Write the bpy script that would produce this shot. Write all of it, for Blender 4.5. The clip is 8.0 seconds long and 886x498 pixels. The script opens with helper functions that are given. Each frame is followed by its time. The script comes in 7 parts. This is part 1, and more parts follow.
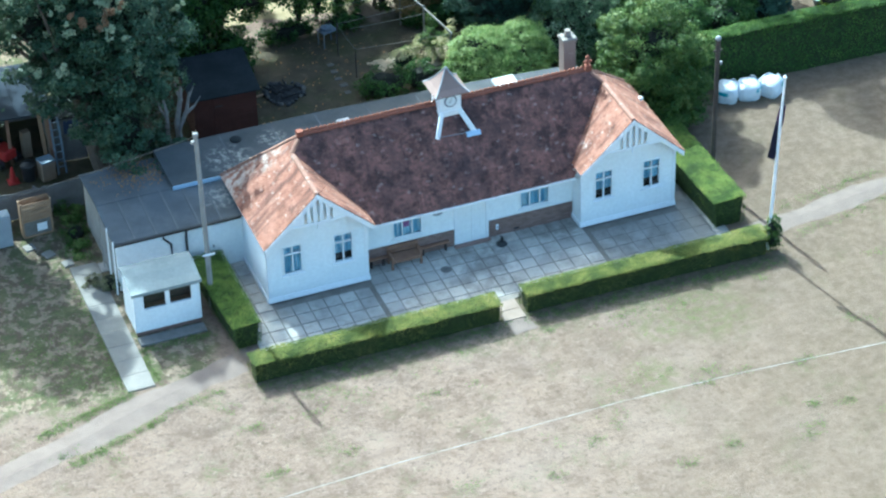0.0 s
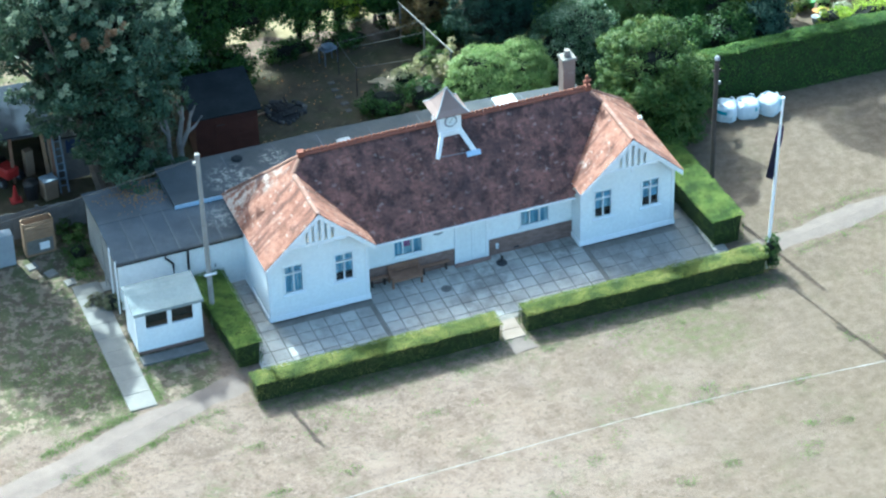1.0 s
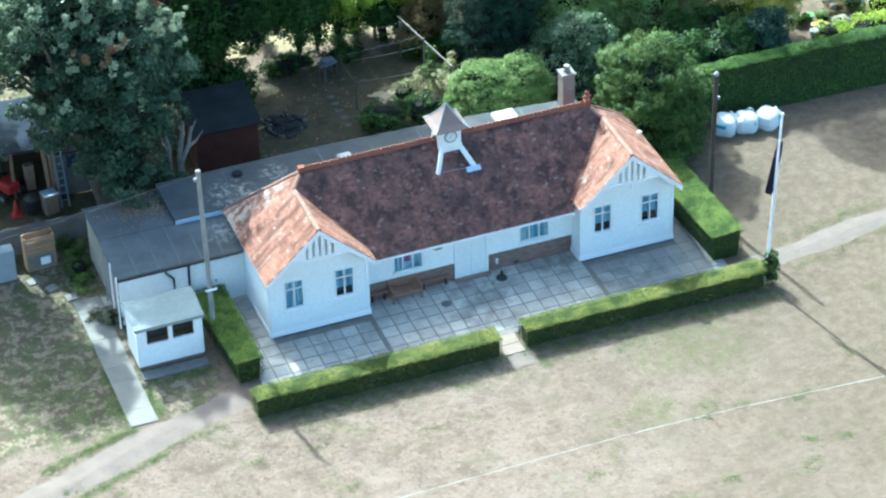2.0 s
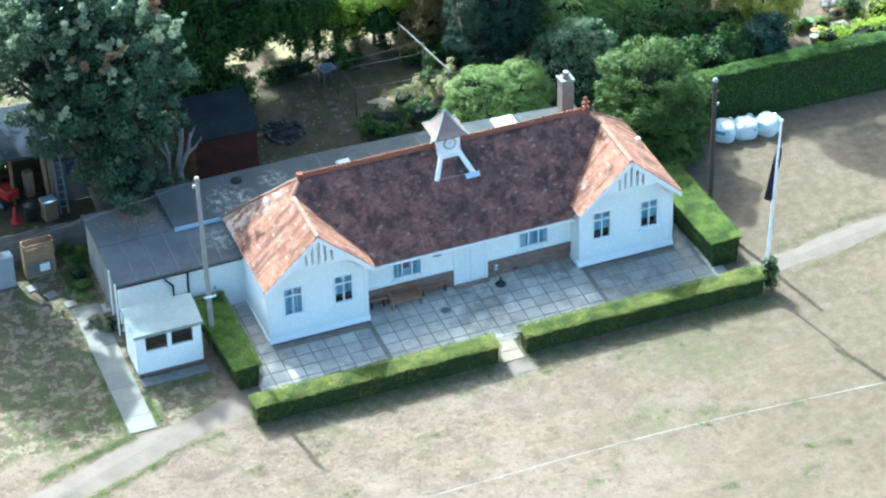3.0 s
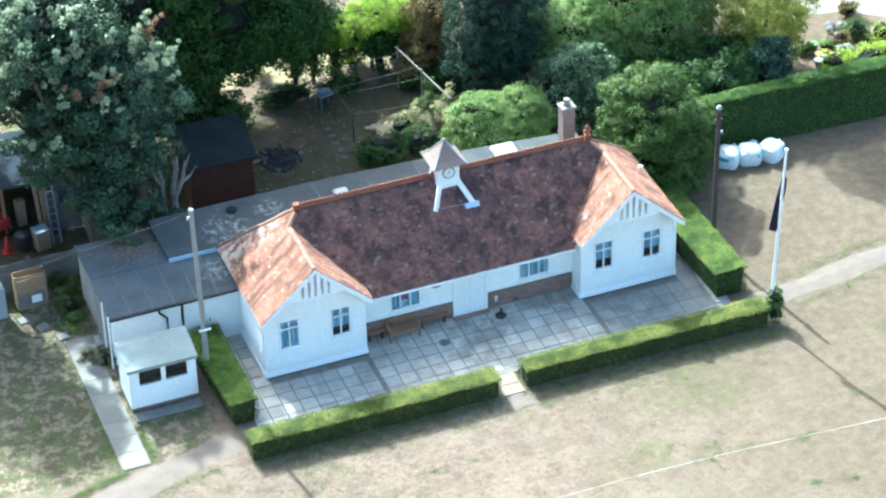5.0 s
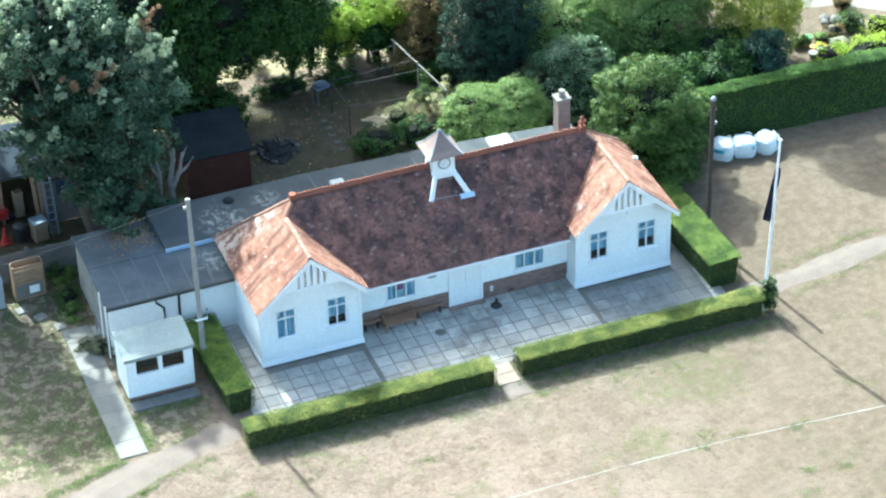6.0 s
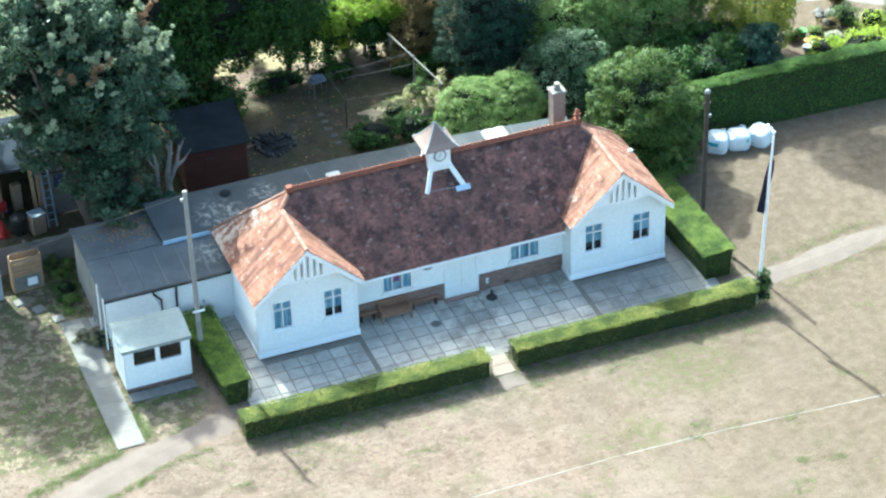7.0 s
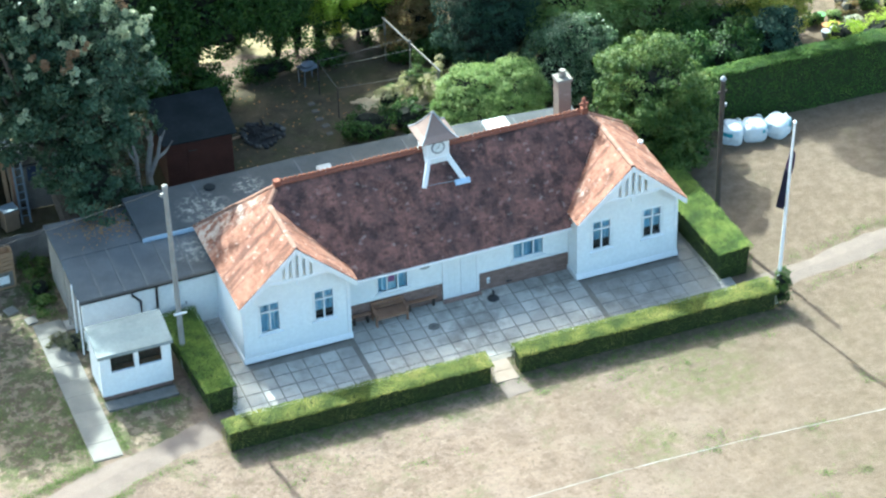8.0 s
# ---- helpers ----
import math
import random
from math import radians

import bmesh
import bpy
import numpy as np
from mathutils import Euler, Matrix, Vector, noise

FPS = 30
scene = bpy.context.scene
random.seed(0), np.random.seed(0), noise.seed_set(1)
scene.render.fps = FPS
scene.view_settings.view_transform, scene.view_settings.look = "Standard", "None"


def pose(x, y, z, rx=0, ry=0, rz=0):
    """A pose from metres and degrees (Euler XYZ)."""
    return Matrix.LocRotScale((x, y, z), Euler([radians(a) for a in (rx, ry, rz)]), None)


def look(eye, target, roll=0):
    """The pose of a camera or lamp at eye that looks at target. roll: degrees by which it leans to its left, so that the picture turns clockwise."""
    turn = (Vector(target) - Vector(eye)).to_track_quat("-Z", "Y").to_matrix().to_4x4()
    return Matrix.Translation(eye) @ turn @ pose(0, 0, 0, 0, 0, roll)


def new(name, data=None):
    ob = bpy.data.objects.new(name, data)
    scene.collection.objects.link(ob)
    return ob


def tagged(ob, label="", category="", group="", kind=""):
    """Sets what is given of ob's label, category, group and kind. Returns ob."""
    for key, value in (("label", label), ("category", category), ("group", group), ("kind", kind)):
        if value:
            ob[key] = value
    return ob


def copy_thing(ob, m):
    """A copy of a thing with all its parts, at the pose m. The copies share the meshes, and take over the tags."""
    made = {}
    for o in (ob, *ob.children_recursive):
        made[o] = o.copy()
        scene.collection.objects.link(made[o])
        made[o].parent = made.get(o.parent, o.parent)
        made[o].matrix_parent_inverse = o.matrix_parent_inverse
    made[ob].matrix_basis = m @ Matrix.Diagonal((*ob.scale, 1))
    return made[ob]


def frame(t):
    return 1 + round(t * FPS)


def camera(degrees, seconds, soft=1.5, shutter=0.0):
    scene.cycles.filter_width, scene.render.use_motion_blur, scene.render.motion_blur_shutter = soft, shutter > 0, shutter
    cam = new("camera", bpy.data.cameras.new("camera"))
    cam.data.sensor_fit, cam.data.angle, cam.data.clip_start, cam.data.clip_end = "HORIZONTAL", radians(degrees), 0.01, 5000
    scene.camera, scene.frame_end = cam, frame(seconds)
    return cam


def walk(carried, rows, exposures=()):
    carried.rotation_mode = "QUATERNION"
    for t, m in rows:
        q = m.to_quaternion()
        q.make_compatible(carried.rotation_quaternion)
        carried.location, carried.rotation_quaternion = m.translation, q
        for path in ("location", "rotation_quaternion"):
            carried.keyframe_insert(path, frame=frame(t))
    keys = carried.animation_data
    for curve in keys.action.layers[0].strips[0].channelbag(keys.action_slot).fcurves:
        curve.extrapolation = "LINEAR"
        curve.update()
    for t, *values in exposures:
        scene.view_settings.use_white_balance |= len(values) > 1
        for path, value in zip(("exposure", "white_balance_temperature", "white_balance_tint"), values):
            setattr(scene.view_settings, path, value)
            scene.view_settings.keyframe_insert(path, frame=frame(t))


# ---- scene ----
# ---- camera ----
cam = camera(18.0, 8.0, soft=2.25)
PATH = [
    (0, (-21.866, -77.481, 60.628), (4.984, -4.632, 4.166), -1.494),
    (0.5, (-21.961, -77.495, 61.066), (4.961, -4.672, 4.603), -1.451),
    (1, (-21.864, -77.564, 61.513), (4.971, -4.692, 5.073), -1.521),
    (1.5, (-21.967, -77.472, 62.005), (4.988, -4.682, 5.515), -1.454),
    (3, (-21.736, -77.380, 62.219), (5.115, -4.456, 5.852), -1.575),
    (3.5, (-21.626, -76.735, 62.222), (5.358, -3.864, 5.851), -1.538),
    (4, (-21.186, -75.919, 62.145), (5.696, -2.991, 5.800), -1.641),
    (4.5, (-20.970, -75.324, 62.113), (5.907, -2.415, 5.741), -1.632),
    (6, (-21.071, -76.142, 61.902), (5.837, -3.118, 5.693), -1.637),
    (6.5, (-21.233, -76.540, 61.928), (5.755, -3.539, 5.727), -1.626),
    (7, (-21.205, -76.758, 62.004), (5.752, -3.759, 5.786), -1.659),
    (7.5, (-21.122, -76.837, 62.076), (5.770, -3.863, 5.795), -1.751),
    (7.6, (-21.054, -76.634, 61.935), (5.842, -3.669, 5.644), -1.745),
    (7.7, (-20.719, -75.619, 61.226), (6.202, -2.698, 4.888), -1.717),
    (7.8, (-19.929, -73.232, 59.559), (7.048, -0.418, 3.113), -1.651),
    (7.9, (-19.510, -71.963, 58.673), (7.498, 0.795, 2.168), -1.616),
    (8, (-19.442, -71.760, 58.531), (7.570, 0.990, 2.017), -1.610),
]
EXPOSURES = [(0.0, 1.68, 5060.0, -12.0), (1.5, 1.79, 5110.0, -12.0), (3.0, 1.90, 5210.0, -11.0), (4.5, 2.02, 5310.0, -10.0), (8.0, 1.92, 5630.0, -10.0)]
walk(cam, [(t, look(eye, target, roll)) for t, eye, target, roll in PATH], EXPOSURES)

# ---- sky and sun ----
SUN_DIR = Vector((-0.20, 1.07, 1.0)).normalized()
world = bpy.data.worlds.new("sky")
scene.world = world
world.use_nodes = True
wn = world.node_tree.nodes
wn.clear()
sky = wn.new("ShaderNodeTexSky")
sky.sky_type = "NISHITA"
sky.sun_disc = False
sky.sun_elevation = math.asin(SUN_DIR.z)
sky.sun_rotation = math.atan2(SUN_DIR.x, SUN_DIR.y)
sky.dust_density = 4.5
sky.ozone_density = 0.0
back = wn.new("ShaderNodeBackground")
back.inputs["Strength"].default_value = 0.15
out = wn.new("ShaderNodeOutputWorld")
world.node_tree.links.new(sky.outputs[0], back.inputs[0])
world.node_tree.links.new(back.outputs[0], out.inputs[0])
sun_data = bpy.data.lights.new("sun", "SUN")
sun_data.energy = 3.8
sun_data.angle = radians(0.9)
sun_data.color = (1.0, 0.975, 0.94)
sun = new("sun", sun_data)
sun.matrix_world = look(SUN_DIR * 60, (0, 0, 0))


# ---- materials ----
def rgb(c):
    return (c[0], c[1], c[2], 1.0)


class Nodes:
    """A small builder of node materials."""

    def __init__(self, name, rough=0.8, metal=0.0, spec=0.4):
        self.mat = bpy.data.materials.new(name)
        self.mat.use_nodes = True
        self.tree = self.mat.node_tree
        self.bsdf = self.tree.nodes["Principled BSDF"]
        self.bsdf.inputs["Roughness"].default_value = rough
        self.bsdf.inputs["Metallic"].default_value = metal
        self.bsdf.inputs["Specular IOR Level"].default_value = spec
        self.geo = self.tree.nodes.new("ShaderNodeNewGeometry")
        self.pos = self.geo.outputs["Position"]

    def node(self, kind):
        return self.tree.nodes.new(kind)

    def link(self, a, b):
        self.tree.links.new(a, b)

    def stretched(self, scale):
        n = self.node("ShaderNodeMapping")
        n.inputs["Scale"].default_value = scale
        self.link(self.pos, n.inputs["Vector"])
        return n.outputs["Vector"]

    def noise(self, scale, detail=4.0, lo=0.35, hi=0.65, vector=None, rough=0.6):
        n = self.node("ShaderNodeTexNoise")
        n.inputs["Scale"].default_value = scale
        n.inputs["Detail"].default_value = detail
        n.inputs["Roughness"].default_value = rough
        self.link(vector or self.pos, n.inputs["Vector"])
        r = self.node("ShaderNodeMapRange")
        r.inputs["From Min"].default_value = lo
        r.inputs["From Max"].default_value = hi
        self.link(n.outputs["Fac"], r.inputs["Value"])
        return r.outputs["Result"]

    def mix(self, fac, a, b, mode="MIX"):
        n = self.node("ShaderNodeMix")
        n.data_type = "RGBA"
        n.blend_type = mode
        if isinstance(fac, (int, float)):
            n.inputs[0].default_value = fac
        else:
            self.link(fac, n.inputs[0])
        for sock, v in ((n.inputs[6], a), (n.inputs[7], b)):
            if isinstance(v, tuple):
                sock.default_value = rgb(v)
            else:
                self.link(v, sock)
        return n.outputs[2]

    def math(self, op, a, b=0.0):
        n = self.node("ShaderNodeMath")
        n.operation = op
        for sock, v in ((n.inputs[0], a), (n.inputs[1], b)):
            if isinstance(v, (int, float)):
                sock.default_value = v
            else:
                self.link(v, sock)
        return n.outputs[0]

    def ramp(self, fac, stops):
        n = self.node("ShaderNodeValToRGB")
        el = n.color_ramp.elements
        while len(el) < len(stops):
            el.new(0.5)
        for e, (p, c) in zip(el, stops):
            e.position, e.color = p, rgb(c)
        self.link(fac, n.inputs[0])
        return n.outputs[0]

    def spot(self, centre, radius):
        """1 at a place, falling to 0 at the radius round it."""
        d = self.node("ShaderNodeVectorMath")
        d.operation = "DISTANCE"
        self.link(self.pos, d.inputs[0])
        d.inputs[1].default_value = centre
        r = self.node("ShaderNodeMapRange")
        r.inputs["From Min"].default_value = radius
        r.inputs["From Max"].default_value = radius * 0.45
        self.link(d.outputs["Value"], r.inputs["Value"])
        return r.outputs["Result"]

    def island(self):
        return self.geo.outputs["Random Per Island"]

    def piece(self):
        return self.node("ShaderNodeObjectInfo").outputs["Random"]

    def bump(self, height, strength=0.3, distance=0.02):
        n = self.node("ShaderNodeBump")
        n.inputs["Strength"].default_value = strength
        n.inputs["Distance"].default_value = distance
        self.link(height, n.inputs["Height"])
        self.link(n.outputs[0], self.bsdf.inputs["Normal"])

    def color(self, c):
        if isinstance(c, tuple):
            self.bsdf.inputs["Base Color"].default_value = rgb(c)
        else:
            self.link(c, self.bsdf.inputs["Base Color"])
        return self.mat


def plain(name, c1, c2, scale=6.0, rough=0.7, metal=0.0, bump=0.15, grime=None, spec=0.4):
    """Two tones at a fine and a coarse scale, with relief."""
    n = Nodes(name, rough, metal, spec)
    fine = n.noise(scale * 6, 5)
    coarse = n.noise(scale, 4)
    col = n.mix(coarse, c1, c2)
    dark = tuple(v * 0.75 for v in c1)
    col = n.mix(n.math("MULTIPLY", fine, 0.35), col, dark)
    if grime:
        col = n.mix(n.math("MULTIPLY", n.noise(scale * 0.35, 6, 0.5, 0.75), 0.7), col, grime)
    n.bump(fine, bump, 0.01)
    return n.color(col)


def foliage(name, tones, rough=0.55, clear=0.25, grain=0.5):
    """Leaves: a tone for each leaf, patches of tone over the crown, and some light let through."""
    n = Nodes(name, rough, 0.0, 0.22)
    pick = n.math("ADD", n.math("MULTIPLY", n.island(), grain), n.math("MULTIPLY", n.noise(1.5, 4, 0.3, 0.7), 1.0 - grain))
    col = n.ramp(pick, [(i / max(1, len(tones) - 1), t) for i, t in enumerate(tones)])
    n.color(col)
    tr = n.node("ShaderNodeBsdfTranslucent")
    n.link(col, tr.inputs[0])
    ms = n.node("ShaderNodeMixShader")
    ms.inputs[0].default_value = clear
    n.link(n.bsdf.outputs[0], ms.inputs[1])
    n.link(tr.outputs[0], ms.inputs[2])
    n.link(ms.outputs[0], n.tree.nodes["Material Output"].inputs[0])
    return n.mat


def tile_mat(name, tones, lichen, amount, grain=0.6, streak=None, stain=(0.1, 0.06, 0.05), wash=0.85, blot=0.0, patches=()):
    """Fired clay: a tone for each piece, runs of stain, dark blotches, pale lichen and larger lichen patches (x, y, z, radius)."""
    n = Nodes(name, 0.85, 0.0, 0.25)
    pick = n.math("ADD", n.math("MULTIPLY", n.island(), grain), n.math("MULTIPLY", n.noise(1.1, 5, 0.3, 0.7), 1.0 - grain))
    col = n.ramp(pick, [(i / (len(tones) - 1), t) for i, t in enumerate(tones)])
    if streak:
        run = n.stretched(streak)
        col = n.mix(n.math("MULTIPLY", n.noise(1.0, 6, 0.48, 0.62, run), wash), col, stain)
        col = n.mix(n.math("MULTIPLY", n.noise(2.3, 6, 0.58, 0.70), 0.55), col, tuple(v * 0.6 for v in stain))
    if blot:
        col = n.mix(n.math("MULTIPLY", n.noise(1.9, 6, 0.50, 0.60, None, 0.68), blot), col, tuple(v * 0.45 for v in tones[0]))
        col = n.mix(n.math("MULTIPLY", n.noise(4.6, 4, 0.60, 0.68), blot), col, tuple(v * 0.55 for v in tones[0]))
    spots = n.noise(2.6, 8, 0.62 - amount, 0.70 - amount, None, 0.72)
    col = n.mix(n.math("MULTIPLY", spots, 0.7), col, lichen)
    for x, y, z, r in patches:
        mask = n.math("MULTIPLY", n.spot((x, y, z), r), n.noise(3.4, 7, 0.45, 0.58, None, 0.7))
        col = n.mix(n.math("MULTIPLY", mask, 0.7), col, lichen)
    if streak:
        odd = n.math("MULTIPLY", n.math("GREATER_THAN", n.island(), 0.95), 0.4)
        col = n.mix(n.math("MULTIPLY", odd, n.noise(9, 3, 0.46, 0.6)), col, lichen)
    n.bump(n.noise(60, 3), 0.3, 0.01)
    return n.color(col)


M = {}
M["white"] = plain("white_paint", (0.87, 0.885, 0.88), (0.84, 0.86, 0.86), 1.2, 0.5, 0, 0.05, (0.76, 0.785, 0.78))
M["trim"] = plain("white_gloss_trim", (0.88, 0.89, 0.89), (0.83, 0.84, 0.85), 2.0, 0.4, 0, 0.04)
M["tile_dark"] = tile_mat("weathered_tiles", [(0.064, 0.041, 0.040), (0.122, 0.068, 0.060), (0.200, 0.101, 0.083), (0.29, 0.145, 0.114)], (0.36, 0.32, 0.30), -0.008, 0.36, (2.4, 0.55, 0.55), (0.055, 0.036, 0.037), 0.6, 0.6)
M["tile_orange"] = tile_mat("orange_tiles", [(0.165, 0.072, 0.047), (0.240, 0.112, 0.074), (0.300, 0.150, 0.104), (0.36, 0.215, 0.16)], (0.47, 0.42, 0.37), 0.022, 0.30, (0.55, 3.0, 0.55), (0.105, 0.050, 0.038), 0.85, 0.35, [(0.5, 4.1, 3.3, 1.0), (0.0, 4.3, 2.9, 0.9), (1.3, 3.4, 4.0, 0.9), (-0.1, 3.5, 2.75, 0.8)])
M["ridge"] = tile_mat("terracotta_ridge", [(0.165, 0.060, 0.040), (0.215, 0.082, 0.053), (0.265, 0.118, 0.08)], (0.40, 0.34, 0.30), 0.0)
M["hip"] = tile_mat("weathered_hip_tiles", [(0.21, 0.115, 0.082), (0.27, 0.155, 0.115), (0.33, 0.21, 0.165)], (0.44, 0.39, 0.345), 0.06)
M["under"] = plain("roof_underlay", (0.05, 0.035, 0.03), (0.07, 0.05, 0.04))
M["cup_tile"] = tile_mat("cupola_tiles", [(0.16, 0.12, 0.105), (0.22, 0.16, 0.14), (0.28, 0.21, 0.185)], (0.40, 0.36, 0.32), -0.03)
M["lead"] = plain("lead", (0.30, 0.32, 0.34), (0.24, 0.25, 0.27), 3, 0.6)
M["clock"] = plain("clock_face", (0.78, 0.81, 0.82), (0.72, 0.76, 0.77), 3, 0.4)
M["black"] = plain("black_plastic", (0.02, 0.02, 0.022), (0.035, 0.035, 0.037), 4, 0.45)
M["sheet_roof"] = plain("blue_grey_sheet", (0.034, 0.043, 0.057), (0.047, 0.057, 0.073), 1.2, 0.95, 0, 0.2, None, 0.04)
M["felt_black"] = plain("black_shed_felt", (0.018, 0.022, 0.024), (0.028, 0.032, 0.035), 1.2, 0.95, 0, 0.3, None, 0.1)
M["seam"] = plain("worn_felt_seam", (0.115, 0.12, 0.126), (0.15, 0.155, 0.16), 2, 0.9, 0, 0.2, None, 0.2)
M["felt_green"] = plain("green_grey_felt", (0.24, 0.265, 0.255), (0.30, 0.325, 0.31), 1.4, 0.8, 0, 0.2, (0.17, 0.195, 0.18))
M["brick"] = tile_mat("brown_brick", [(0.185, 0.125, 0.104), (0.245, 0.165, 0.138), (0.31, 0.215, 0.182)], (0.36, 0.32, 0.29), -0.02)
M["chimney_brick"] = tile_mat("weathered_chimney_brick", [(0.17, 0.14, 0.122), (0.225, 0.185, 0.16), (0.28, 0.235, 0.205)], (0.33, 0.30, 0.27), 0.03)
M["mortar"] = plain("mortar", (0.20, 0.18, 0.16), (0.26, 0.23, 0.20), 5, 0.9)
M["glass"] = Nodes("window_glass", 0.03, 0.0, 0.5).color((0.9, 0.95, 0.97))
M["glass"].node_tree.nodes["Principled BSDF"].inputs["Transmission Weight"].default_value = 1.0


def curtain_mat():
    """Hanging cloth with pale and deeper blue folds."""
    n = Nodes("blue_curtain", 0.9)
    fold = n.noise(1.0, 3, 0.35, 0.65, n.stretched((9.0, 1.0, 0.5)))
    col = n.ramp(fold, [(0.0, (0.18, 0.40, 0.58)), (0.5, (0.34, 0.60, 0.76)), (1.0, (0.70, 0.82, 0.87))])
    n.bump(fold, 0.3, 0.02)
    return n.color(col)


M["curtain"] = curtain_mat()
M["pink"] = plain("pink_cloth", (0.42, 0.13, 0.34), (0.36, 0.11, 0.30), 4, 0.9)
# Dark tone that paints the unlit rooms behind the windows.
M["room_shade"] = plain("painted_room_shade", (0.035, 0.033, 0.03), (0.05, 0.047, 0.043), 3, 0.9)
M["wood"] = plain("bench_wood", (0.225, 0.125, 0.080), (0.30, 0.175, 0.115), 4, 0.75, 0, 0.2)
M["wood_tan"] = plain("tan_timber", (0.29, 0.185, 0.105), (0.35, 0.23, 0.14), 4, 0.75, 0, 0.2, (0.19, 0.125, 0.08))
M["wood_grey"] = plain("weathered_grey_timber", (0.26, 0.25, 0.235), (0.34, 0.33, 0.31), 2, 0.85, 0, 0.2)
M["wood_dull"] = plain("dull_old_timber", (0.15, 0.14, 0.125), (0.20, 0.19, 0.17), 3, 0.9, 0, 0.2)
M["wood_dark"] = plain("dark_pole_timber", (0.045, 0.036, 0.031), (0.07, 0.057, 0.048), 3, 0.85, 0, 0.2)
M["fence"] = plain("old_fence_boards", (0.105, 0.102, 0.10), (0.16, 0.155, 0.15), 2, 0.9, 0, 0.2)
M["shed_red"] = plain("red_brown_boards", (0.046, 0.017, 0.012), (0.064, 0.024, 0.017), 2, 0.85)
M["bark"] = plain("bark", (0.10, 0.08, 0.065), (0.15, 0.125, 0.105), 6, 0.95, 0, 0.5)
M["deadwood"] = plain("weathered_deadwood", (0.165, 0.155, 0.145), (0.24, 0.226, 0.21), 5, 0.9, 0, 0.4, (0.08, 0.076, 0.068))
M["bag"] = plain("white_woven_bag", (0.74, 0.78, 0.80), (0.66, 0.71, 0.74), 3, 0.55, 0, 0.3)
M["teal"] = plain("teal_print", (0.08, 0.38, 0.45), (0.10, 0.44, 0.50), 3, 0.6)
M["green_tub"] = plain("green_plastic", (0.07, 0.22, 0.05), (0.09, 0.26, 0.07), 3, 0.6)
M["orange_tub"] = plain("orange_plastic", (0.42, 0.20, 0.05), (0.36, 0.17, 0.045), 3, 0.6)
M["flag_blue"] = plain("navy_flag", (0.022, 0.022, 0.045), (0.035, 0.032, 0.07), 3, 0.8)
M["flag_red"] = plain("red_flag_band", (0.07, 0.03, 0.10), (0.05, 0.025, 0.08), 3, 0.8)
M["blue_sheet"] = plain("dark_blue_sheet", (0.02, 0.035, 0.085), (0.03, 0.05, 0.11), 3, 0.6)
M["ladder_metal"] = plain("dull_ladder_metal", (0.19, 0.24, 0.30), (0.15, 0.19, 0.24), 2, 0.6)
# Dark green, with the shade inside the hedges put into the colour.
M["hedge_shade"] = plain("painted_hedge_shade", (0.020, 0.032, 0.009), (0.030, 0.044, 0.013), 4, 0.95)
M["steel"] = plain("galvanised_steel", (0.42, 0.44, 0.46), (0.36, 0.38, 0.40), 3, 0.45, 0.6, 0.05)
M["blue_metal"] = plain("pale_blue_metal", (0.42, 0.54, 0.68), (0.36, 0.48, 0.62), 2, 0.6)
M["rooflight"] = plain("dull_rooflight", (0.50, 0.51, 0.51), (0.42, 0.43, 0.43), 3, 0.5)
# Leaf tones lifted to carry the sun on the upper shoots.
M["shoot_pale"] = foliage("pale_sunlit_shoots", [(0.24, 0.31, 0.18), (0.36, 0.41, 0.26), (0.50, 0.52, 0.36)], 0.5, 0.3)
M["shoot_rust"] = foliage("rusty_shoots", [(0.16, 0.10, 0.05), (0.27, 0.16, 0.09), (0.33, 0.22, 0.12)], 0.6, 0.2)
M["red"] = plain("red_paint", (0.42, 0.035, 0.03), (0.36, 0.03, 0.028), 3, 0.5)
M["blue_lid"] = plain("blue_plastic", (0.25, 0.42, 0.62), (0.30, 0.47, 0.66), 3, 0.5)
M["stone_dark"] = plain("charred_stone", (0.035, 0.035, 0.037), (0.07, 0.068, 0.066), 6, 0.9)
M["char"] = plain("charred_wood", (0.014, 0.014, 0.015), (0.03, 0.03, 0.03), 6, 0.9, 0, 0.4)
M["stone_dull"] = plain("soiled_stone", (0.095, 0.09, 0.078), (0.13, 0.122, 0.105), 4, 0.9)
M["grey_dull"] = plain("faded_grey_plastic", (0.13, 0.15, 0.18), (0.10, 0.12, 0.145), 3, 0.7)
M["stone_grey"] = plain("dull_stone", (0.13, 0.125, 0.115), (0.17, 0.16, 0.15), 4, 0.9)
M["grey_plastic"] = plain("grey_plastic", (0.33, 0.35, 0.37), (0.28, 0.30, 0.32), 3, 0.6)
M["card"] = plain("brown_board", (0.30, 0.22, 0.15), (0.25, 0.18, 0.12), 3, 0.8)
M["dead_leaf"] = tile_mat("fallen_leaves", [(0.16, 0.08, 0.03), (0.28, 0.15, 0.06), (0.36, 0.24, 0.12)], (0.3, 0.2, 0.1), -0.2)
M["line"] = plain("white_line", (0.275, 0.265, 0.25), (0.185, 0.155, 0.13), 1.0, 0.9, 0, 0.1, None, 0.1)

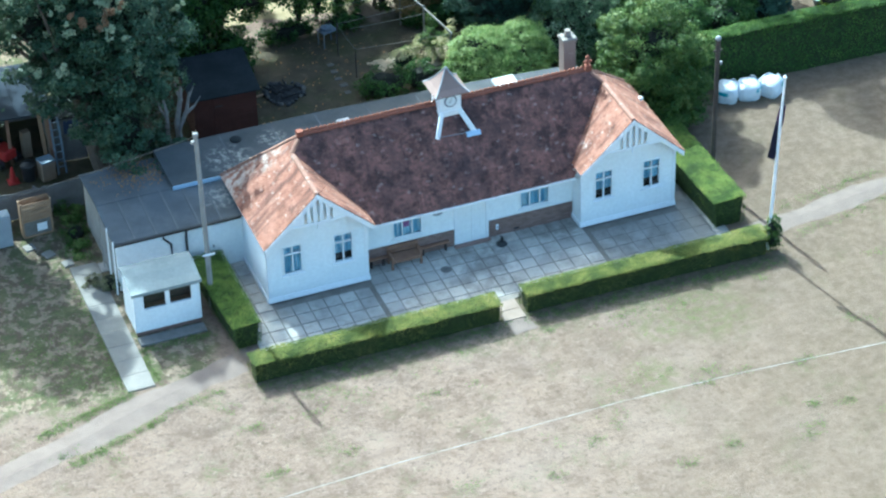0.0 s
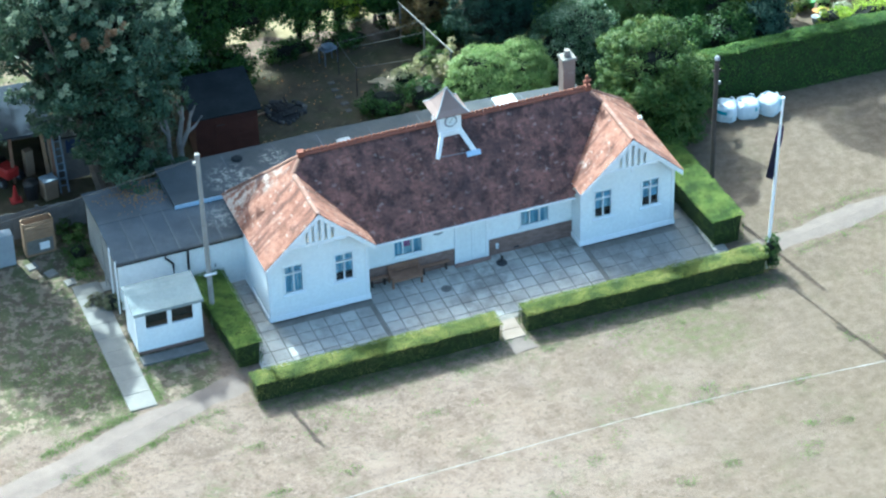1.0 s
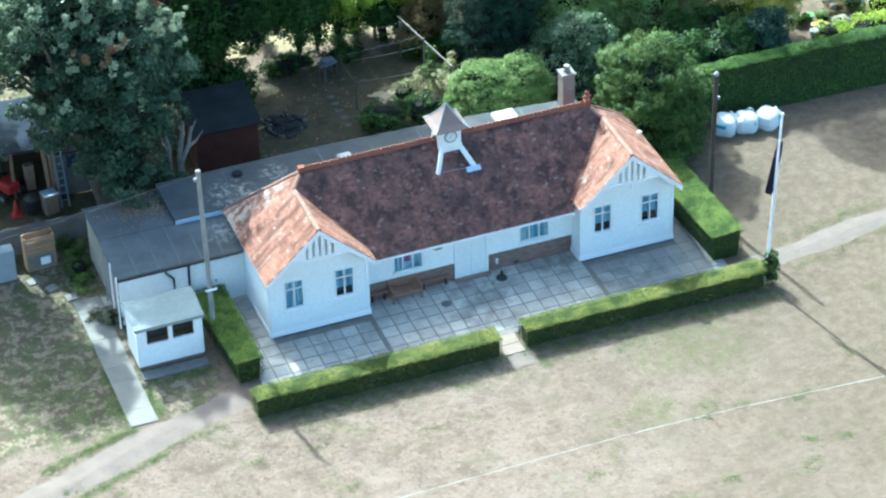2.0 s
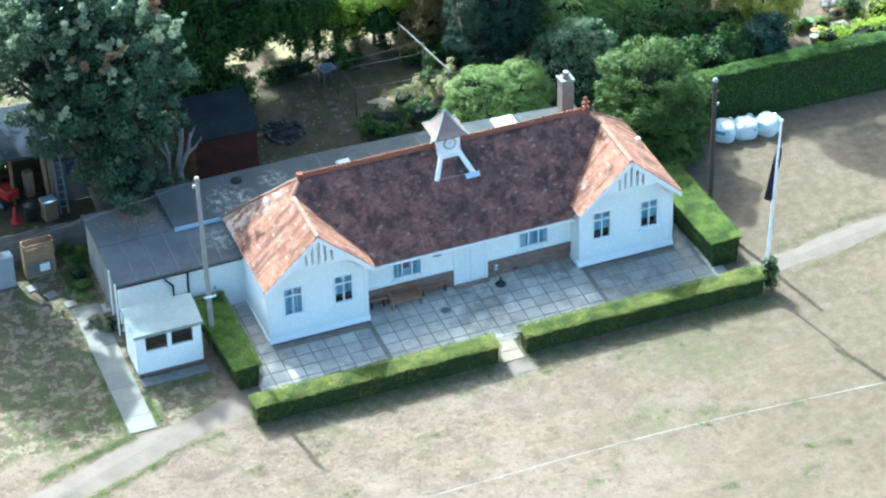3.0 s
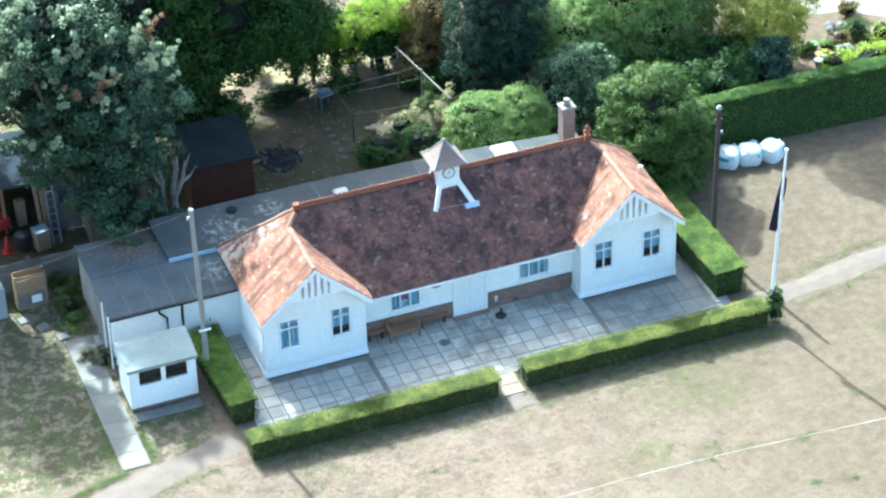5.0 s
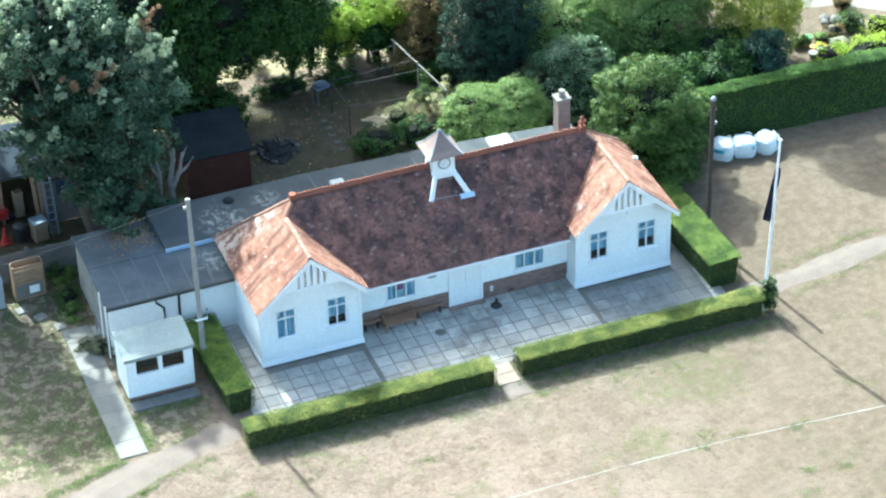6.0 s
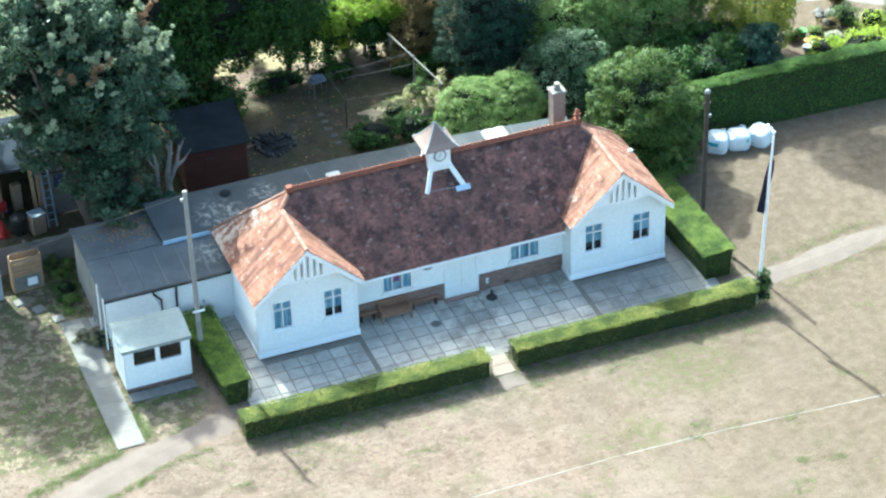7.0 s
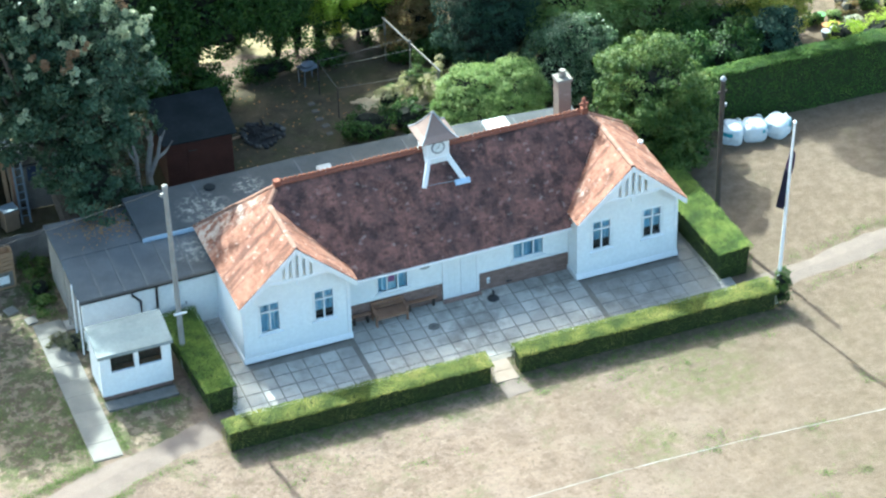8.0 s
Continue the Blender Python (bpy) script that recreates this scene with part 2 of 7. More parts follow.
M["hedge"] = foliage("clipped_hedge_leaves", [(0.024, 0.042, 0.008), (0.078, 0.110, 0.018), (0.180, 0.192, 0.036), (0.34, 0.29, 0.10)], 0.7, 0.03, 0.3)
M["hedge_side"] = foliage("green_hedge_leaves", [(0.022, 0.045, 0.008), (0.066, 0.115, 0.017), (0.15, 0.205, 0.034), (0.27, 0.30, 0.07)], 0.7, 0.03, 0.3)
M["hedge_far"] = foliage("far_hedge_leaves", [(0.016, 0.044, 0.006), (0.046, 0.098, 0.013), (0.13, 0.19, 0.028)], 0.7, 0.05, 0.3)
M["leaf_blue"] = foliage("blue_green_leaves", [(0.009, 0.024, 0.012), (0.029, 0.060, 0.031), (0.078, 0.124, 0.067), (0.24, 0.29, 0.17)], 0.4, 0.22, 0.3)
M["leaf_dark"] = foliage("dark_leaves", [(0.008, 0.023, 0.006), (0.023, 0.058, 0.011), (0.055, 0.110, 0.020), (0.125, 0.195, 0.040)], 0.5, 0.25)
M["leaf_conifer"] = foliage("conifer_needles", [(0.008, 0.025, 0.015), (0.024, 0.057, 0.035), (0.060, 0.108, 0.064)], 0.6, 0.1, 0.4)
M["leaf_bright"] = foliage("bright_leaves", [(0.064, 0.125, 0.028), (0.145, 0.225, 0.056), (0.235, 0.310, 0.098), (0.35, 0.41, 0.16)], 0.5, 0.40)
M["leaf_mid"] = foliage("mid_green_leaves", [(0.016, 0.042, 0.008), (0.044, 0.088, 0.017), (0.096, 0.146, 0.030), (0.24, 0.25, 0.080)], 0.5, 0.25, 0.4)
M["leaf_silver"] = foliage("silvery_leaves", [(0.010, 0.030, 0.010), (0.030, 0.068, 0.024), (0.14, 0.20, 0.10), (0.54, 0.60, 0.42)], 0.4, 0.2, 0.4)
M["leaf_yellow"] = foliage("yellowing_leaves", [(0.09, 0.15, 0.025), (0.22, 0.28, 0.05), (0.38, 0.37, 0.08), (0.48, 0.42, 0.15)], 0.5, 0.6, 0.4)
M["leaf_lime"] = foliage("lime_leaves", [(0.17, 0.27, 0.03), (0.32, 0.45, 0.05), (0.43, 0.52, 0.10), (0.52, 0.52, 0.19)], 0.5, 0.72, 0.4)
M["leaf_rust"] = foliage("rusty_leaves", [(0.07, 0.07, 0.022), (0.14, 0.11, 0.04), (0.24, 0.16, 0.07), (0.18, 0.20, 0.06)], 0.6, 0.35)
M["leaf_dry"] = foliage("pale_dry_leaves", [(0.14, 0.18, 0.05), (0.30, 0.31, 0.12), (0.46, 0.42, 0.24), (0.52, 0.44, 0.28)], 0.6, 0.3, 0.4)
M["bloom"] = foliage("pale_seed_heads", [(0.36, 0.39, 0.29), (0.48, 0.48, 0.34), (0.40, 0.30, 0.18)], 0.6, 0.1)
# Near-black: the shade inside the crowns is put into the colour.
M["crown_shade"] = plain("painted_crown_shade", (0.006, 0.008, 0.005), (0.011, 0.013, 0.008), 4, 0.98)
M["leaf_dusty"] = foliage("dusty_bed_leaves", [(0.040, 0.050, 0.022), (0.085, 0.098, 0.042), (0.15, 0.145, 0.078), (0.20, 0.16, 0.10)], 0.6, 0.2, 0.4)
M["grass"] = foliage("green_grass", [(0.060, 0.105, 0.020), (0.11, 0.160, 0.035), (0.18, 0.205, 0.07)], 0.7, 0.15)


def ground_mat():
    """Sun-dried sports turf: straw, worn soil and green patches; bare soil in the yard behind the building."""
    n = Nodes("dry_turf", 0.95, 0.0, 0.15)
    straw = n.mix(n.noise(0.55, 5, 0.3, 0.7), (0.190, 0.138, 0.102), (0.135, 0.098, 0.074))
    straw = n.mix(n.math("MULTIPLY", n.noise(7, 6, 0.4, 0.7), 0.55), straw, (0.236, 0.179, 0.144))
    straw = n.mix(n.math("MULTIPLY", n.noise(2.2, 6, 0.52, 0.68), 0.6), straw, (0.122, 0.086, 0.062))
    green = n.math("MULTIPLY", n.noise(0.7, 6, 0.53, 0.66), n.noise(7, 5, 0.42, 0.6))
    straw = n.mix(n.math("MULTIPLY", green, 0.75), straw, (0.084, 0.098, 0.039))
    straw = n.mix(n.math("MULTIPLY", n.noise(1.1, 7, 0.5, 0.72), 0.6), straw, (0.101, 0.073, 0.054))
    straw = n.mix(n.math("MULTIPLY", n.noise(0.22, 5, 0.48, 0.66), 0.45), straw, (0.257, 0.197, 0.162))
    straw = n.mix(n.math("MULTIPLY", n.noise(0.9, 6, 0.54, 0.66, n.stretched((0.35, 1.6, 1.0))), 0.35), straw, (0.104, 0.077, 0.058))
    straw = n.mix(n.math("MULTIPLY", n.noise(16, 5, 0.56, 0.68), 0.55), straw, (0.095, 0.072, 0.052))
    straw = n.mix(n.math("MULTIPLY", n.noise(3.2, 7, 0.56, 0.66, None, 0.75), 0.5), straw, (0.090, 0.068, 0.050))
    straw = n.mix(n.math("MULTIPLY", n.noise(4.4, 8, 0.57, 0.63, None, 0.7), 0.5), straw, (0.080, 0.062, 0.044))
    straw = n.mix(n.math("MULTIPLY", n.noise(2.9, 8, 0.57, 0.63, n.stretched((1.0, 1.3, 1.0)), 0.72), 0.4), straw, (0.27, 0.212, 0.168))
    sep = n.node("ShaderNodeSeparateXYZ")
    n.link(n.pos, sep.inputs[0])
    wob = n.math("MULTIPLY", n.noise(0.6, 4, 0.2, 0.8), 2.0)

    def side(sock, edge, width):
        r = n.node("ShaderNodeMapRange")
        r.inputs["From Min"].default_value = edge
        r.inputs["From Max"].default_value = edge + width
        n.link(n.math("ADD", sock, wob), r.inputs["Value"])
        return r.outputs["Result"]

    x, y = sep.outputs["X"], sep.outputs["Y"]
    # greyer turf towards the flagpole end, and greener patches of the outfield
    east = n.node("ShaderNodeMapRange")
    east.inputs["From Min"].default_value = 7.0
    east.inputs["From Max"].default_value = 20.0
    n.link(n.math("ADD", x, n.math("MULTIPLY", wob, 2.0)), east.inputs["Value"])
    straw = n.mix(n.math("MULTIPLY", east.outputs["Result"], 0.70), straw, n.mix(n.noise(2.4, 6, 0.4, 0.62), (0.089, 0.070, 0.045), (0.136, 0.105, 0.074)))
    for px, py, pr in ((14.4, -6.5, 2.0), (12.3, -6.6, 1.1), (11.0, -9.0, 1.2), (-8.6, -2.6, 1.0), (-6.9, -2.6, 0.8), (-7.6, -4.7, 0.7)):
        straw = n.mix(n.math("MULTIPLY", n.math("MULTIPLY", n.spot((px, py, 0.0), pr), n.noise(2.6, 7, 0.40, 0.60)), 0.6), straw, (0.098, 0.104, 0.042))
    # rough lawn beside the slab path
    lawn = n.math("MULTIPLY", n.math("SUBTRACT", 1.0, side(x, -2.0, 0.6)), side(y, -2.2, 0.5))
    rough = n.mix(n.noise(2.0, 8, 0.465, 0.535, None, 0.66), (0.092, 0.071, 0.048), (0.215, 0.166, 0.118))
    rough = n.mix(n.math("MULTIPLY", n.noise(1.5, 8, 0.50, 0.545, None, 0.66), 0.75), rough, (0.068, 0.084, 0.030))
    rough = n.mix(n.math("MULTIPLY", n.noise(4.6, 7, 0.53, 0.58, None, 0.7), 0.65), rough, (0.075, 0.092, 0.034))
    rough = n.mix(n.math("MULTIPLY", n.noise(6.5, 5, 0.6, 0.7), 0.45), rough, (0.42, 0.36, 0.28))
    col = n.mix(n.math("MULTIPLY", lawn, 0.9), straw, rough)
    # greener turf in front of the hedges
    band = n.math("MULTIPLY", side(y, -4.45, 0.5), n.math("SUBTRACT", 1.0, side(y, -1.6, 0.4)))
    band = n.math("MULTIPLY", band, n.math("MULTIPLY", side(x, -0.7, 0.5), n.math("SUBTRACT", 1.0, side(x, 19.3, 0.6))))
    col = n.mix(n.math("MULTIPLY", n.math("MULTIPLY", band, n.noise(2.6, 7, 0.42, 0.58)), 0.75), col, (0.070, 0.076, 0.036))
    # trodden soil of the yard, its colour lowered for the deep tree shade
    yard = n.math("MULTIPLY", side(y, 9.0, 0.6), n.math("SUBTRACT", 1.0, side(y, 17.8, 0.5)))
    yard = n.math("MULTIPLY", yard, n.math("SUBTRACT", 1.0, side(x, 17.5, 0.8)))
    soil = n.mix(n.noise(1.3, 6, 0.35, 0.65), (0.048, 0.041, 0.026), (0.088, 0.072, 0.046))
    soil = n.mix(n.math("MULTIPLY", n.noise(0.8, 5, 0.45, 0.62), 0.75), soil, (0.050, 0.054, 0.021))
    soil = n.mix(n.math("MULTIPLY", n.noise(3.2, 6, 0.56, 0.68), 0.6), soil, (0.14, 0.112, 0.075))
    col = n.mix(n.math("MULTIPLY", yard, 0.92), col, soil)
    n.bump(n.noise(14, 6, 0.3, 0.7), 0.5, 0.05)
    return n.color(col)


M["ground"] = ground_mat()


def limed_felt(name, a, b, dirt, lime):
    """Weathered felt with scattered bird lime round a few places (x, y, z, radius)."""
    n = Nodes(name, 0.95, 0.0, 0.2)
    col = n.mix(n.noise(0.8, 4), a, b)
    col = n.mix(n.math("MULTIPLY", n.noise(0.5, 6, 0.48, 0.7), 0.6), col, dirt)
    col = n.mix(n.math("MULTIPLY", n.noise(14, 4, 0.5, 0.7), 0.25), col, tuple(v * 0.6 for v in a))
    for x, y, z, r in lime:
        mask = n.math("MULTIPLY", n.spot((x, y, z), r), n.noise(3.6, 8, 0.50, 0.57, None, 0.75))
        col = n.mix(n.math("MULTIPLY", mask, 0.75), col, (0.36, 0.35, 0.32))
    n.bump(n.noise(40, 3), 0.3, 0.01)
    return n.color(col)


M["felt"] = limed_felt("roofing_felt", (0.090, 0.098, 0.108), (0.126, 0.135, 0.145), (0.062, 0.062, 0.060), [(-0.5, 4.0, 2.3, 0.8)])
M["felt_pale"] = limed_felt("pale_roofing_felt", (0.056, 0.062, 0.067), (0.082, 0.088, 0.092), (0.11, 0.11, 0.105), [(0.5, 5.95, 2.5, 1.1), (2.4, 6.6, 2.5, 0.7)])


def path_mat(name, a, b, scale):
    n = Nodes(name, 0.95, 0.0, 0.08)
    col = n.mix(n.noise(scale, 5), a, b)
    col = n.mix(n.math("MULTIPLY", n.noise(45, 3, 0.45, 0.7), 0.4), col, tuple(v * 0.7 for v in a))
    n.bump(n.noise(60, 3), 0.4, 0.01)
    return n.color(col)


M["gravel"] = path_mat("fine_gravel", (0.205, 0.163, 0.138), (0.165, 0.130, 0.110), 1.2)
M["concrete"] = path_mat("pale_concrete", (0.250, 0.232, 0.206), (0.204, 0.190, 0.169), 1.6)
M["dirt"] = path_mat("trodden_dirt", (0.185, 0.15, 0.128), (0.15, 0.122, 0.104), 1.2)
M["pale_slab"] = path_mat("pale_worn_slabs", (0.275, 0.222, 0.180), (0.235, 0.188, 0.150), 1.6)
M["mulch"] = path_mat("dry_mulch", (0.42, 0.35, 0.25), (0.30, 0.24, 0.16), 2.5)
# Paler than the turf: sunlight on the ground is put into the colour.
M["stubble"] = path_mat("sunlit_stubble", (0.29, 0.245, 0.15), (0.22, 0.18, 0.10), 2.0)
M["bed"] = path_mat("sandy_joint", (0.17, 0.155, 0.135), (0.23, 0.21, 0.185), 2.0)


def slab_mat(name, tones):
    n = Nodes(name, 0.9, 0.0, 0.12)
    col = n.ramp(n.piece(), [(i / 2, t) for i, t in enumerate(tones)])
    col = n.mix(n.math("MULTIPLY", n.noise(0.8, 6, 0.45, 0.64), 0.6), col, (0.215, 0.202, 0.182))
    col = n.mix(n.math("MULTIPLY", n.noise(3.5, 6, 0.52, 0.7), 0.4), col, (0.17, 0.155, 0.135))
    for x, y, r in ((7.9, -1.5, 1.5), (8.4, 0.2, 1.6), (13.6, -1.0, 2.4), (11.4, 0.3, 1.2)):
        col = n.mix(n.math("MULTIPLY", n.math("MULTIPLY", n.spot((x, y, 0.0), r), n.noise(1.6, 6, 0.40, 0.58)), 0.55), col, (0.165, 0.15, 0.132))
    col = n.mix(n.math("MULTIPLY", n.noise(22, 4, 0.45, 0.7), 0.25), col, (0.42, 0.41, 0.39))
    n.bump(n.noise(50, 3), 0.25, 0.01)
    return n.color(col)


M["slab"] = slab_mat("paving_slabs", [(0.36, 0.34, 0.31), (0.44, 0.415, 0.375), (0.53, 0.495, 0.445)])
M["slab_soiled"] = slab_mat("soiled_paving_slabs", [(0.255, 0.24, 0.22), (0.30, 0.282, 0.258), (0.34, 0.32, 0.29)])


# ---- shared builders ----
def thing(name, label, category, base=(0, 0, 0), turn=0.0, group="", kind=""):
    ob = new(name)
    ob.empty_display_size = 0.2
    ob.matrix_basis = pose(base[0], base[1], base[2], 0, 0, turn)
    return tagged(ob, label, category, group, kind)


def mesh_of(name, bm, material):
    me = bpy.data.meshes.new(name)
    bm.normal_update()
    bm.to_mesh(me)
    bm.free()
    me.materials.append(M[material])
    return me


def part(name, bm, material, parent, label="", kind=""):
    ob = new(name, mesh_of(name, bm, material))
    ob.parent = parent
    return tagged(ob, label, "", "", kind)


def solo(name, bm, material, label, category, base=(0, 0, 0), turn=0.0, group="", kind=""):
    ob = new(name, mesh_of(name, bm, material))
    ob.matrix_basis = pose(base[0], base[1], base[2], 0, 0, turn)
    return tagged(ob, label, category, group, kind)


def box(bm, x0, x1, y0, y1, z0, z1, m=None):
    vs = [bm.verts.new(c) for c in ((x0, y0, z0), (x1, y0, z0), (x1, y1, z0), (x0, y1, z0), (x0, y0, z1), (x1, y0, z1), (x1, y1, z1), (x0, y1, z1))]
    if m is not None:
        for v in vs:
            v.co = m @ v.co
    for f in ((3, 2, 1, 0), (4, 5, 6, 7), (0, 1, 5, 4), (1, 2, 6, 5), (2, 3, 7, 6), (3, 0, 4, 7)):
        bm.faces.new([vs[i] for i in f])
    return vs


def boxed(*dims, bevel=0.0):
    bm = bmesh.new()
    box(bm, *dims)
    if bevel:
        bmesh.ops.bevel(bm, geom=bm.edges[:], offset=bevel, segments=1, affect="EDGES")
    return bm


def beam(bm, a, b, w, d, up=(0, 0, 1)):
    """A straight timber from a to b, w wide and d deep."""
    a, b = Vector(a), Vector(b)
    y = (b - a).normalized()
    x = y.cross(Vector(up))
    x = x.normalized() if x.length > 1e-4 else Vector((1, 0, 0))
    z = x.cross(y)
    m = Matrix((x, y, z)).transposed().to_4x4()
    m.translation = a
    box(bm, -w / 2, w / 2, 0, (b - a).length, -d / 2, d / 2, m)


def tube(bm, points, radii, sides=8, caps=True):
    rings = []
    pts = [Vector(p) for p in points]
    for i, p in enumerate(pts):
        d = (pts[min(i + 1, len(pts) - 1)] - pts[max(i - 1, 0)]).normalized()
        x = d.orthogonal().normalized() if abs(d.z) < 0.99 else Vector((1, 0, 0))
        y = d.cross(x).normalized()
        x = y.cross(d)
        rings.append([bm.verts.new(p + radii[i] * (math.cos(a) * x + math.sin(a) * y)) for a in [2 * math.pi * k / sides for k in range(sides)]])
    for a, b in zip(rings, rings[1:]):
        for k in range(sides):
            bm.faces.new((a[k], a[(k + 1) % sides], b[(k + 1) % sides], b[k]))
    if caps:
        bm.faces.new(rings[0][::-1])
        bm.faces.new(rings[-1])


def prism(bm, outline, y0, y1):
    """An outline in x and z, drawn out from y0 to y1."""
    a = [bm.verts.new((x, y0, z)) for x, z in outline]
    b = [bm.verts.new((x, y1, z)) for x, z in outline]
    n = len(outline)
    bm.faces.new(a)
    bm.faces.new(b[::-1])
    for i in range(n):
        bm.faces.new((a[(i + 1) % n], a[i], b[i], b[(i + 1) % n]))


def spin(bm, profile, sides=16, centre=(0, 0)):
    """A turned form from (radius, z) pairs."""
    rings = [[bm.verts.new((centre[0] + r * math.cos(2 * math.pi * k / sides), centre[1] + r * math.sin(2 * math.pi * k / sides), z)) for k in range(sides)] for r, z in profile]
    for a, b in zip(rings, rings[1:]):
        for k in range(sides):
            bm.faces.new((a[k], a[(k + 1) % sides], b[(k + 1) % sides], b[k]))
    bm.faces.new(rings[0][::-1])
    bm.faces.new(rings[-1])


def quads_mesh(name, corners, material):
    """A mesh of loose quads from an array of shape (n, 4, 3)."""
    n = len(corners)
    me = bpy.data.meshes.new(name)
    me.vertices.add(4 * n)
    me.vertices.foreach_set("co", np.ascontiguousarray(corners, dtype=np.float32).ravel())
    me.loops.add(4 * n)
    me.loops.foreach_set("vertex_index", np.arange(4 * n, dtype=np.int32))
    me.polygons.add(n)
    me.polygons.foreach_set("loop_start", np.arange(0, 4 * n, 4, dtype=np.int32))
    me.polygons.foreach_set("loop_total", np.full(n, 4, dtype=np.int32))
    me.update(calc_edges=True)
    me.materials.append(M[material])
    return me


def leaf_quads(rng, points, normals, size, spread=0.7, slim=0.6):
    """A rhombic leaf at each point, turned about its outward direction."""
    n = len(points)
    nor = normals + rng.normal(0, spread, (n, 3))
    nor /= np.linalg.norm(nor, axis=1, keepdims=True) + 1e-9
    t = rng.normal(0, 1, (n, 3))
    u = np.cross(nor, t)
    u /= np.linalg.norm(u, axis=1, keepdims=True) + 1e-9
    v = np.cross(nor, u)
    s = size * rng.uniform(0.65, 1.35, (n, 1))
    a = u * s * 0.5
    b = v * s * 0.5 * slim
    return np.stack([points - a, points - b + nor * s * 0.08, points + a, points + b + nor * s * 0.08], axis=1)


def unit_dirs(rng, n):
    d = rng.normal(0, 1, (n, 3))
    return d / np.linalg.norm(d, axis=1, keepdims=True)


# ---- setting ----
def wavy_strip(name, centre, widths, z, material, label, step=0.35, seed=3, ragged=0.05, edge=-0.035):
    """A strip of path with slightly ragged edges, along a line of points."""
    rng = random.Random(seed)
    bm = bmesh.new()
    rows = []
    for (ax, ay), (bx, by), wa, wb in zip(centre, centre[1:], widths, widths[1:]):
        n = max(2, int(math.hypot(bx - ax, by - ay) / step))
        for i in range(n + 1):
            f = i / n
            px, py, w = ax + (bx - ax) * f, ay + (by - ay) * f, wa + (wb - wa) * f
            dx, dy = (bx - ax), (by - ay)
            ln = math.hypot(dx, dy)
            nx, ny = -dy / ln, dx / ln
            a = w / 2 + rng.uniform(-ragged, ragged)
            b = w / 2 + rng.uniform(-ragged, ragged)
            rows.append((bm.verts.new((px + nx * a, py + ny * a, edge)), bm.verts.new((px, py, z)), bm.verts.new((px - nx * b, py - ny * b, edge))))
    for r, s in zip(rows, rows[1:]):
        bm.faces.new((r[0], r[1], s[1], s[0]))
        bm.faces.new((r[1], r[2], s[2], s[1]))
    ob = solo(name, bm, material, label, "path", kind="structure")
    for f in ob.data.polygons:
        if f.normal.z < 0:
            f.flip()
    return ob


def ground():
    bm = bmesh.new()
    n = 90
    grid = []
    edges = [-900, -300, -120, -60] + [-30 + 80 * i / n for i in range(n + 1)] + [80, 140, 320, 900]
    for gy in edges:
        row = []
        for gx in edges:
            near = -25 < gx < 45 and -25 < gy < 45
            z = -0.02 + (0.025 * noise.noise((gx * 0.35, gy * 0.35, 0)) if near else 0)
            if near and -12.6 < gy < -8.4:
                z = -0.02
            if -2.5 < gx < 19.5 and -5 < gy < 9:
                z = -0.03
            row.append(bm.verts.new((gx, gy, z)))
        grid.append(row)
    for a, b in zip(grid, grid[1:]):
        for i in range(len(a) - 1):
            bm.faces.new((a[i], a[i + 1], b[i + 1], b[i]))
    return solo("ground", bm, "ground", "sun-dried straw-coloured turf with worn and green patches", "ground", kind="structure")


ground()
wavy_strip("path_west", [(-14, -6.6), (-8.2, -4.75), (-5.6, -3.75), (-3.6, -3.2), (-2.0, -2.75)], [1.7, 1.65, 1.6, 1.5, 1.3], 0.012, "gravel", "pale fine gravel footpath across dry grass", seed=4)
wavy_strip("path_east", [(17.6, -2.7), (19.2, -2.55), (23.8, -1.85), (34, -0.1), (60, 5)], [1.0, 1.2, 1.55, 1.6, 1.6], 0.012, "dirt", "pale trodden dirt footpath across dry grass", seed=5)
wavy_strip("garden_path", [(28.6, 15.4), (30.6, 15.0), (33.5, 13.4), (40, 10.5)], [1.6, 2.0, 2.2, 2.2], 0.014, "concrete", "pale bare garden path behind the tall hedge", seed=6)
wavy_strip("gateway_worn_earth", [(7.84, -3.75), (7.88, -4.3), (7.95, -5.0)], [0.82, 0.95, 1.5], 0.006, "dirt", "bare trodden earth in front of the hedge gap", seed=7)
wavy_strip("boundary_line", [(-6.93, -10.45), (-2.9, -10.16), (1.13, -9.97), (5.22, -9.92), (9.42, -9.87), (13.63, -10.01), (19.31, -10.42), (24.99, -10.93)], [0.046] * 8, -0.0155, "line", "thin white painted boundary line on dry turf", seed=8, ragged=0.012, edge=-0.0175)


def patio():
    bm = bmesh.new()
    box(bm, -1.02, 17.1, -3.05, 0.95, -0.1, 0.0)
    box(bm, -1.02, 0.0, 0.95, 3.0, -0.1, 0.0)
    box(bm, 15.95, 17.1, 0.95, 2.8, -0.1, 0.0)
    box(bm, 7.42, 8.24, -4.22, -3.05, -0.1, 0.0)
    return solo("patio", bm, "bed", "grey concrete slab terrace with dark sandy joints", "terrace", kind="structure")


terrace = patio()


def slab_path():
    base = boxed(-6.12, -5.12, -2.92, 4.85, -0.08, 0.012)
    box(base, -5.12, -4.75, 4.2, 4.8, -0.08, 0.012)
    return solo("garden_slab_path", base, "bed", "pale concrete slab walk leading past the hut", "path", kind="structure")


walkway = slab_path()


# ---- pavilion ----
L, W = 15.95, 3.79
RIDGE_Y, RIDGE_Z = 2.8, 5.0
RX0, RX1 = 2.36, 13.59
EAVE_Y, EAVE_Z = 0.1, 2.3
GY, APEX_Z, TIP_Z = -0.42, 4.58, 2.68
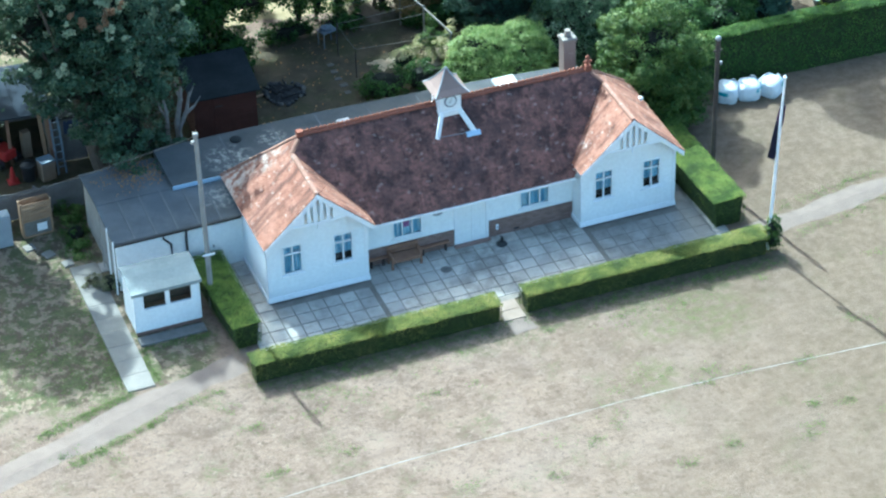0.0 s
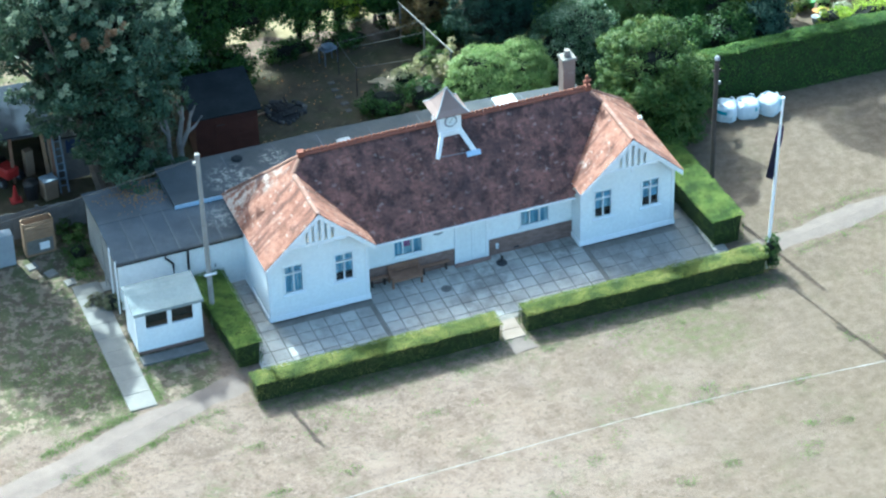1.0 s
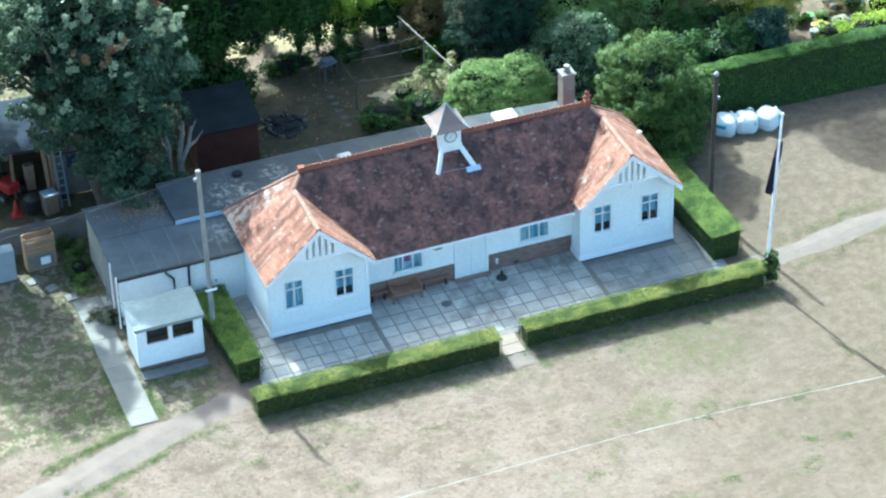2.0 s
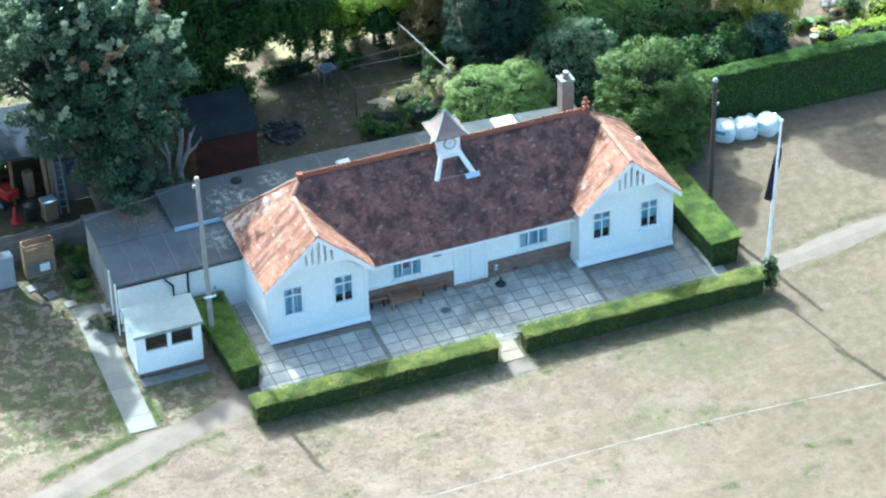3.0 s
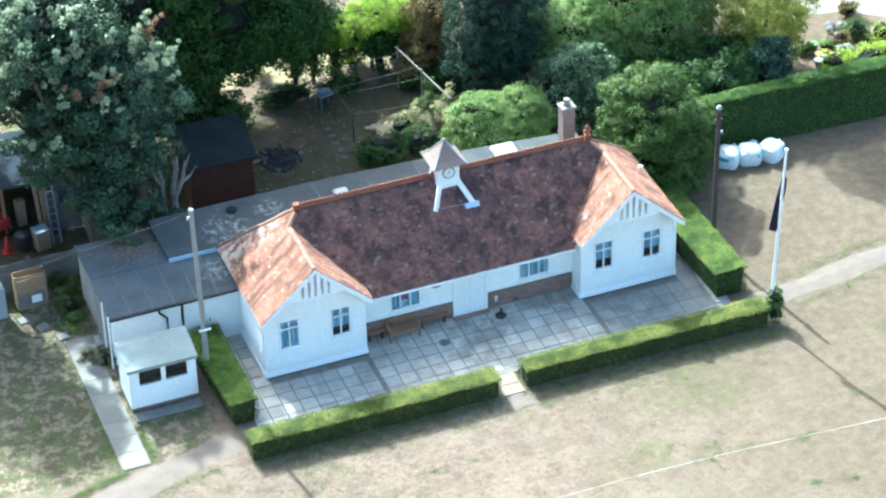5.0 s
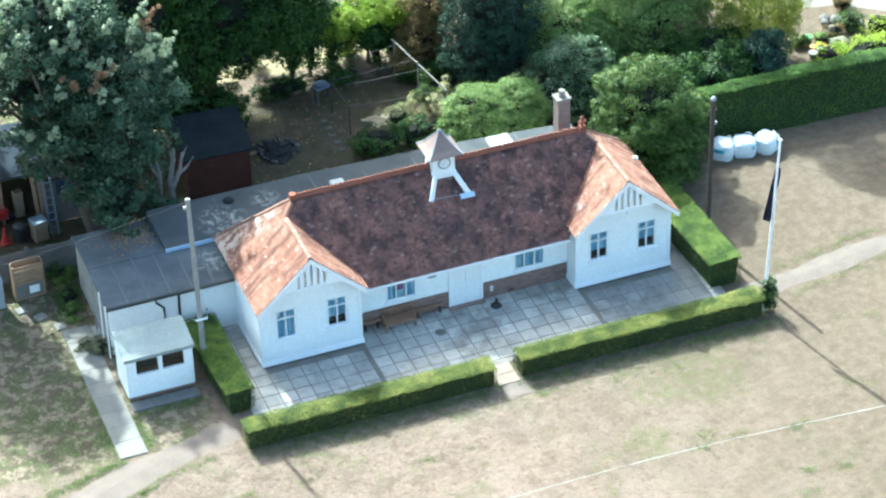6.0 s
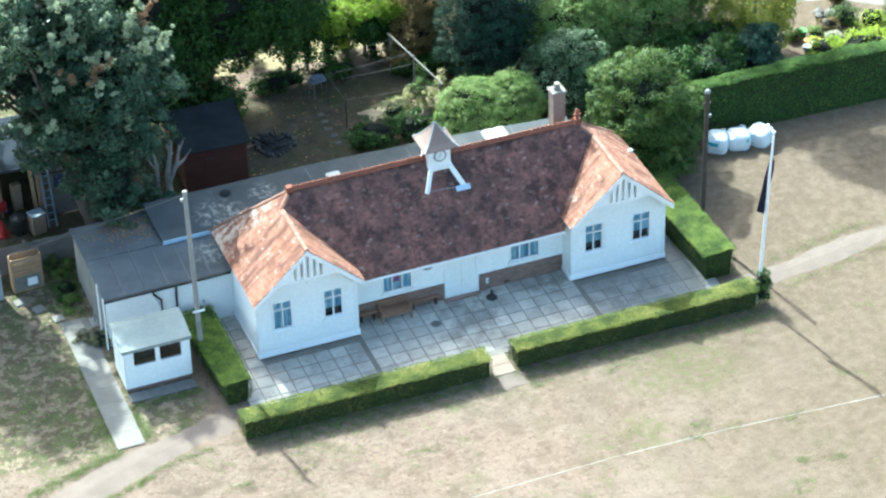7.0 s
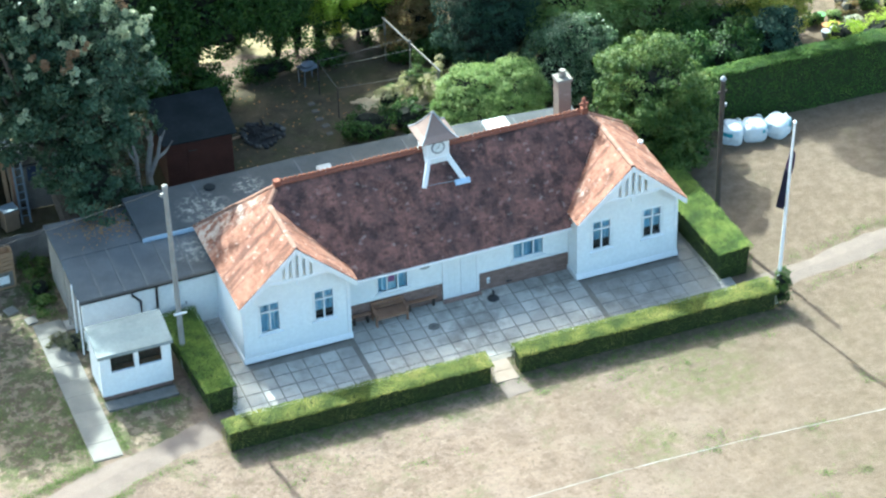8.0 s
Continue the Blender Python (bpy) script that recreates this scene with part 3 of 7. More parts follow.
BACK_Y = 5.0

pavilion = thing("pavilion", "white boarded sports pavilion with brown and orange tiled roof", "pavilion")


def holed_wall(bm, x0, x1, z0, z1, y0, y1, holes):
    """A wall in the x-z plane made of blocks round its openings."""
    xs = sorted({x0, x1, *[h[0] for h in holes], *[h[1] for h in holes]})
    zs = sorted({z0, z1, *[h[2] for h in holes], *[h[3] for h in holes]})
    for a, b in zip(xs, xs[1:]):
        for c, d in zip(zs, zs[1:]):
            mx, mz = (a + b) / 2, (c + d) / 2
            if not any(h[0] < mx < h[1] and h[2] < mz < h[3] for h in holes):
                box(bm, a, b, y0, y1, c, d)
    bmesh.ops.remove_doubles(bm, verts=bm.verts[:], dist=0.0005)


def boards(bm, x0, x1, z0, z1, y, holes=(), gauge=0.145, top=None):
    """Lapped weatherboards on a wall that faces -y. top(z) narrows them under a gable."""
    z = z0
    while z < z1 - 0.02:
        h = min(gauge, z1 - z)
        a, b = (x0, x1) if top is None else top(z + h)
        spans = [(a, b)]
        for hx0, hx1, hz0, hz1 in holes:
            if z + h > hz0 + 0.01 and z < hz1 - 0.01:
                spans = [s for p, q in spans for s in ((p, min(q, hx0)), (max(p, hx1), q)) if s[1] - s[0] > 0.02]
        for p, q in spans:
            if q - p < 0.03:
                continue
            vs = [bm.verts.new(c) for c in ((p, y - 0.024, z), (q, y - 0.024, z), (q, y - 0.006, z + h), (p, y - 0.006, z + h), (p, y, z), (q, y, z))]
            bm.faces.new((vs[0], vs[1], vs[2], vs[3]))
            bm.faces.new((vs[4], vs[5], vs[1], vs[0]))
        z += gauge


def window(parent, x0, x1, z0, z1, y, curtain, low=0.0, transom=True, pink=False, mull=1):
    """A painted timber casement with its panes, a sill and curtains behind the glass."""
    bm = bmesh.new()
    f = 0.05
    bars = [x0 + (x1 - x0) * (i + 1) / (mull + 1) for i in range(mull)]
    zt = z1 - (z1 - z0) * 0.3
    cuts = [x0 + f] + [b for x in bars for b in (x - 0.022, x + 0.022)] + [x1 - f]
    rows = [(z0 + f, zt - 0.022), (zt + 0.022, z1 - f)] if transom else [(z0 + f, z1 - f)]
    holed_wall(bm, x0, x1, z0, z1, y - 0.03, y + 0.07, [(a, b, c, d) for a, b in zip(cuts[::2], cuts[1::2]) for c, d in rows])
    win = part("window", bm, "trim", parent, "white painted casement window with drawn blue curtains")
    for a, b in zip(cuts[::2], cuts[1::2]):
        for c, d in rows:
            pane = part("pane", boxed(a - 0.004, b + 0.004, y + 0.018, y + 0.024, c - 0.004, d + 0.004), "glass", win)
            pane.visible_shadow = False
    sill = boxed(x0 - 0.07, x1 + 0.07, y - 0.1, y - 0.002, z0 - 0.07, z0 - 0.003, bevel=0.01)
    part("sill", sill, "trim", win)
    cb = bmesh.new()
    folds = 26
    for s, (a, b) in enumerate(zip(cuts[::2], cuts[1::2])):
        zc = z0 + (z1 - z0) * low
        prev = None
        for k in range(folds + 1):
            x = a - 0.02 + (b - a + 0.04) * k / folds
            yy = y + 0.10 + 0.018 * math.sin(k * 1.5)
            cur = (cb.verts.new((x, yy, zc)), cb.verts.new((x, yy, z1)))
            if prev:
                cb.faces.new((prev[0], cur[0], cur[1], prev[1]))
            prev = cur
    part("curtain", cb, curtain, win, "blue curtain behind the glass")
    if pink:
        m = (x0 + x1) / 2
        part("cloth", boxed(m - 0.14, m + 0.11, y + 0.07, y + 0.078, z0 + 0.36, z1 - 0.06), "pink", win, "pink cloth hung behind the pane")
    # Dark panel close behind the curtain stands in for the unlit room.
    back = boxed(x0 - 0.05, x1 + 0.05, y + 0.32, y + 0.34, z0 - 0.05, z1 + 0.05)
    part("shade_panel", back, "room_shade", win)
    return win


def gable(mirror):
    """One gabled wing, x from 0 to W, or mirrored at the far end."""
    def X(x):
        return L - x if mirror else x

    def span(a, b):
        return (min(X(a), X(b)), max(X(a), X(b)))

    holes = []
    for a, b in ((0.59, 1.33), (2.51, 3.25)):
        p, q = span(a, b)
        holes.append((p, q, 1.12, 2.36))
    x0, x1 = span(0, W)
    bm = bmesh.new()
    holed_wall(bm, x0, x1, 0.1, 2.72, 0.0, 0.14, holes)
    mid = (x0 + x1) / 2
    prism(bm, [(x0, 2.72), (x1, 2.72), (mid, 2.72 + (W / 2) * 0.905)], 0.0, 0.14)
    wall = part("front_wall", bm, "white", pavilion, "white painted weatherboarding")
    bm = bmesh.new()
    boards(bm, x0 + 0.1, x1 - 0.1, 0.26, 2.72, 0.0, [(h[0] - 0.07, h[1] + 0.07, h[2] - 0.08, h[3] + 0.07) for h in holes])
    boards(bm, x0, x1, 2.72, 4.3, 0.0, (), 0.145, lambda z: (x0 + (z - 2.72) / 0.905 + 0.02, x1 - (z - 2.72) / 0.905 - 0.02))
    part("weatherboarding", bm, "white", pavilion, "", "stuff")
    # side walls
    for sx, y1 in ((0.0, 4.9), (W, 0.76)):
        p, q = span(sx, sx + 0.14 if sx == 0 else sx - 0.14)
        part("side_wall", boxed(p, q, 0.14, y1, 0.1, 2.72), "white", pavilion)
        bm = bmesh.new()
        boards(bm, 0.12, y1, 0.26, 2.66, 0.0)
        if (sx == 0.0) != mirror:
            m = Matrix.Translation((X(sx), 0, 0)) @ Matrix.Rotation(radians(-90), 4, "Z") @ Matrix.Scale(-1, 4, (1, 0, 0))
        else:
            m = Matrix.Translation((X(sx), 0, 0)) @ Matrix.Rotation(radians(90), 4, "Z")
        bmesh.ops.transform(bm, matrix=m, verts=bm.verts[:])
        part("side_weatherboarding", bm, "white", pavilion, "", "stuff")
    # corner boards, skirting and brick footing
    for sx in (0.0, W):
        p, q = span(sx - 0.02, sx + 0.1) if sx == 0 else span(sx - 0.1, sx + 0.02)
        part("corner_board", boxed(p, q, -0.04, -0.005, 0.26, 2.66), "trim", pavilion)
    bm = bmesh.new()
    prism_pts = [(-0.09, 0.07), (-0.09, 0.12), (-0.03, 0.26), (0.0, 0.26), (0.0, 0.07)]
    ring_a = [bm.verts.new((x0 - 0.05, y, z)) for y, z in prism_pts]
    ring_b = [bm.verts.new((x1 + 0.05, y, z)) for y, z in prism_pts]
    bm.faces.new(ring_a[::-1])
    bm.faces.new(ring_b)
    for i in range(5):
        bm.faces.new((ring_a[i], ring_a[(i + 1) % 5], ring_b[(i + 1) % 5], ring_b[i]))
    part("skirting", bm, "trim", pavilion)
    for sx, y1, sg in ((0.0, 3.0, -1), (W, 0.72, 1)):
        p, q = span(sx, sx + sg * 0.07)
        part("side_skirting", boxed(p, q, 0.0, y1, 0.07, 0.25), "trim", pavilion)
    part("footing", boxed(x0 + 0.02, x1 - 0.02, 0.02, 0.13, -0.05, 0.095), "brick", pavilion, "brown brick footing")
    for (hx0, hx1, hz0, hz1), low in zip(sorted(holes), ((0.0, 0.28) if not mirror else (0.3, 0.3))):
        window(pavilion, hx0, hx1, hz0, hz1, 0.0, "curtain", low)
    # bargeboards and the pierced screen under the apex
    for s in (-1, 1):
        bm = bmesh.new()
        e = mid + s * (W / 2 + 0.17)
        pts = [(e, TIP_Z - 0.01), (mid, APEX_Z - 0.01), (mid, APEX_Z - 0.22), (e - s * 0.02, TIP_Z - 0.2)]
        prism(bm, pts if s < 0 else pts[::-1], GY - 0.03, GY + 0.02)
        bmesh.ops.recalc_face_normals(bm, faces=bm.faces[:])
        part("bargeboard", bm, "trim", pavilion)
        bm = bmesh.new()
        pts = [(e, TIP_Z - 0.05), (mid, APEX_Z - 0.06), (mid, APEX_Z - 0.1), (e, TIP_Z - 0.09)]
        prism(bm, pts if s < 0 else pts[::-1], GY + 0.02, 0.0)
        bmesh.ops.recalc_face_normals(bm, faces=bm.faces[:])
        part("soffit", bm, "trim", pavilion)
    for k in range(-3, 3):
        x = mid + (k + 0.5) * 0.24
        zt = APEX_Z - 0.2 - abs(x - mid) * 0.905
        part("screen_batten", boxed(x - 0.065, x + 0.065, GY, GY + 0.03, 3.42, zt), "trim", pavilion)
    for sg in (-1, 1):
        bm = bmesh.new()
        xa, xb = mid + sg * 0.665, mid + sg * 1.13
        pts = [(xa, 3.42), (xb, 3.42), (xa, APEX_Z - 0.2 - 0.665 * 0.905)]
        prism(bm, pts, GY + 0.002, GY + 0.028)
        bmesh.ops.recalc_face_normals(bm, faces=bm.faces[:])
        part("screen_panel", bm, "trim", pavilion)
    bm = bmesh.new()
    n = 12
    for i in range(n):
        xa, xb = -1.2 + 2.4 * i / n, -1.2 + 2.4 * (i + 1) / n
        za, zb = 3.30 + 0.05 * (xa / 1.2) ** 2, 3.30 + 0.05 * (xb / 1.2) ** 2
        prism(bm, [(mid + xa, za), (mid + xb, zb), (mid + xb, 3.42), (mid + xa, 3.42)], GY - 0.01, GY + 0.03)
    bmesh.ops.remove_doubles(bm, verts=bm.verts[:], dist=0.0005)
    part("curved_collar", bm, "trim", pavilion)
    part("pendant", boxed(mid - 0.05, mid + 0.05, GY - 0.02, GY + 0.04, 3.12, 3.31), "trim", pavilion)


gable(False)
gable(True)


def middle():
    y = 0.75
    wins = [(5.02, 6.18, 0.98, 1.72), (10.03, 11.22, 0.98, 1.72)]
    door = (7.42, 8.76)
    bm = bmesh.new()
    holed_wall(bm, W, L - W, 0.82, 2.72, y, y + 0.14, wins)
    part("middle_wall", bm, "white", pavilion, "white painted boarding above a brick dado")
    bm = bmesh.new()
    boards(bm, W + 0.02, L - W - 0.02, 0.87, 2.6, y, [(h[0] - 0.07, h[1] + 0.07, h[2] - 0.08, h[3] + 0.07) for h in wins] + [(door[0], door[1], 0, 3)])
    part("middle_weatherboarding", bm, "white", pavilion, "", "stuff")
    for a, b in ((W, door[0]), (door[1], L - W)):
        part("dado_rail", boxed(a, b, y - 0.05, y - 0.002, 0.80, 0.865), "trim", pavilion)
        dado = part("brick_dado", boxed(a, b, y + 0.012, y + 0.14, -0.05, 0.82), "mortar", pavilion)
        bm = bmesh.new()
        rng = random.Random(11)
        z, row = 0.005, 0
        while z + 0.065 < 0.81:
            x = a + (0.0 if row % 2 else 0.1125) - 0.1125
            while x < b:
                p, q = max(x, a) + 0.005, min(x + 0.215, b - 0.002)
                if q - p > 0.03:
                    box(bm, p, q, y - 0.004 + rng.uniform(-0.003, 0.002), y + 0.02, z, z + 0.064)
                x += 0.225
            z += 0.075
            row += 1
        part("bricks", bm, "brick", dado, "", "stuff")
    window(pavilion, *wins[0], y, "curtain", 0.0, False, True, 2)
    window(pavilion, *wins[1], y, "curtain", 0.0, False, False, 2)
    # boarded double door in a shallow porch
    porch = part("door_frame", boxed(door[0], door[0] + 0.1, y - 0.08, y, 0.02, 2.3), "trim", pavilion)
    part("door_frame", boxed(door[1] - 0.1, door[1], y - 0.08, y, 0.02, 2.3), "trim", pavilion)
    part("door_frame", boxed(door[0] + 0.1, door[1] - 0.1, y - 0.08, y, 2.1, 2.3), "trim", pavilion)
    for a, b, hx in ((door[0] + 0.105, 8.085, 8.0), (8.095, door[1] - 0.105, 8.16)):
        leaf = bmesh.new()
        n = 5
        for i in range(n):
            p, q = a + (b - a) * i / n, a + (b - a) * (i + 1) / n
            box(leaf, p + 0.001, q - 0.001, y - 0.05 - 0.004 * (i % 2), y + 0.01, 0.03, 2.095)
        d = part("door", leaf, "white", pavilion, "closed white boarded door")
        part("handle", boxed(hx - 0.012, hx + 0.012, y - 0.075, y - 0.055, 0.98, 1.08), "trim", d, "small white door pull")
    part("door_step", boxed(door[0] - 0.04, door[1] + 0.04, 0.52, 0.66, 0.0, 0.11, bevel=0.01), "brick", pavilion, "brown brick threshold")
    part("back_wall", boxed(0.0, L, 4.75, 4.9, 0.0, 2.72), "white", pavilion)
    part("floor", boxed(0.2, L - 0.2, 0.95, 4.7, 0.0, 0.05), "room_shade", pavilion)
    part("gutter", boxed(3.98, L - 3.98, EAVE_Y - 0.07, EAVE_Y + 0.02, EAVE_Z - 0.1, EAVE_Z - 0.035), "trim", pavilion)
    part("eaves_soffit", boxed(3.98, L - 3.98, EAVE_Y + 0.02, 0.748, EAVE_Z - 0.09, EAVE_Z - 0.05), "trim", pavilion)


middle()


def roof_slope(name, o, u, v, outline, material, gauge=0.105, width=0.168, seed=1):
    """Plain tiles laid in courses over a slope: o is a point of the eave, u along it, v up the slope; outline in (u, v)."""
    o, u, v = Vector(o), Vector(u).normalized(), Vector(v).normalized()
    w = u.cross(v)
    if w.z < 0:
        w = -w
    bm = bmesh.new()
    top = [bm.verts.new(o + u * a + v * b - w * 0.03) for a, b in outline]
    low = [bm.verts.new(o + u * a + v * b - w * 0.12) for a, b in outline]
    bm.faces.new(top)
    bm.faces.new(low[::-1])
    for i in range(len(top)):
        j = (i + 1) % len(top)
        bm.faces.new((top[i], low[i], low[j], top[j]))
    bmesh.ops.recalc_face_normals(bm, faces=bm.faces[:])
    deck = part(name, bm, "under", pavilion, "tiled roof slope")
    rng = random.Random(seed)

    def inside(a, b):
        hit = False
        for (x1, y1), (x2, y2) in zip(outline, outline[1:] + outline[:1]):
            if (y1 > b) != (y2 > b) and a < (x2 - x1) * (b - y1) / (y2 - y1) + x1:
                hit = not hit
        return hit

    amin, amax = min(p[0] for p in outline), max(p[0] for p in outline)
    bmax = max(p[1] for p in outline)
    verts, faces = [], []
    row, b = 0, 0.0
    while b < bmax:
        a = amin - (width / 2 if row % 2 else 0)
        while a < amax:
            ca, cb = a + width / 2, b + gauge * 0.5
            if inside(ca, cb):
                lift = rng.uniform(0, 0.008)
                da, db = rng.uniform(-0.004, 0.004), rng.uniform(-0.008, 0.008)
                p0, p1 = max(amin, a + 0.004 + da), min(amax, a + width - 0.004 + da)
                q0, q1 = b - 0.02 + db, b + gauge + 0.02
                i = len(verts)
                for pa, qb, h in ((p0, q0, 0.024 + lift), (p1, q0, 0.024 + lift + rng.uniform(-0.003, 0.003)), (p1, q1, 0.004), (p0, q1, 0.004), (p0, q0, -0.005), (p1, q0, -0.005), (p1, q1, -0.02), (p0, q1, -0.02)):
                    verts.append(o + u * pa + v * qb + w * h)
                faces += [(i, i + 1, i + 2, i + 3), (i + 4, i + 5, i + 1, i), (i + 5, i + 6, i + 2, i + 1), (i + 7, i + 4, i, i + 3)]
            a += width
        b += gauge
        row += 1
    me = bpy.data.meshes.new("roof_tiles")
    me.from_pydata([tuple(c) for c in verts], [], faces)
    me.materials.append(M[material])
    ob = new("roof_tiles", me)
    ob.parent = deck
    tagged(ob, "", "", "", "stuff")
    bm = bmesh.new()
    bm.from_mesh(me)
    for f in bm.faces:
        f.normal_update()
        if f.normal.dot(w) < -0.2:
            f.normal_flip()
    bm.to_mesh(me)
    bm.free()
    return deck


def project(o, u, v, pts):
    o, u, v = Vector(o), Vector(u).normalized(), Vector(v).normalized()
    return [((Vector(p) - o).dot(u), (Vector(p) - o).dot(v)) for p in pts]


def roofs():
    hx = W / 2 + 0.17
    mid = W / 2
    ridge_meet = EAVE_Y + (APEX_Z - EAVE_Z) / (RIDGE_Z - EAVE_Z) * (RIDGE_Y - EAVE_Y)
    valley_y = EAVE_Y + (TIP_Z - EAVE_Z) / (RIDGE_Z - EAVE_Z) * (RIDGE_Y - EAVE_Y)

    def flip(p, on):
        return (L - p[0], p[1], p[2]) if on else p

    for on in (False, True):
        # outer slope, from the gable to the back hip
        pts = [flip(p, on) for p in ((mid - hx, GY, TIP_Z), (mid, GY, APEX_Z), (mid, ridge_meet, APEX_Z), (RX0, RIDGE_Y, RIDGE_Z), (mid - hx, BACK_Y - 0.25, TIP_Z))]
        o, u, v = pts[0], (0, 1, 0), Vector(pts[1]) - Vector(pts[0])
        roof_slope("roof_outer_slope", o, u, v, project(o, u, v, pts), "tile_orange", seed=2 + on)
        # inner slope of the wing, down to the valley
        pts = [flip(p, on) for p in ((mid + hx, GY, TIP_Z), (mid, GY, APEX_Z), (mid, ridge_meet, APEX_Z), (mid + hx, valley_y, TIP_Z))]
        o, u, v = pts[0], (0, 1, 0), Vector(pts[1]) - Vector(pts[0])
        roof_slope("roof_inner_slope", o, u, v, project(o, u, v, pts), "tile_orange", seed=5 + on)
    front = [(mid + hx, EAVE_Y, EAVE_Z), (L - mid - hx, EAVE_Y, EAVE_Z), (L - mid - hx, valley_y, TIP_Z), (L - mid, ridge_meet, APEX_Z), (RX1, RIDGE_Y, RIDGE_Z), (RX0, RIDGE_Y, RIDGE_Z), (mid, ridge_meet, APEX_Z), (mid + hx, valley_y, TIP_Z)]
    o, u, v = front[0], (1, 0, 0), (0, RIDGE_Y - EAVE_Y, RIDGE_Z - EAVE_Z)
    roof_slope("roof_front_slope", o, u, v, project(o, u, v, front), "tile_dark", seed=9)
    rear = [(mid - hx, BACK_Y - 0.25, TIP_Z), (L - mid + hx, BACK_Y - 0.25, TIP_Z), (RX1, RIDGE_Y, RIDGE_Z), (RX0, RIDGE_Y, RIDGE_Z)]
    o, u, v = rear[0], (1, 0, 0), (0, RIDGE_Y - BACK_Y + 0.25, RIDGE_Z - TIP_Z)
    roof_slope("roof_rear_slope", o, u, v, project(o, u, v, rear), "tile_dark", 0.21, 0.33, seed=10)
    return ridge_meet, valley_y


RIDGE_MEET, VALLEY_Y = roofs()


def capping_mesh(length, radius, crest, material="ridge"):
    """A half-round capping tile, with a crested top where crest is given."""
    bm = bmesh.new()
    n = 6
    ends = []
    for x in (0.0, length - 0.012):
        outer = [bm.verts.new((x, -radius * math.cos(math.pi * k / n), radius * 0.8 * math.sin(math.pi * k / n))) for k in range(n + 1)]
        inner = [bm.verts.new((x, -(radius - 0.018) * math.cos(math.pi * k / n), (radius - 0.018) * 0.8 * math.sin(math.pi * k / n) - 0.004)) for k in range(n + 1)]
        ends.append((outer, inner))
    for k in range(n):
        bm.faces.new((ends[0][0][k], ends[1][0][k], ends[1][0][k + 1], ends[0][0][k + 1]))
    for o, i in ends:
        for k in range(n):
            bm.faces.new((o[k], o[k + 1], i[k + 1], i[k]))
    if crest:
        prism(bm, [(0.0, radius * 0.7), (length - 0.02, radius * 0.7), (length - 0.02, radius * 0.8 + 0.05), (length * 0.75, radius * 0.8 + 0.11), (length * 0.5, radius * 0.8 + 0.05), (length * 0.25, radius * 0.8 + 0.11), (0.0, radius * 0.8 + 0.05)], -0.02, 0.02)
    bmesh.ops.recalc_face_normals(bm, faces=bm.faces[:])
    me = bpy.data.meshes.new("capping_tile")
    bm.to_mesh(me)
    bm.free()
    me.materials.append(M[material])
    return me


def cap_line(me, a, b, step, name, parent):
    a, b = Vector(a), Vector(b)
    d = (b - a).normalized()
    side = Vector((0, 0, 1)).cross(d).normalized()
    up = d.cross(side)
    n = int((b - a).length / step)
    for i in range(n):
        ob = new(name, me)
        m = Matrix((d, side, up)).transposed().to_4x4()
        m.translation = a + d * (step * i) + up * random.uniform(-0.008, 0.008)
        ob.parent = parent
        ob.matrix_basis = m


def ridge_work():
    crest = capping_mesh(0.335, 0.11, True)
    half = capping_mesh(0.30, 0.095, False, "hip")
    host = part("ridge_bedding", boxed(RX0, RX1, RIDGE_Y - 0.05, RIDGE_Y + 0.05, RIDGE_Z - 0.1, RIDGE_Z - 0.03), "mortar", pavilion)
    cap_line(crest, (RX0 + 0.05, RIDGE_Y, RIDGE_Z - 0.01), (RX1, RIDGE_Y, RIDGE_Z - 0.01), 0.335, "ridge_tile", host)
    mid = W / 2
    for on in (False, True):
        def F(p):
            return (L - p[0], p[1], p[2]) if on else p
        cap_line(half, F((mid, GY + 0.02, APEX_Z - 0.02)), F((mid, RIDGE_MEET, APEX_Z - 0.02)), 0.295, "hip_tile", host)
        cap_line(half, F((mid, RIDGE_MEET, APEX_Z - 0.03)), F((RX0, RIDGE_Y, RIDGE_Z - 0.03)), 0.29, "hip_tile", host)
        cap_line(half, F((mid - W / 2 - 0.15, BACK_Y - 0.28, TIP_Z)), F((RX0, RIDGE_Y, RIDGE_Z - 0.02)), 0.295, "hip_tile", host)
        # finials
        bm = bmesh.new()
        x = RX1 + 0.02 if on else RX0 - 0.02
        box(bm, x - 0.11, x + 0.11, RIDGE_Y - 0.11, RIDGE_Y + 0.11, RIDGE_Z - 0.05, RIDGE_Z + 0.17)
        if on:
            spin(bm, [(0.07, RIDGE_Z + 0.17), (0.05, RIDGE_Z + 0.25), (0.1, RIDGE_Z + 0.3), (0.11, RIDGE_Z + 0.36), (0.06, RIDGE_Z + 0.42), (0.05, RIDGE_Z + 0.47), (0.085, RIDGE_Z + 0.52), (0.02, RIDGE_Z + 0.6)], 10, (x, RIDGE_Y))
            box(bm, x - 0.16, x + 0.16, RIDGE_Y - 0.03, RIDGE_Y + 0.03, RIDGE_Z + 0.29, RIDGE_Z + 0.36)
        part("finial", bm, "ridge", pavilion, "terracotta ridge finial")


ridge_work()


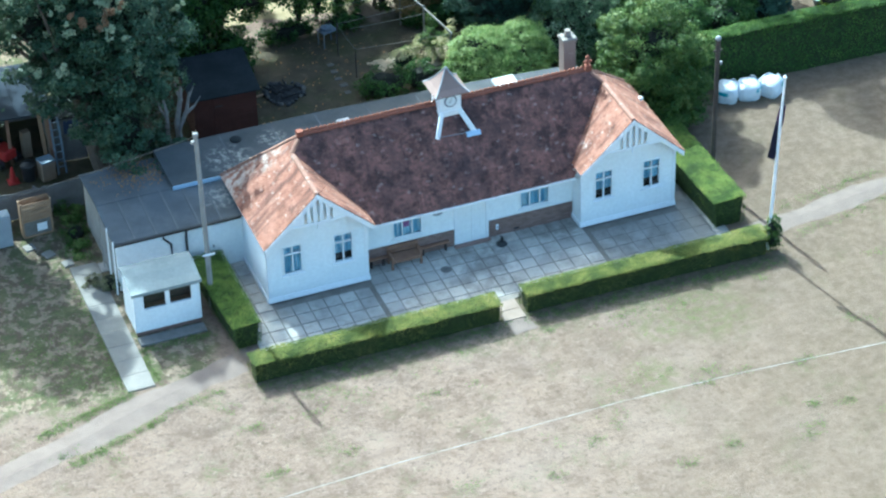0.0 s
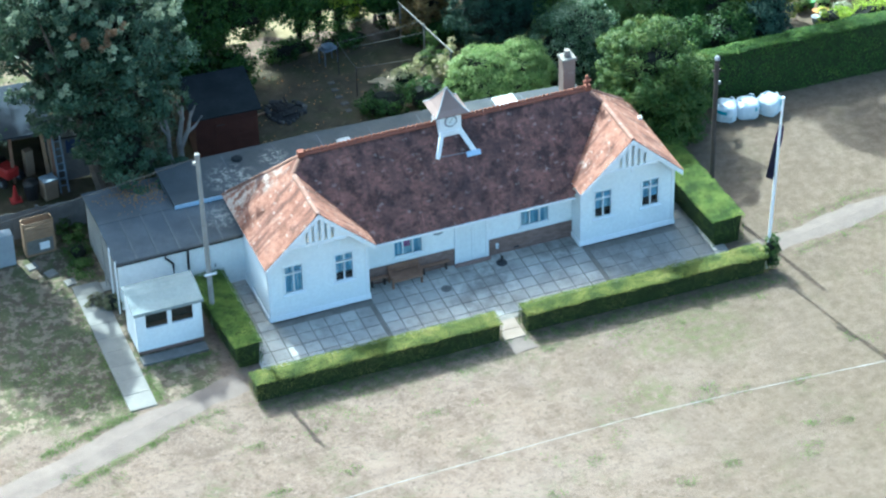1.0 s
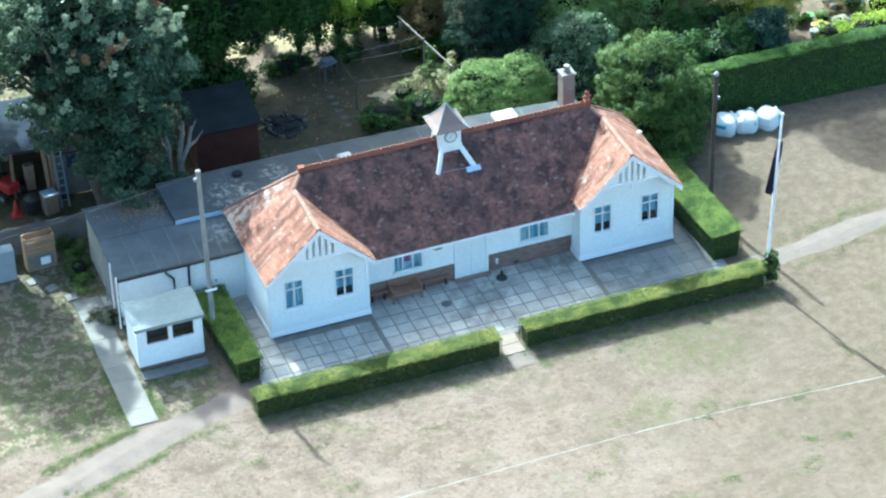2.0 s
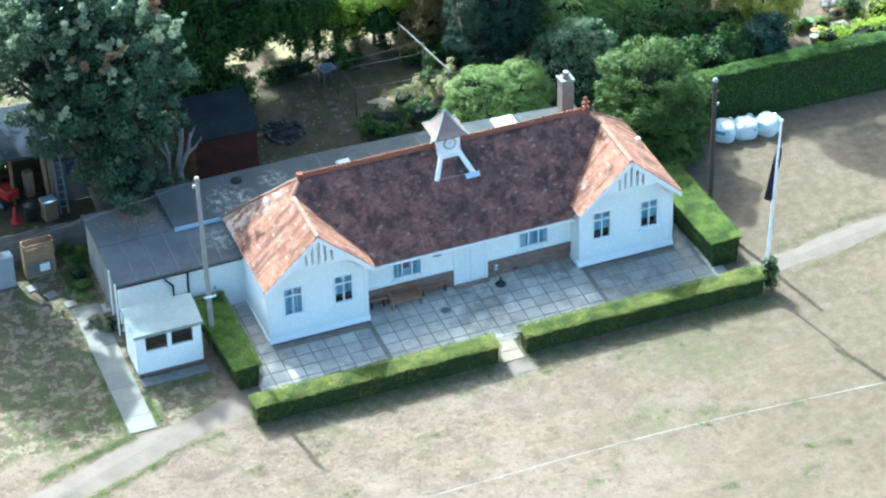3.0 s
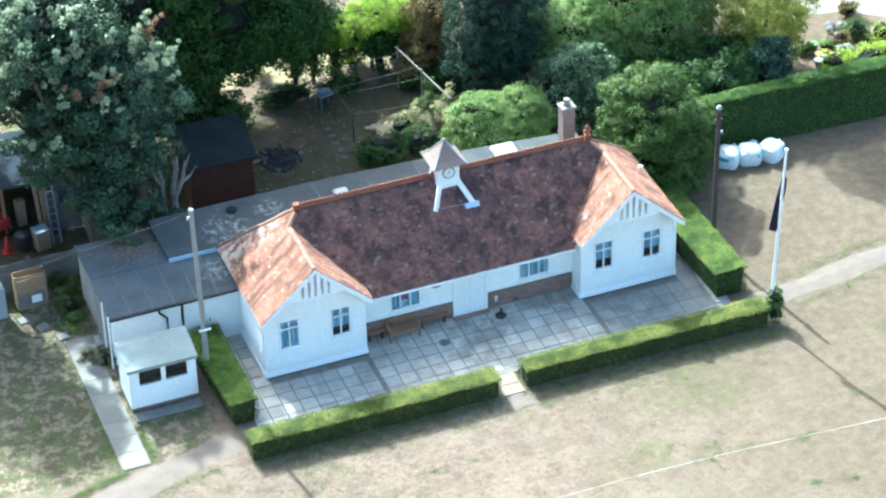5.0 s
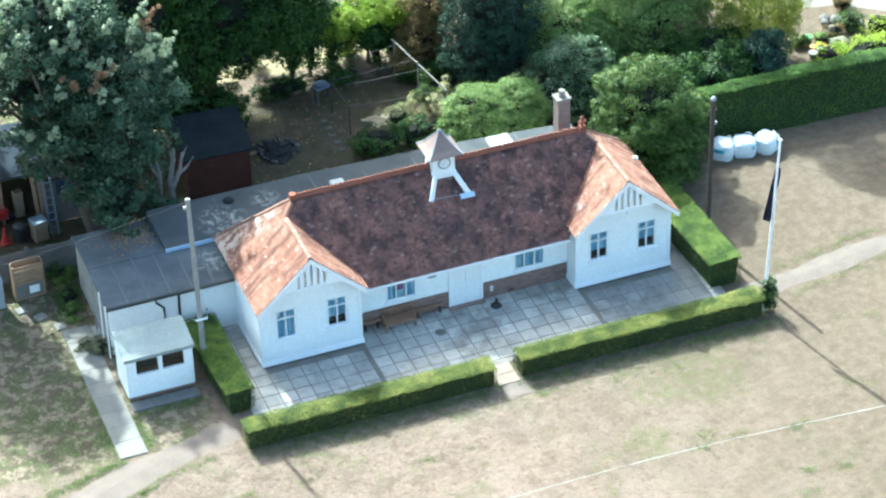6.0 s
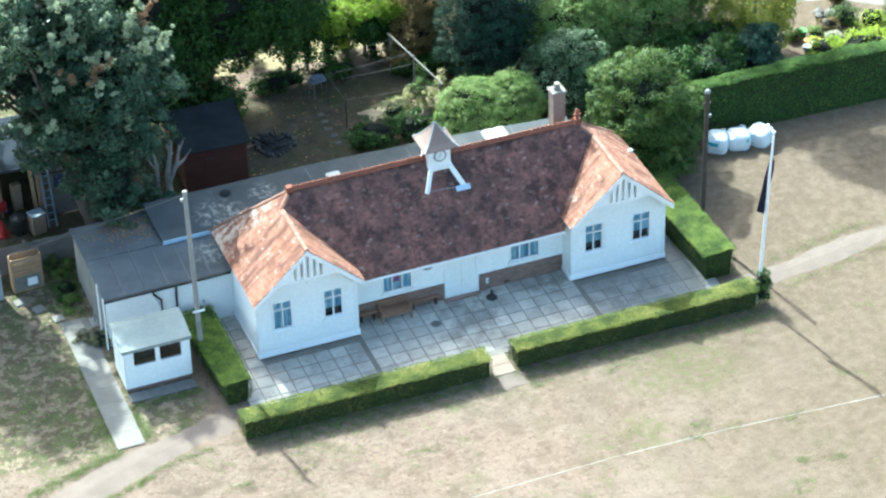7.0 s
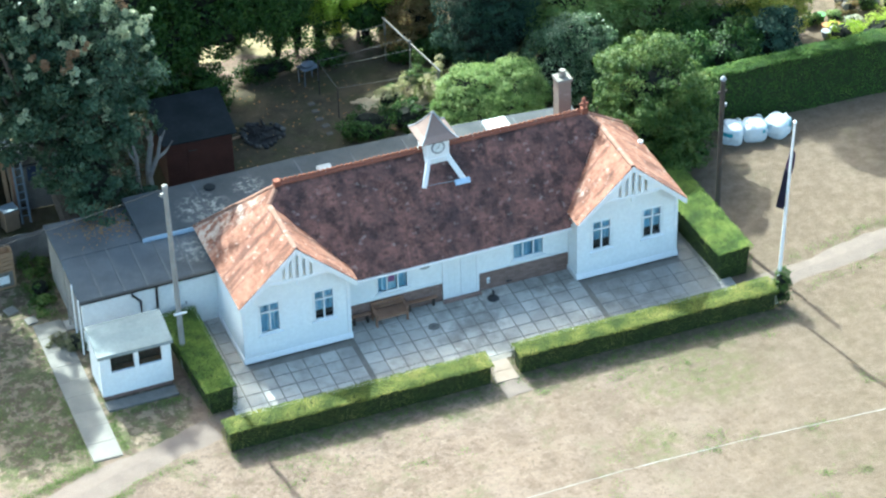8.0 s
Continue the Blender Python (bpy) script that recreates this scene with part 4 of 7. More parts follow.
def cupola():
    cx, cy = 8.0, 2.8
    h = 0.42
    cup = part("cupola", boxed(cx - h, cx + h, cy - h, cy + h, 4.55, 5.66, bevel=0.015), "trim", pavilion, "white boarded clock turret astride the ridge")
    part("cornice", boxed(cx - h - 0.06, cx + h + 0.06, cy - h - 0.06, cy + h + 0.06, 5.56, 5.64), "trim", cup)
    part("base_board", boxed(cx - h - 0.03, cx + h + 0.03, cy - h - 0.03, cy + h + 0.03, 4.74, 4.84), "trim", cup)
    # bell-cast pyramid roof
    bm = bmesh.new()
    prof = [(0.66, 5.60), (0.66, 5.63), (0.47, 5.78), (0.30, 6.0), (0.14, 6.24), (0.02, 6.46)]
    rings = [[bm.verts.new((cx + sx * r, cy + sy * r, z)) for sx, sy in ((-1, -1), (1, -1), (1, 1), (-1, 1))] for r, z in prof]
    bm.faces.new(rings[0][::-1])
    for a, b in zip(rings, rings[1:]):
        for k in range(4):
            bm.faces.new((a[k], a[(k + 1) % 4], b[(k + 1) % 4], b[k]))
    bm.faces.new(rings[-1])
    part("turret_roof", bm, "cup_tile", cup, "swept brown tiled turret roof")
    for sx, sy in ((-1, -1), (1, -1), (1, 1), (-1, 1)):
        bm = bmesh.new()
        for (r1, z1), (r2, z2) in zip(prof[1:], prof[2:]):
            beam(bm, (cx + sx * r1, cy + sy * r1, z1), (cx + sx * r2, cy + sy * r2, z2), 0.05, 0.035)
        part("hip_roll", bm, "lead", cup, "grey lead hip roll")
    # clock on the front
    def dial(y, z, r, depth, material, name, label=""):
        bm = bmesh.new()
        n = 28
        a = [bm.verts.new((cx + r * math.cos(2 * math.pi * k / n), y, z + r * math.sin(2 * math.pi * k / n))) for k in range(n)]
        b = [bm.verts.new((v.co.x, y + depth, v.co.z)) for v in a]
        bm.faces.new(a)
        bm.faces.new(b[::-1])
        for k in range(n):
            bm.faces.new((a[(k + 1) % n], a[k], b[k], b[(k + 1) % n]))
        bmesh.ops.recalc_face_normals(bm, faces=bm.faces[:])
        return part(name, bm, material, cup, label)
    dial(cy - h - 0.035, 5.26, 0.25, 0.033, "lead", "clock_rim", "grey clock rim")
    dial(cy - h - 0.045, 5.26, 0.19, 0.008, "clock", "clock_face", "pale round clock face")
    bm = bmesh.new()
    beam(bm, (cx, cy - h - 0.052, 5.26), (cx + 0.04, cy - h - 0.052, 5.4), 0.02, 0.006, (0, 1, 0))
    beam(bm, (cx, cy - h - 0.052, 5.26), (cx - 0.08, cy - h - 0.052, 5.22), 0.024, 0.006, (0, 1, 0))
    part("clock_pointers", bm, "lead", cup)
    # splayed legs that stand on the slopes
    k = (RIDGE_Z - EAVE_Z) / (RIDGE_Y - EAVE_Y)
    for sx in (-1, 1):
        for sy in (-1, 1):
            bm = bmesh.new()
            fy = 1.86 if sy < 0 else 2 * cy - 1.86
            fz = RIDGE_Z - abs(fy - RIDGE_Y) * k + 0.02
            beam(bm, (cx + sx * (h - 0.08), cy + sy * (h - 0.02), 4.82), (cx + sx * 0.72, fy, fz), 0.17, 0.09, (0, 1, 0.4))
            part("leg", bm, "trim", cup, "white splayed timber leg")
        bm = bmesh.new()
        m = Matrix.Translation((cx + sx * 0.72, 1.80, RIDGE_Z - (RIDGE_Y - 1.80) * k + 0.035)) @ Matrix.Rotation(math.atan(k), 4, "X")
        if sx > 0:
            box(bm, -0.34, 0.2, -0.10, 0.10, 0.0, 0.06, m)
            part("foot_plate", bm, "blue_metal", cup, "pale blue metal foot plate")
    bm = bmesh.new()
    tube(bm, [(cx - 0.68, 1.88, RIDGE_Z - (RIDGE_Y - 1.88) * k + 0.06), (cx + 0.5, 1.84, RIDGE_Z - (RIDGE_Y - 1.84) * k + 0.06)], [0.012, 0.012], 6)
    part("tie_rod", bm, "lead", cup, "thin grey rod between the feet")


cupola()


def chimney():
    x, y = 13.44, 4.3
    ch = part("chimney", boxed(x - 0.24, x + 0.24, y - 0.23, y + 0.23, 2.7, 5.5), "chimney_brick", pavilion, "brown brick chimney with a pale cement cap")
    part("cap", boxed(x - 0.29, x + 0.29, y - 0.28, y + 0.28, 5.5, 5.61, bevel=0.02), "concrete", ch)
    bm = bmesh.new()
    spin(bm, [(0.13, 5.64), (0.14, 5.7), (0.11, 5.74), (0.12, 5.88), (0.09, 5.88)], 12, (x, y))
    part("chimney_pot", bm, "concrete", ch)


chimney()
bm = bmesh.new()
spin(bm, [(0.04, 2.5), (0.04, 2.93), (0.09, 2.95), (0.09, 3.04), (0.03, 3.08)], 10, (15.9, 3.0))
part("flue", bm, "trim", pavilion, "white flue cowl beside the roof")


# ---- rear and side additions ----
def annexe():
    a = thing("annexe", "low white lean-to with dark felt roof and black gutters", "outbuilding", (0, 0, 0))
    x0, x1, y0, y1 = -4.75, -0.02, 2.88, 7.4
    part("front_wall", boxed(x0, x1, y0, y0 + 0.12, -0.02, 2.1), "white", a)
    n = 26
    for i in range(n):
        ya, yb = y0 + 0.12 + (y1 - y0 - 0.12) * i / n, y0 + 0.12 + (y1 - y0 - 0.12) * (i + 1) / n
        part("side_board", boxed(x0 + random.uniform(-0.012, 0.0), x0 + 0.05, ya + 0.004, yb - 0.004, -0.02, 2.08), "wood_grey", a, "weathered grey board")
    part("rear_wall", boxed(x0, x1, y1 - 0.1, y1, -0.02, 2.05), "white", a)
    # felt roof in two planes with lapped seams
    yf, ym, yb = y0 - 0.12, 5.15, y1 + 0.1
    zf, zm, zb = 2.16, 2.34, 2.2
    bm = bmesh.new()
    prof = [(yf, zf), (ym, zm), (yb, zb)]
    rows = [[bm.verts.new((x, y, z + dz)) for x in (x0 - 0.1, x1 + 0.0)] for dz in (0.0, -0.07) for y, z in prof]
    for i in range(2):
        bm.faces.new((rows[i][0], rows[i][1], rows[i + 1][1], rows[i + 1][0]))
        bm.faces.new((rows[3 + i + 1][0], rows[3 + i + 1][1], rows[3 + i][1], rows[3 + i][0]))
    bm.faces.new((rows[3][0], rows[3][1], rows[0][1], rows[0][0]))
    bm.faces.new((rows[2][0], rows[2][1], rows[5][1], rows[5][0]))
    for s in (0, 1):
        bm.faces.new([rows[i][s] for i in (0, 1, 2, 5, 4, 3)])
    bmesh.ops.recalc_face_normals(bm, faces=bm.faces[:])
    roof = part("roof", bm, "felt", a, "dark grey felt roof with lapped seams")
    for i in range(1, 6):
        x = x0 - 0.1 + i * 0.81
        bm = bmesh.new()
        beam(bm, (x, yf, zf + 0.012), (x, ym, zm + 0.012), 0.07, 0.02)
        part("seam", bm, "seam", roof)
    bm = bmesh.new()
    beam(bm, (x0 - 0.1, ym, zm + 0.008), (x1, ym, zm + 0.008), 0.16, 0.02)
    part("ridge_lap", bm, "felt", roof)
    bm = bmesh.new()
    beam(bm, (x0 - 0.12, yf - 0.03, zf - 0.07), (x1 - 0.05, yf - 0.03, zf - 0.05), 0.1, 0.08)
    part("gutter", bm, "black", a, "black plastic gutter")
    for px, kink in ((-3.0, True), (-2.15, False)):
        bm = bmesh.new()
        pts = [(px, yf, 2.05), (px, yf, 1.9), (px + (0.28 if kink else 0), y0 - 0.06, 1.55), (px + (0.28 if kink else 0), y0 - 0.06, 0.05)]
        tube(bm, pts, [0.045] * 4, 8)
        part("downpipe", bm, "black", a, "black downpipe")
    part("side_door", boxed(-1.25, -0.5, y0 - 0.03, y0 - 0.002, 0.05, 1.9), "white", a, "plain white door")
    part("latch", boxed(-1.18, -1.12, y0 - 0.06, y0 - 0.032, 0.95, 1.08), "steel", a)
    for py in (2.7, 3.5, 4.5):
        bm = bmesh.new()
        tube(bm, [(x0 - 0.14, py, 0.0), (x0 - 0.14, py, 2.4 - (0.1 if py < 3 else 0))], [0.032, 0.03], 8)
        part("post", bm, "trim" if py < 4 else "wood_grey", a, "pale upright post")
    return a


annexe()


def rear_extension():
    e = thing("rear_extension", "flat-roofed rear extension with pale grey felt roof", "outbuilding", (0, 0, 0))
    x0, x1, y0, y1, z = -1.95, 14.9, 4.98, 8.15, 2.45
    part("wall", boxed(x0 + 0.1, 9.0, 5.05, 7.3, 0.0, z - 0.12), "white", e)
    part("wall", boxed(9.0, x1 - 0.1, 5.05, 6.75, 0.0, z - 0.12), "white", e)
    bm = bmesh.new()
    vs = [(x0, y0), (x1, 5.0), (x1, 6.9), (11.4, 7.25), (9.1, 7.4), (4.4, 7.62), (x0, 7.6)]
    top = [bm.verts.new((x, y, z + 0.05)) for x, y in vs]
    low = [bm.verts.new((x, y, z - 0.12)) for x, y in vs]
    bm.faces.new(top)
    bm.faces.new(low[::-1])
    for i in range(len(vs)):
        j = (i + 1) % len(vs)
        bm.faces.new((low[i], low[j], top[j], top[i]))
    roof = part("roof", bm, "felt_pale", e, "pale weathered felt with bird-lime stains")
    for x in (0.6, 2.6, 4.4, 6.4, 8.4, 10.4, 12.6):
        bm = bmesh.new()
        yb = 7.6 if x < 5 else 7.6 - (x - 5) * 0.07
        beam(bm, (x, 5.1, z + 0.055), (x, yb - 0.15, z + 0.055), 0.06, 0.016)
        part("seam", bm, "felt", roof)
    bm = bmesh.new()
    beam(bm, (x0, y0 - 0.02, z - 0.03), (-0.1, y0 - 0.02, z - 0.03), 0.03, 0.16)
    part("fascia", bm, "blue_metal", e, "pale blue fascia board")
    for cx, cy, w, d in ((5.2, 6.42, 0.52, 0.38), (11.85, 6.6, 0.9, 0.74)):
        rl = part("rooflight", boxed(cx - w / 2, cx + w / 2, cy - d / 2, cy + d / 2, z + 0.05, z + 0.2, bevel=0.02), "rooflight", e, "white rooflight kerb")
        part("dome", boxed(cx - w / 2 + 0.04, cx + w / 2 - 0.04, cy - d / 2 + 0.04, cy + d / 2 - 0.04, z + 0.2, z + 0.235, bevel=0.015), "rooflight", rl)
    bm = bmesh.new()
    spin(bm, [(0.2, z + 0.05), (0.22, z + 0.09), (0.18, z + 0.13), (0.06, z + 0.15)], 12, (1.1, 7.0))
    part("vent", bm, "felt_black", e, "round dark roof vent")
    return e


rear_extension()


def roof_litter():
    rng = np.random.default_rng(21)
    p = np.column_stack([rng.normal(-2.8, 0.8, 420), rng.normal(6.6, 0.55, 420), np.zeros(420)])
    p = p[(p[:, 0] > -4.7) & (p[:, 0] < -2.0) & (p[:, 1] > 5.2) & (p[:, 1] < 7.4)]
    p[:, 2] = 2.36 - (p[:, 1] - 5.15) / 2.35 * 0.14
    q = leaf_quads(rng, p, np.tile([0, 0, 1.0], (len(p), 1)), 0.09, 0.25, 0.7)
    ob = new("fallen_leaves", quads_mesh("fallen_leaves", q, "dead_leaf"))
    tagged(ob, "dry brown leaves lying on the felt roof", "leaves", kind="stuff")


roof_litter()


# ---- hut ----
def scorers_hut():
    h = thing("scorers_hut", "small white boarded scorers hut with two front openings", "hut", (-3.74, 0.0, 0.0))
    x0, x1, y0, y1 = -1.22, 1.22, 0.0, 1.42
    zb, zf, zr = 0.16, 1.86, 2.1
    opens = [(-0.88, -0.03, 1.08, 1.76), (0.08, 0.91, 1.08, 1.76)]
    bm = bmesh.new()
    holed_wall(bm, x0, x1, zb, zf, y0, y0 + 0.05, opens)
    front = part("front_wall", bm, "white", h)
    bm = bmesh.new()
    boards(bm, x0 + 0.06, x1 - 0.06, zb + 0.02, zf, y0, opens, 0.13)
    part("front_weatherboarding", bm, "white", h, "", "stuff")
    for x, sg in ((x0, -1), (x1, 1)):
        bm = bmesh.new()
        m = Matrix(((0, 1, 0, x - (0.05 if sg > 0 else 0)), (1, 0, 0, 0), (0, 0, 1, 0), (0, 0, 0, 1)))
        prism(bm, [(y0 + 0.05, zb), (y1, zb), (y1, zr), (y0 + 0.05, zf)], 0, 0.05)
        bmesh.ops.transform(bm, matrix=m, verts=bm.verts[:])
        bmesh.ops.recalc_face_normals(bm, faces=bm.faces[:])
        part("side_wall", bm, "white", h)
        for yy in (0.45, 0.9):
            part("side_batten", boxed(*sorted((x, x + sg * 0.015)), yy, yy + 0.03, zb, zf), "white", h)
    part("rear_wall", boxed(x0 + 0.05, x1 - 0.05, y1 - 0.05, y1, zb, zr - 0.01), "white", h)
    for a, b, c, d in opens:
        fr = bmesh.new()
        for p in ((a, a + 0.025, c, d), (b - 0.025, b, c, d), (a + 0.025, b - 0.025, c, c + 0.03), (a + 0.025, b - 0.025, d - 0.025, d)):
            box(fr, p[0], p[1], y0 - 0.035, y0 + 0.06, p[2], p[3])
        w = part("window", fr, "trim", h, "white frame round a dark opening")
        pane = part("pane", boxed(a + 0.036, b - 0.036, y0 + 0.02, y0 + 0.026, c + 0.036, d - 0.036), "glass", w)
        pane.visible_shadow = False
    # Dark panel painted in place of the hut's unlit inside.
    part("interior", boxed(x0 + 0.06, x1 - 0.06, y0 + 0.5, y0 + 0.54, zb, zf), "room_shade", h)
    part("desk", boxed(x0 + 0.06, x1 - 0.06, y0 + 0.06, y0 + 0.45, 0.95, 0.99), "wood", h, "brown desk under the openings")
    # shallow felt roof that curls over the front
    bm = bmesh.new()
    prof = [(y0 - 0.09, zf - 0.05), (y0 - 0.08, zf + 0.03), (y0 + 0.3, zf + 0.1), (y0 + 0.75, zr - 0.01), (y0 + 1.15, zr + 0.04), (y1 + 0.02, zr + 0.02), (y1 + 0.1, zr - 0.1)]
    top = [[bm.verts.new((x, y, z)) for y, z in prof] for x in (x0 - 0.07, x1 + 0.07)]
    low = [[bm.verts.new((x, y, z - 0.045)) for y, z in prof] for x in (x0 - 0.07, x1 + 0.07)]
    for i in range(len(prof) - 1):
        bm.faces.new((top[0][i], top[1][i], top[1][i + 1], top[0][i + 1]))
        bm.faces.new((low[0][i + 1], low[1][i + 1], low[1][i], low[0][i]))
    for s in (0, 1):
        bm.faces.new(top[s] + low[s][::-1])
    bm.faces.new((low[0][0], low[1][0], top[1][0], top[0][0]))
    bm.faces.new((top[0][-1], top[1][-1], low[1][-1], low[0][-1]))
    bmesh.ops.recalc_face_normals(bm, faces=bm.faces[:])
    part("roof", bm, "felt_green", h, "pale green-grey felt roof")
    part("plinth", boxed(x0 + 0.04, x1 - 0.04, 0.04, y1 - 0.04, -0.04, zb), "brick", h, "dark brick plinth")
    return h


scorers_hut()
solo("hut_step", boxed(-1.25, 1.2, -0.62, -0.1, -0.04, 0.05, bevel=0.02), "stone_grey", "dull grey concrete step in front of the hut", "step", (-3.72, 0.0, 0))


# ---- poles, flag, bags ----
def utility_pole():
    p = thing("utility_pole", "tall weathered grey timber pole beside the hedge", "pole", (-1.95, 0.77, 0))
    bm = bmesh.new()
    tube(bm, [(0.03, 0, -0.3), (0.0, 0, 3.5), (-0.05, 0, 7.33)], [0.105, 0.095, 0.08], 12)
    part("shaft", bm, "wood_grey", p)
    bm = bmesh.new()
    spin(bm, [(0.09, 7.29), (0.1, 7.35), (0.09, 7.43), (0.04, 7.46)], 12, (-0.05, 0))
    part("cap", bm, "wood_grey", p, "pale pole cap")
    part("bracket", boxed(-0.22, -0.02, -0.05, 0.05, 7.02, 7.14), "wood_grey", p)
    part("lamp_plate", boxed(-0.2, 0.26, -0.15, -0.1, 2.27, 2.36, bevel=0.02), "trim", p, "white plate fixed across the pole")
    return p


pole = utility_pole()
copy_thing(pole, pose(-27.0, 0.77, 0.0))


def sag(a, b, drop, n=14):
    return [tuple(Vector(a).lerp(Vector(b), i / n) - Vector((0, 0, drop * 4 * (i / n) * (1 - i / n)))) for i in range(n + 1)]


bm = bmesh.new()
tube(bm, sag((-2.0, 0.77, 7.3), (-27.05, 0.77, 7.1), 0.95), [0.013] * 15, 5)
solo("overhead_cable", bm, "black", "thin black overhead cable slung from the pole", "cable")


def brown_pole():
    p = thing("telegraph_pole", "slim dark brown timber pole beside the side hedge", "pole", (18.0, 0.95, 0))
    bm = bmesh.new()
    tube(bm, [(0, 0, -0.3), (0.03, 0, 6.27)], [0.1, 0.085], 10)
    part("shaft", bm, "wood_dark", p)
    bm = bmesh.new()
    spin(bm, [(0.1, 6.25), (0.11, 6.33), (0.05, 6.40)], 10, (0.03, 0))
    part("cap", bm, "lead", p)
    part("cross_arm", boxed(-0.14, 0.18, -0.03, 0.03, 5.74, 5.82), "wood_dark", p)
    part("insulator", boxed(0.12, 0.2, -0.04, 0.04, 5.16, 5.28), "lead", p)
    return p


brown_pole()


def flagpole():
    p = thing("flagpole", "slightly leaning white flagpole with a limp navy flag", "flagpole", (17.97, -3.83, 0))
    bm = bmesh.new()
    tube(bm, [(0, 0, -0.2), (0.15, 0, 3.66), (0.31, 0, 7.33)], [0.06, 0.05, 0.04], 10)
    part("shaft", bm, "trim", p)
    bm = bmesh.new()
    spin(bm, [(0.03, 7.31), (0.07, 7.34), (0.07, 7.39), (0.02, 7.43)], 10, (0.31, 0))
    part("truck", bm, "trim", p)
    # limp cloth in folds, hanging from the hoist and drooping away from the pole
    for name, z0, z1, mat, w0 in (("flag", 4.05, 5.45, "flag_blue", 0.28), ("flag_hoist", 5.46, 6.15, "flag_red", 0.15)):
        bm = bmesh.new()
        rows = []
        n, k = 14, 18
        for i in range(n + 1):
            z = z0 + (z1 - z0) * i / n
            f = i / n
            w = w0 * (0.45 + 0.65 * math.sin(math.pi * min(1, f * 0.75 + 0.25)))
            row = []
            for j in range(k + 1):
                s = j / k
                sway = 0.05 * math.sin(s * 11 + f * 2.5) * (0.4 + s)
                rise = (z - 4.05) / 2.1
                x = 0.0423 * z - 0.34 + 0.40 * rise + 0.95 * w * s + sway
                y = 0.10 + 0.12 * math.sin(s * 5.0 + 2.0 * rise) + 0.3 * sway
                row.append(bm.verts.new((x, y, z - 0.25 * s * (1 - f))))
            rows.append(row)
        for a, b in zip(rows, rows[1:]):
            for j in range(k):
                bm.faces.new((a[j], a[j + 1], b[j + 1], b[j]))
        bmesh.ops.solidify(bm, geom=bm.faces[:], thickness=0.006)
        part(name, bm, mat, p, "limp navy flag" if mat == "flag_blue" else "purple band of the flag")
    bm = bmesh.new()
    tube(bm, [(0.1, -0.06, 1.0), (0.30, -0.06, 7.2)], [0.006, 0.006], 5)
    part("halyard", bm, "trim", p)
    return p


flagpole()


def bulk_bag(seed):
    rng = random.Random(seed)
    bm = bmesh.new()
    n, sides = 11, 26
    rings = []
    for i in range(n):
        f = i / (n - 1)
        z = 0.72 * f
        r = 0.40 + 0.09 * math.sin(math.pi * (0.15 + 0.75 * f))
        if f > 0.88:
            r *= 0.9
        if i == n - 1:
            r *= 0.72
        ring = []
        for k in range(sides):
            a = 2 * math.pi * k / sides
            sq = 1.0 + 0.09 * math.cos(4 * a)
            w = 1 + 0.10 * noise.noise((math.cos(a) * 2.2 + seed, math.sin(a) * 2.2, z * 5)) + 0.05 * noise.noise((math.cos(a) * 6 + seed, math.sin(a) * 6, z * 12))
            ring.append(bm.verts.new((r * sq * w * math.cos(a), r * sq * w * math.sin(a), z)))
        rings.append(ring)
    for a, b in zip(rings, rings[1:]):
        for k in range(sides):
            bm.faces.new((a[k], a[(k + 1) % sides], b[(k + 1) % sides], b[k]))
    bm.faces.new(rings[0][::-1])
    c = bm.verts.new((0.05, 0, 0.77))
    for k in range(sides):
        bm.faces.new((rings[-1][k], rings[-1][(k + 1) % sides], c))
    for f in bm.faces:
        f.smooth = False
    return bm


for i, (bx, by, turn) in enumerate(((21.02, 5.85, 10), (21.86, 5.7, 32), (22.78, 5.6, -14))):
    bag = thing("bulk_bag", "filled white woven bulk bag with teal print standing on dry grass", "bag", (bx, by, -0.01), turn, "row of bulk bags")
    part("sack", bulk_bag(3 + 5 * i), "bag", bag)
    bm = bmesh.new()
    m = Matrix.Rotation(radians(-60 + 70 * i), 4, "Z")
    for k in range(6):
        a0, a1 = -0.5 + k * 0.16, -0.5 + (k + 1) * 0.16
        pts = [(0.515 * math.sin(a), -0.515 * math.cos(a)) for a in (a0, a1)]
        box_pts = [m @ Vector((pts[0][0], pts[0][1], 0.4)), m @ Vector((pts[1][0], pts[1][1], 0.4)), m @ Vector((pts[1][0], pts[1][1], 0.56)), m @ Vector((pts[0][0], pts[0][1], 0.56))]
        bm.faces.new([bm.verts.new(c) for c in box_pts])
    part("print", bm, "teal", bag, "teal printed panel")
    for sx in (-1, 1):
        bm = bmesh.new()
        tube(bm, [(sx * 0.3, -0.2, 0.66), (sx * 0.32, -0.08, 0.80), (sx * 0.3, 0.08, 0.79), (sx * 0.28, 0.2, 0.66)], [0.022] * 4, 6)
        part("lifting_loop", bm, "bag", bag)


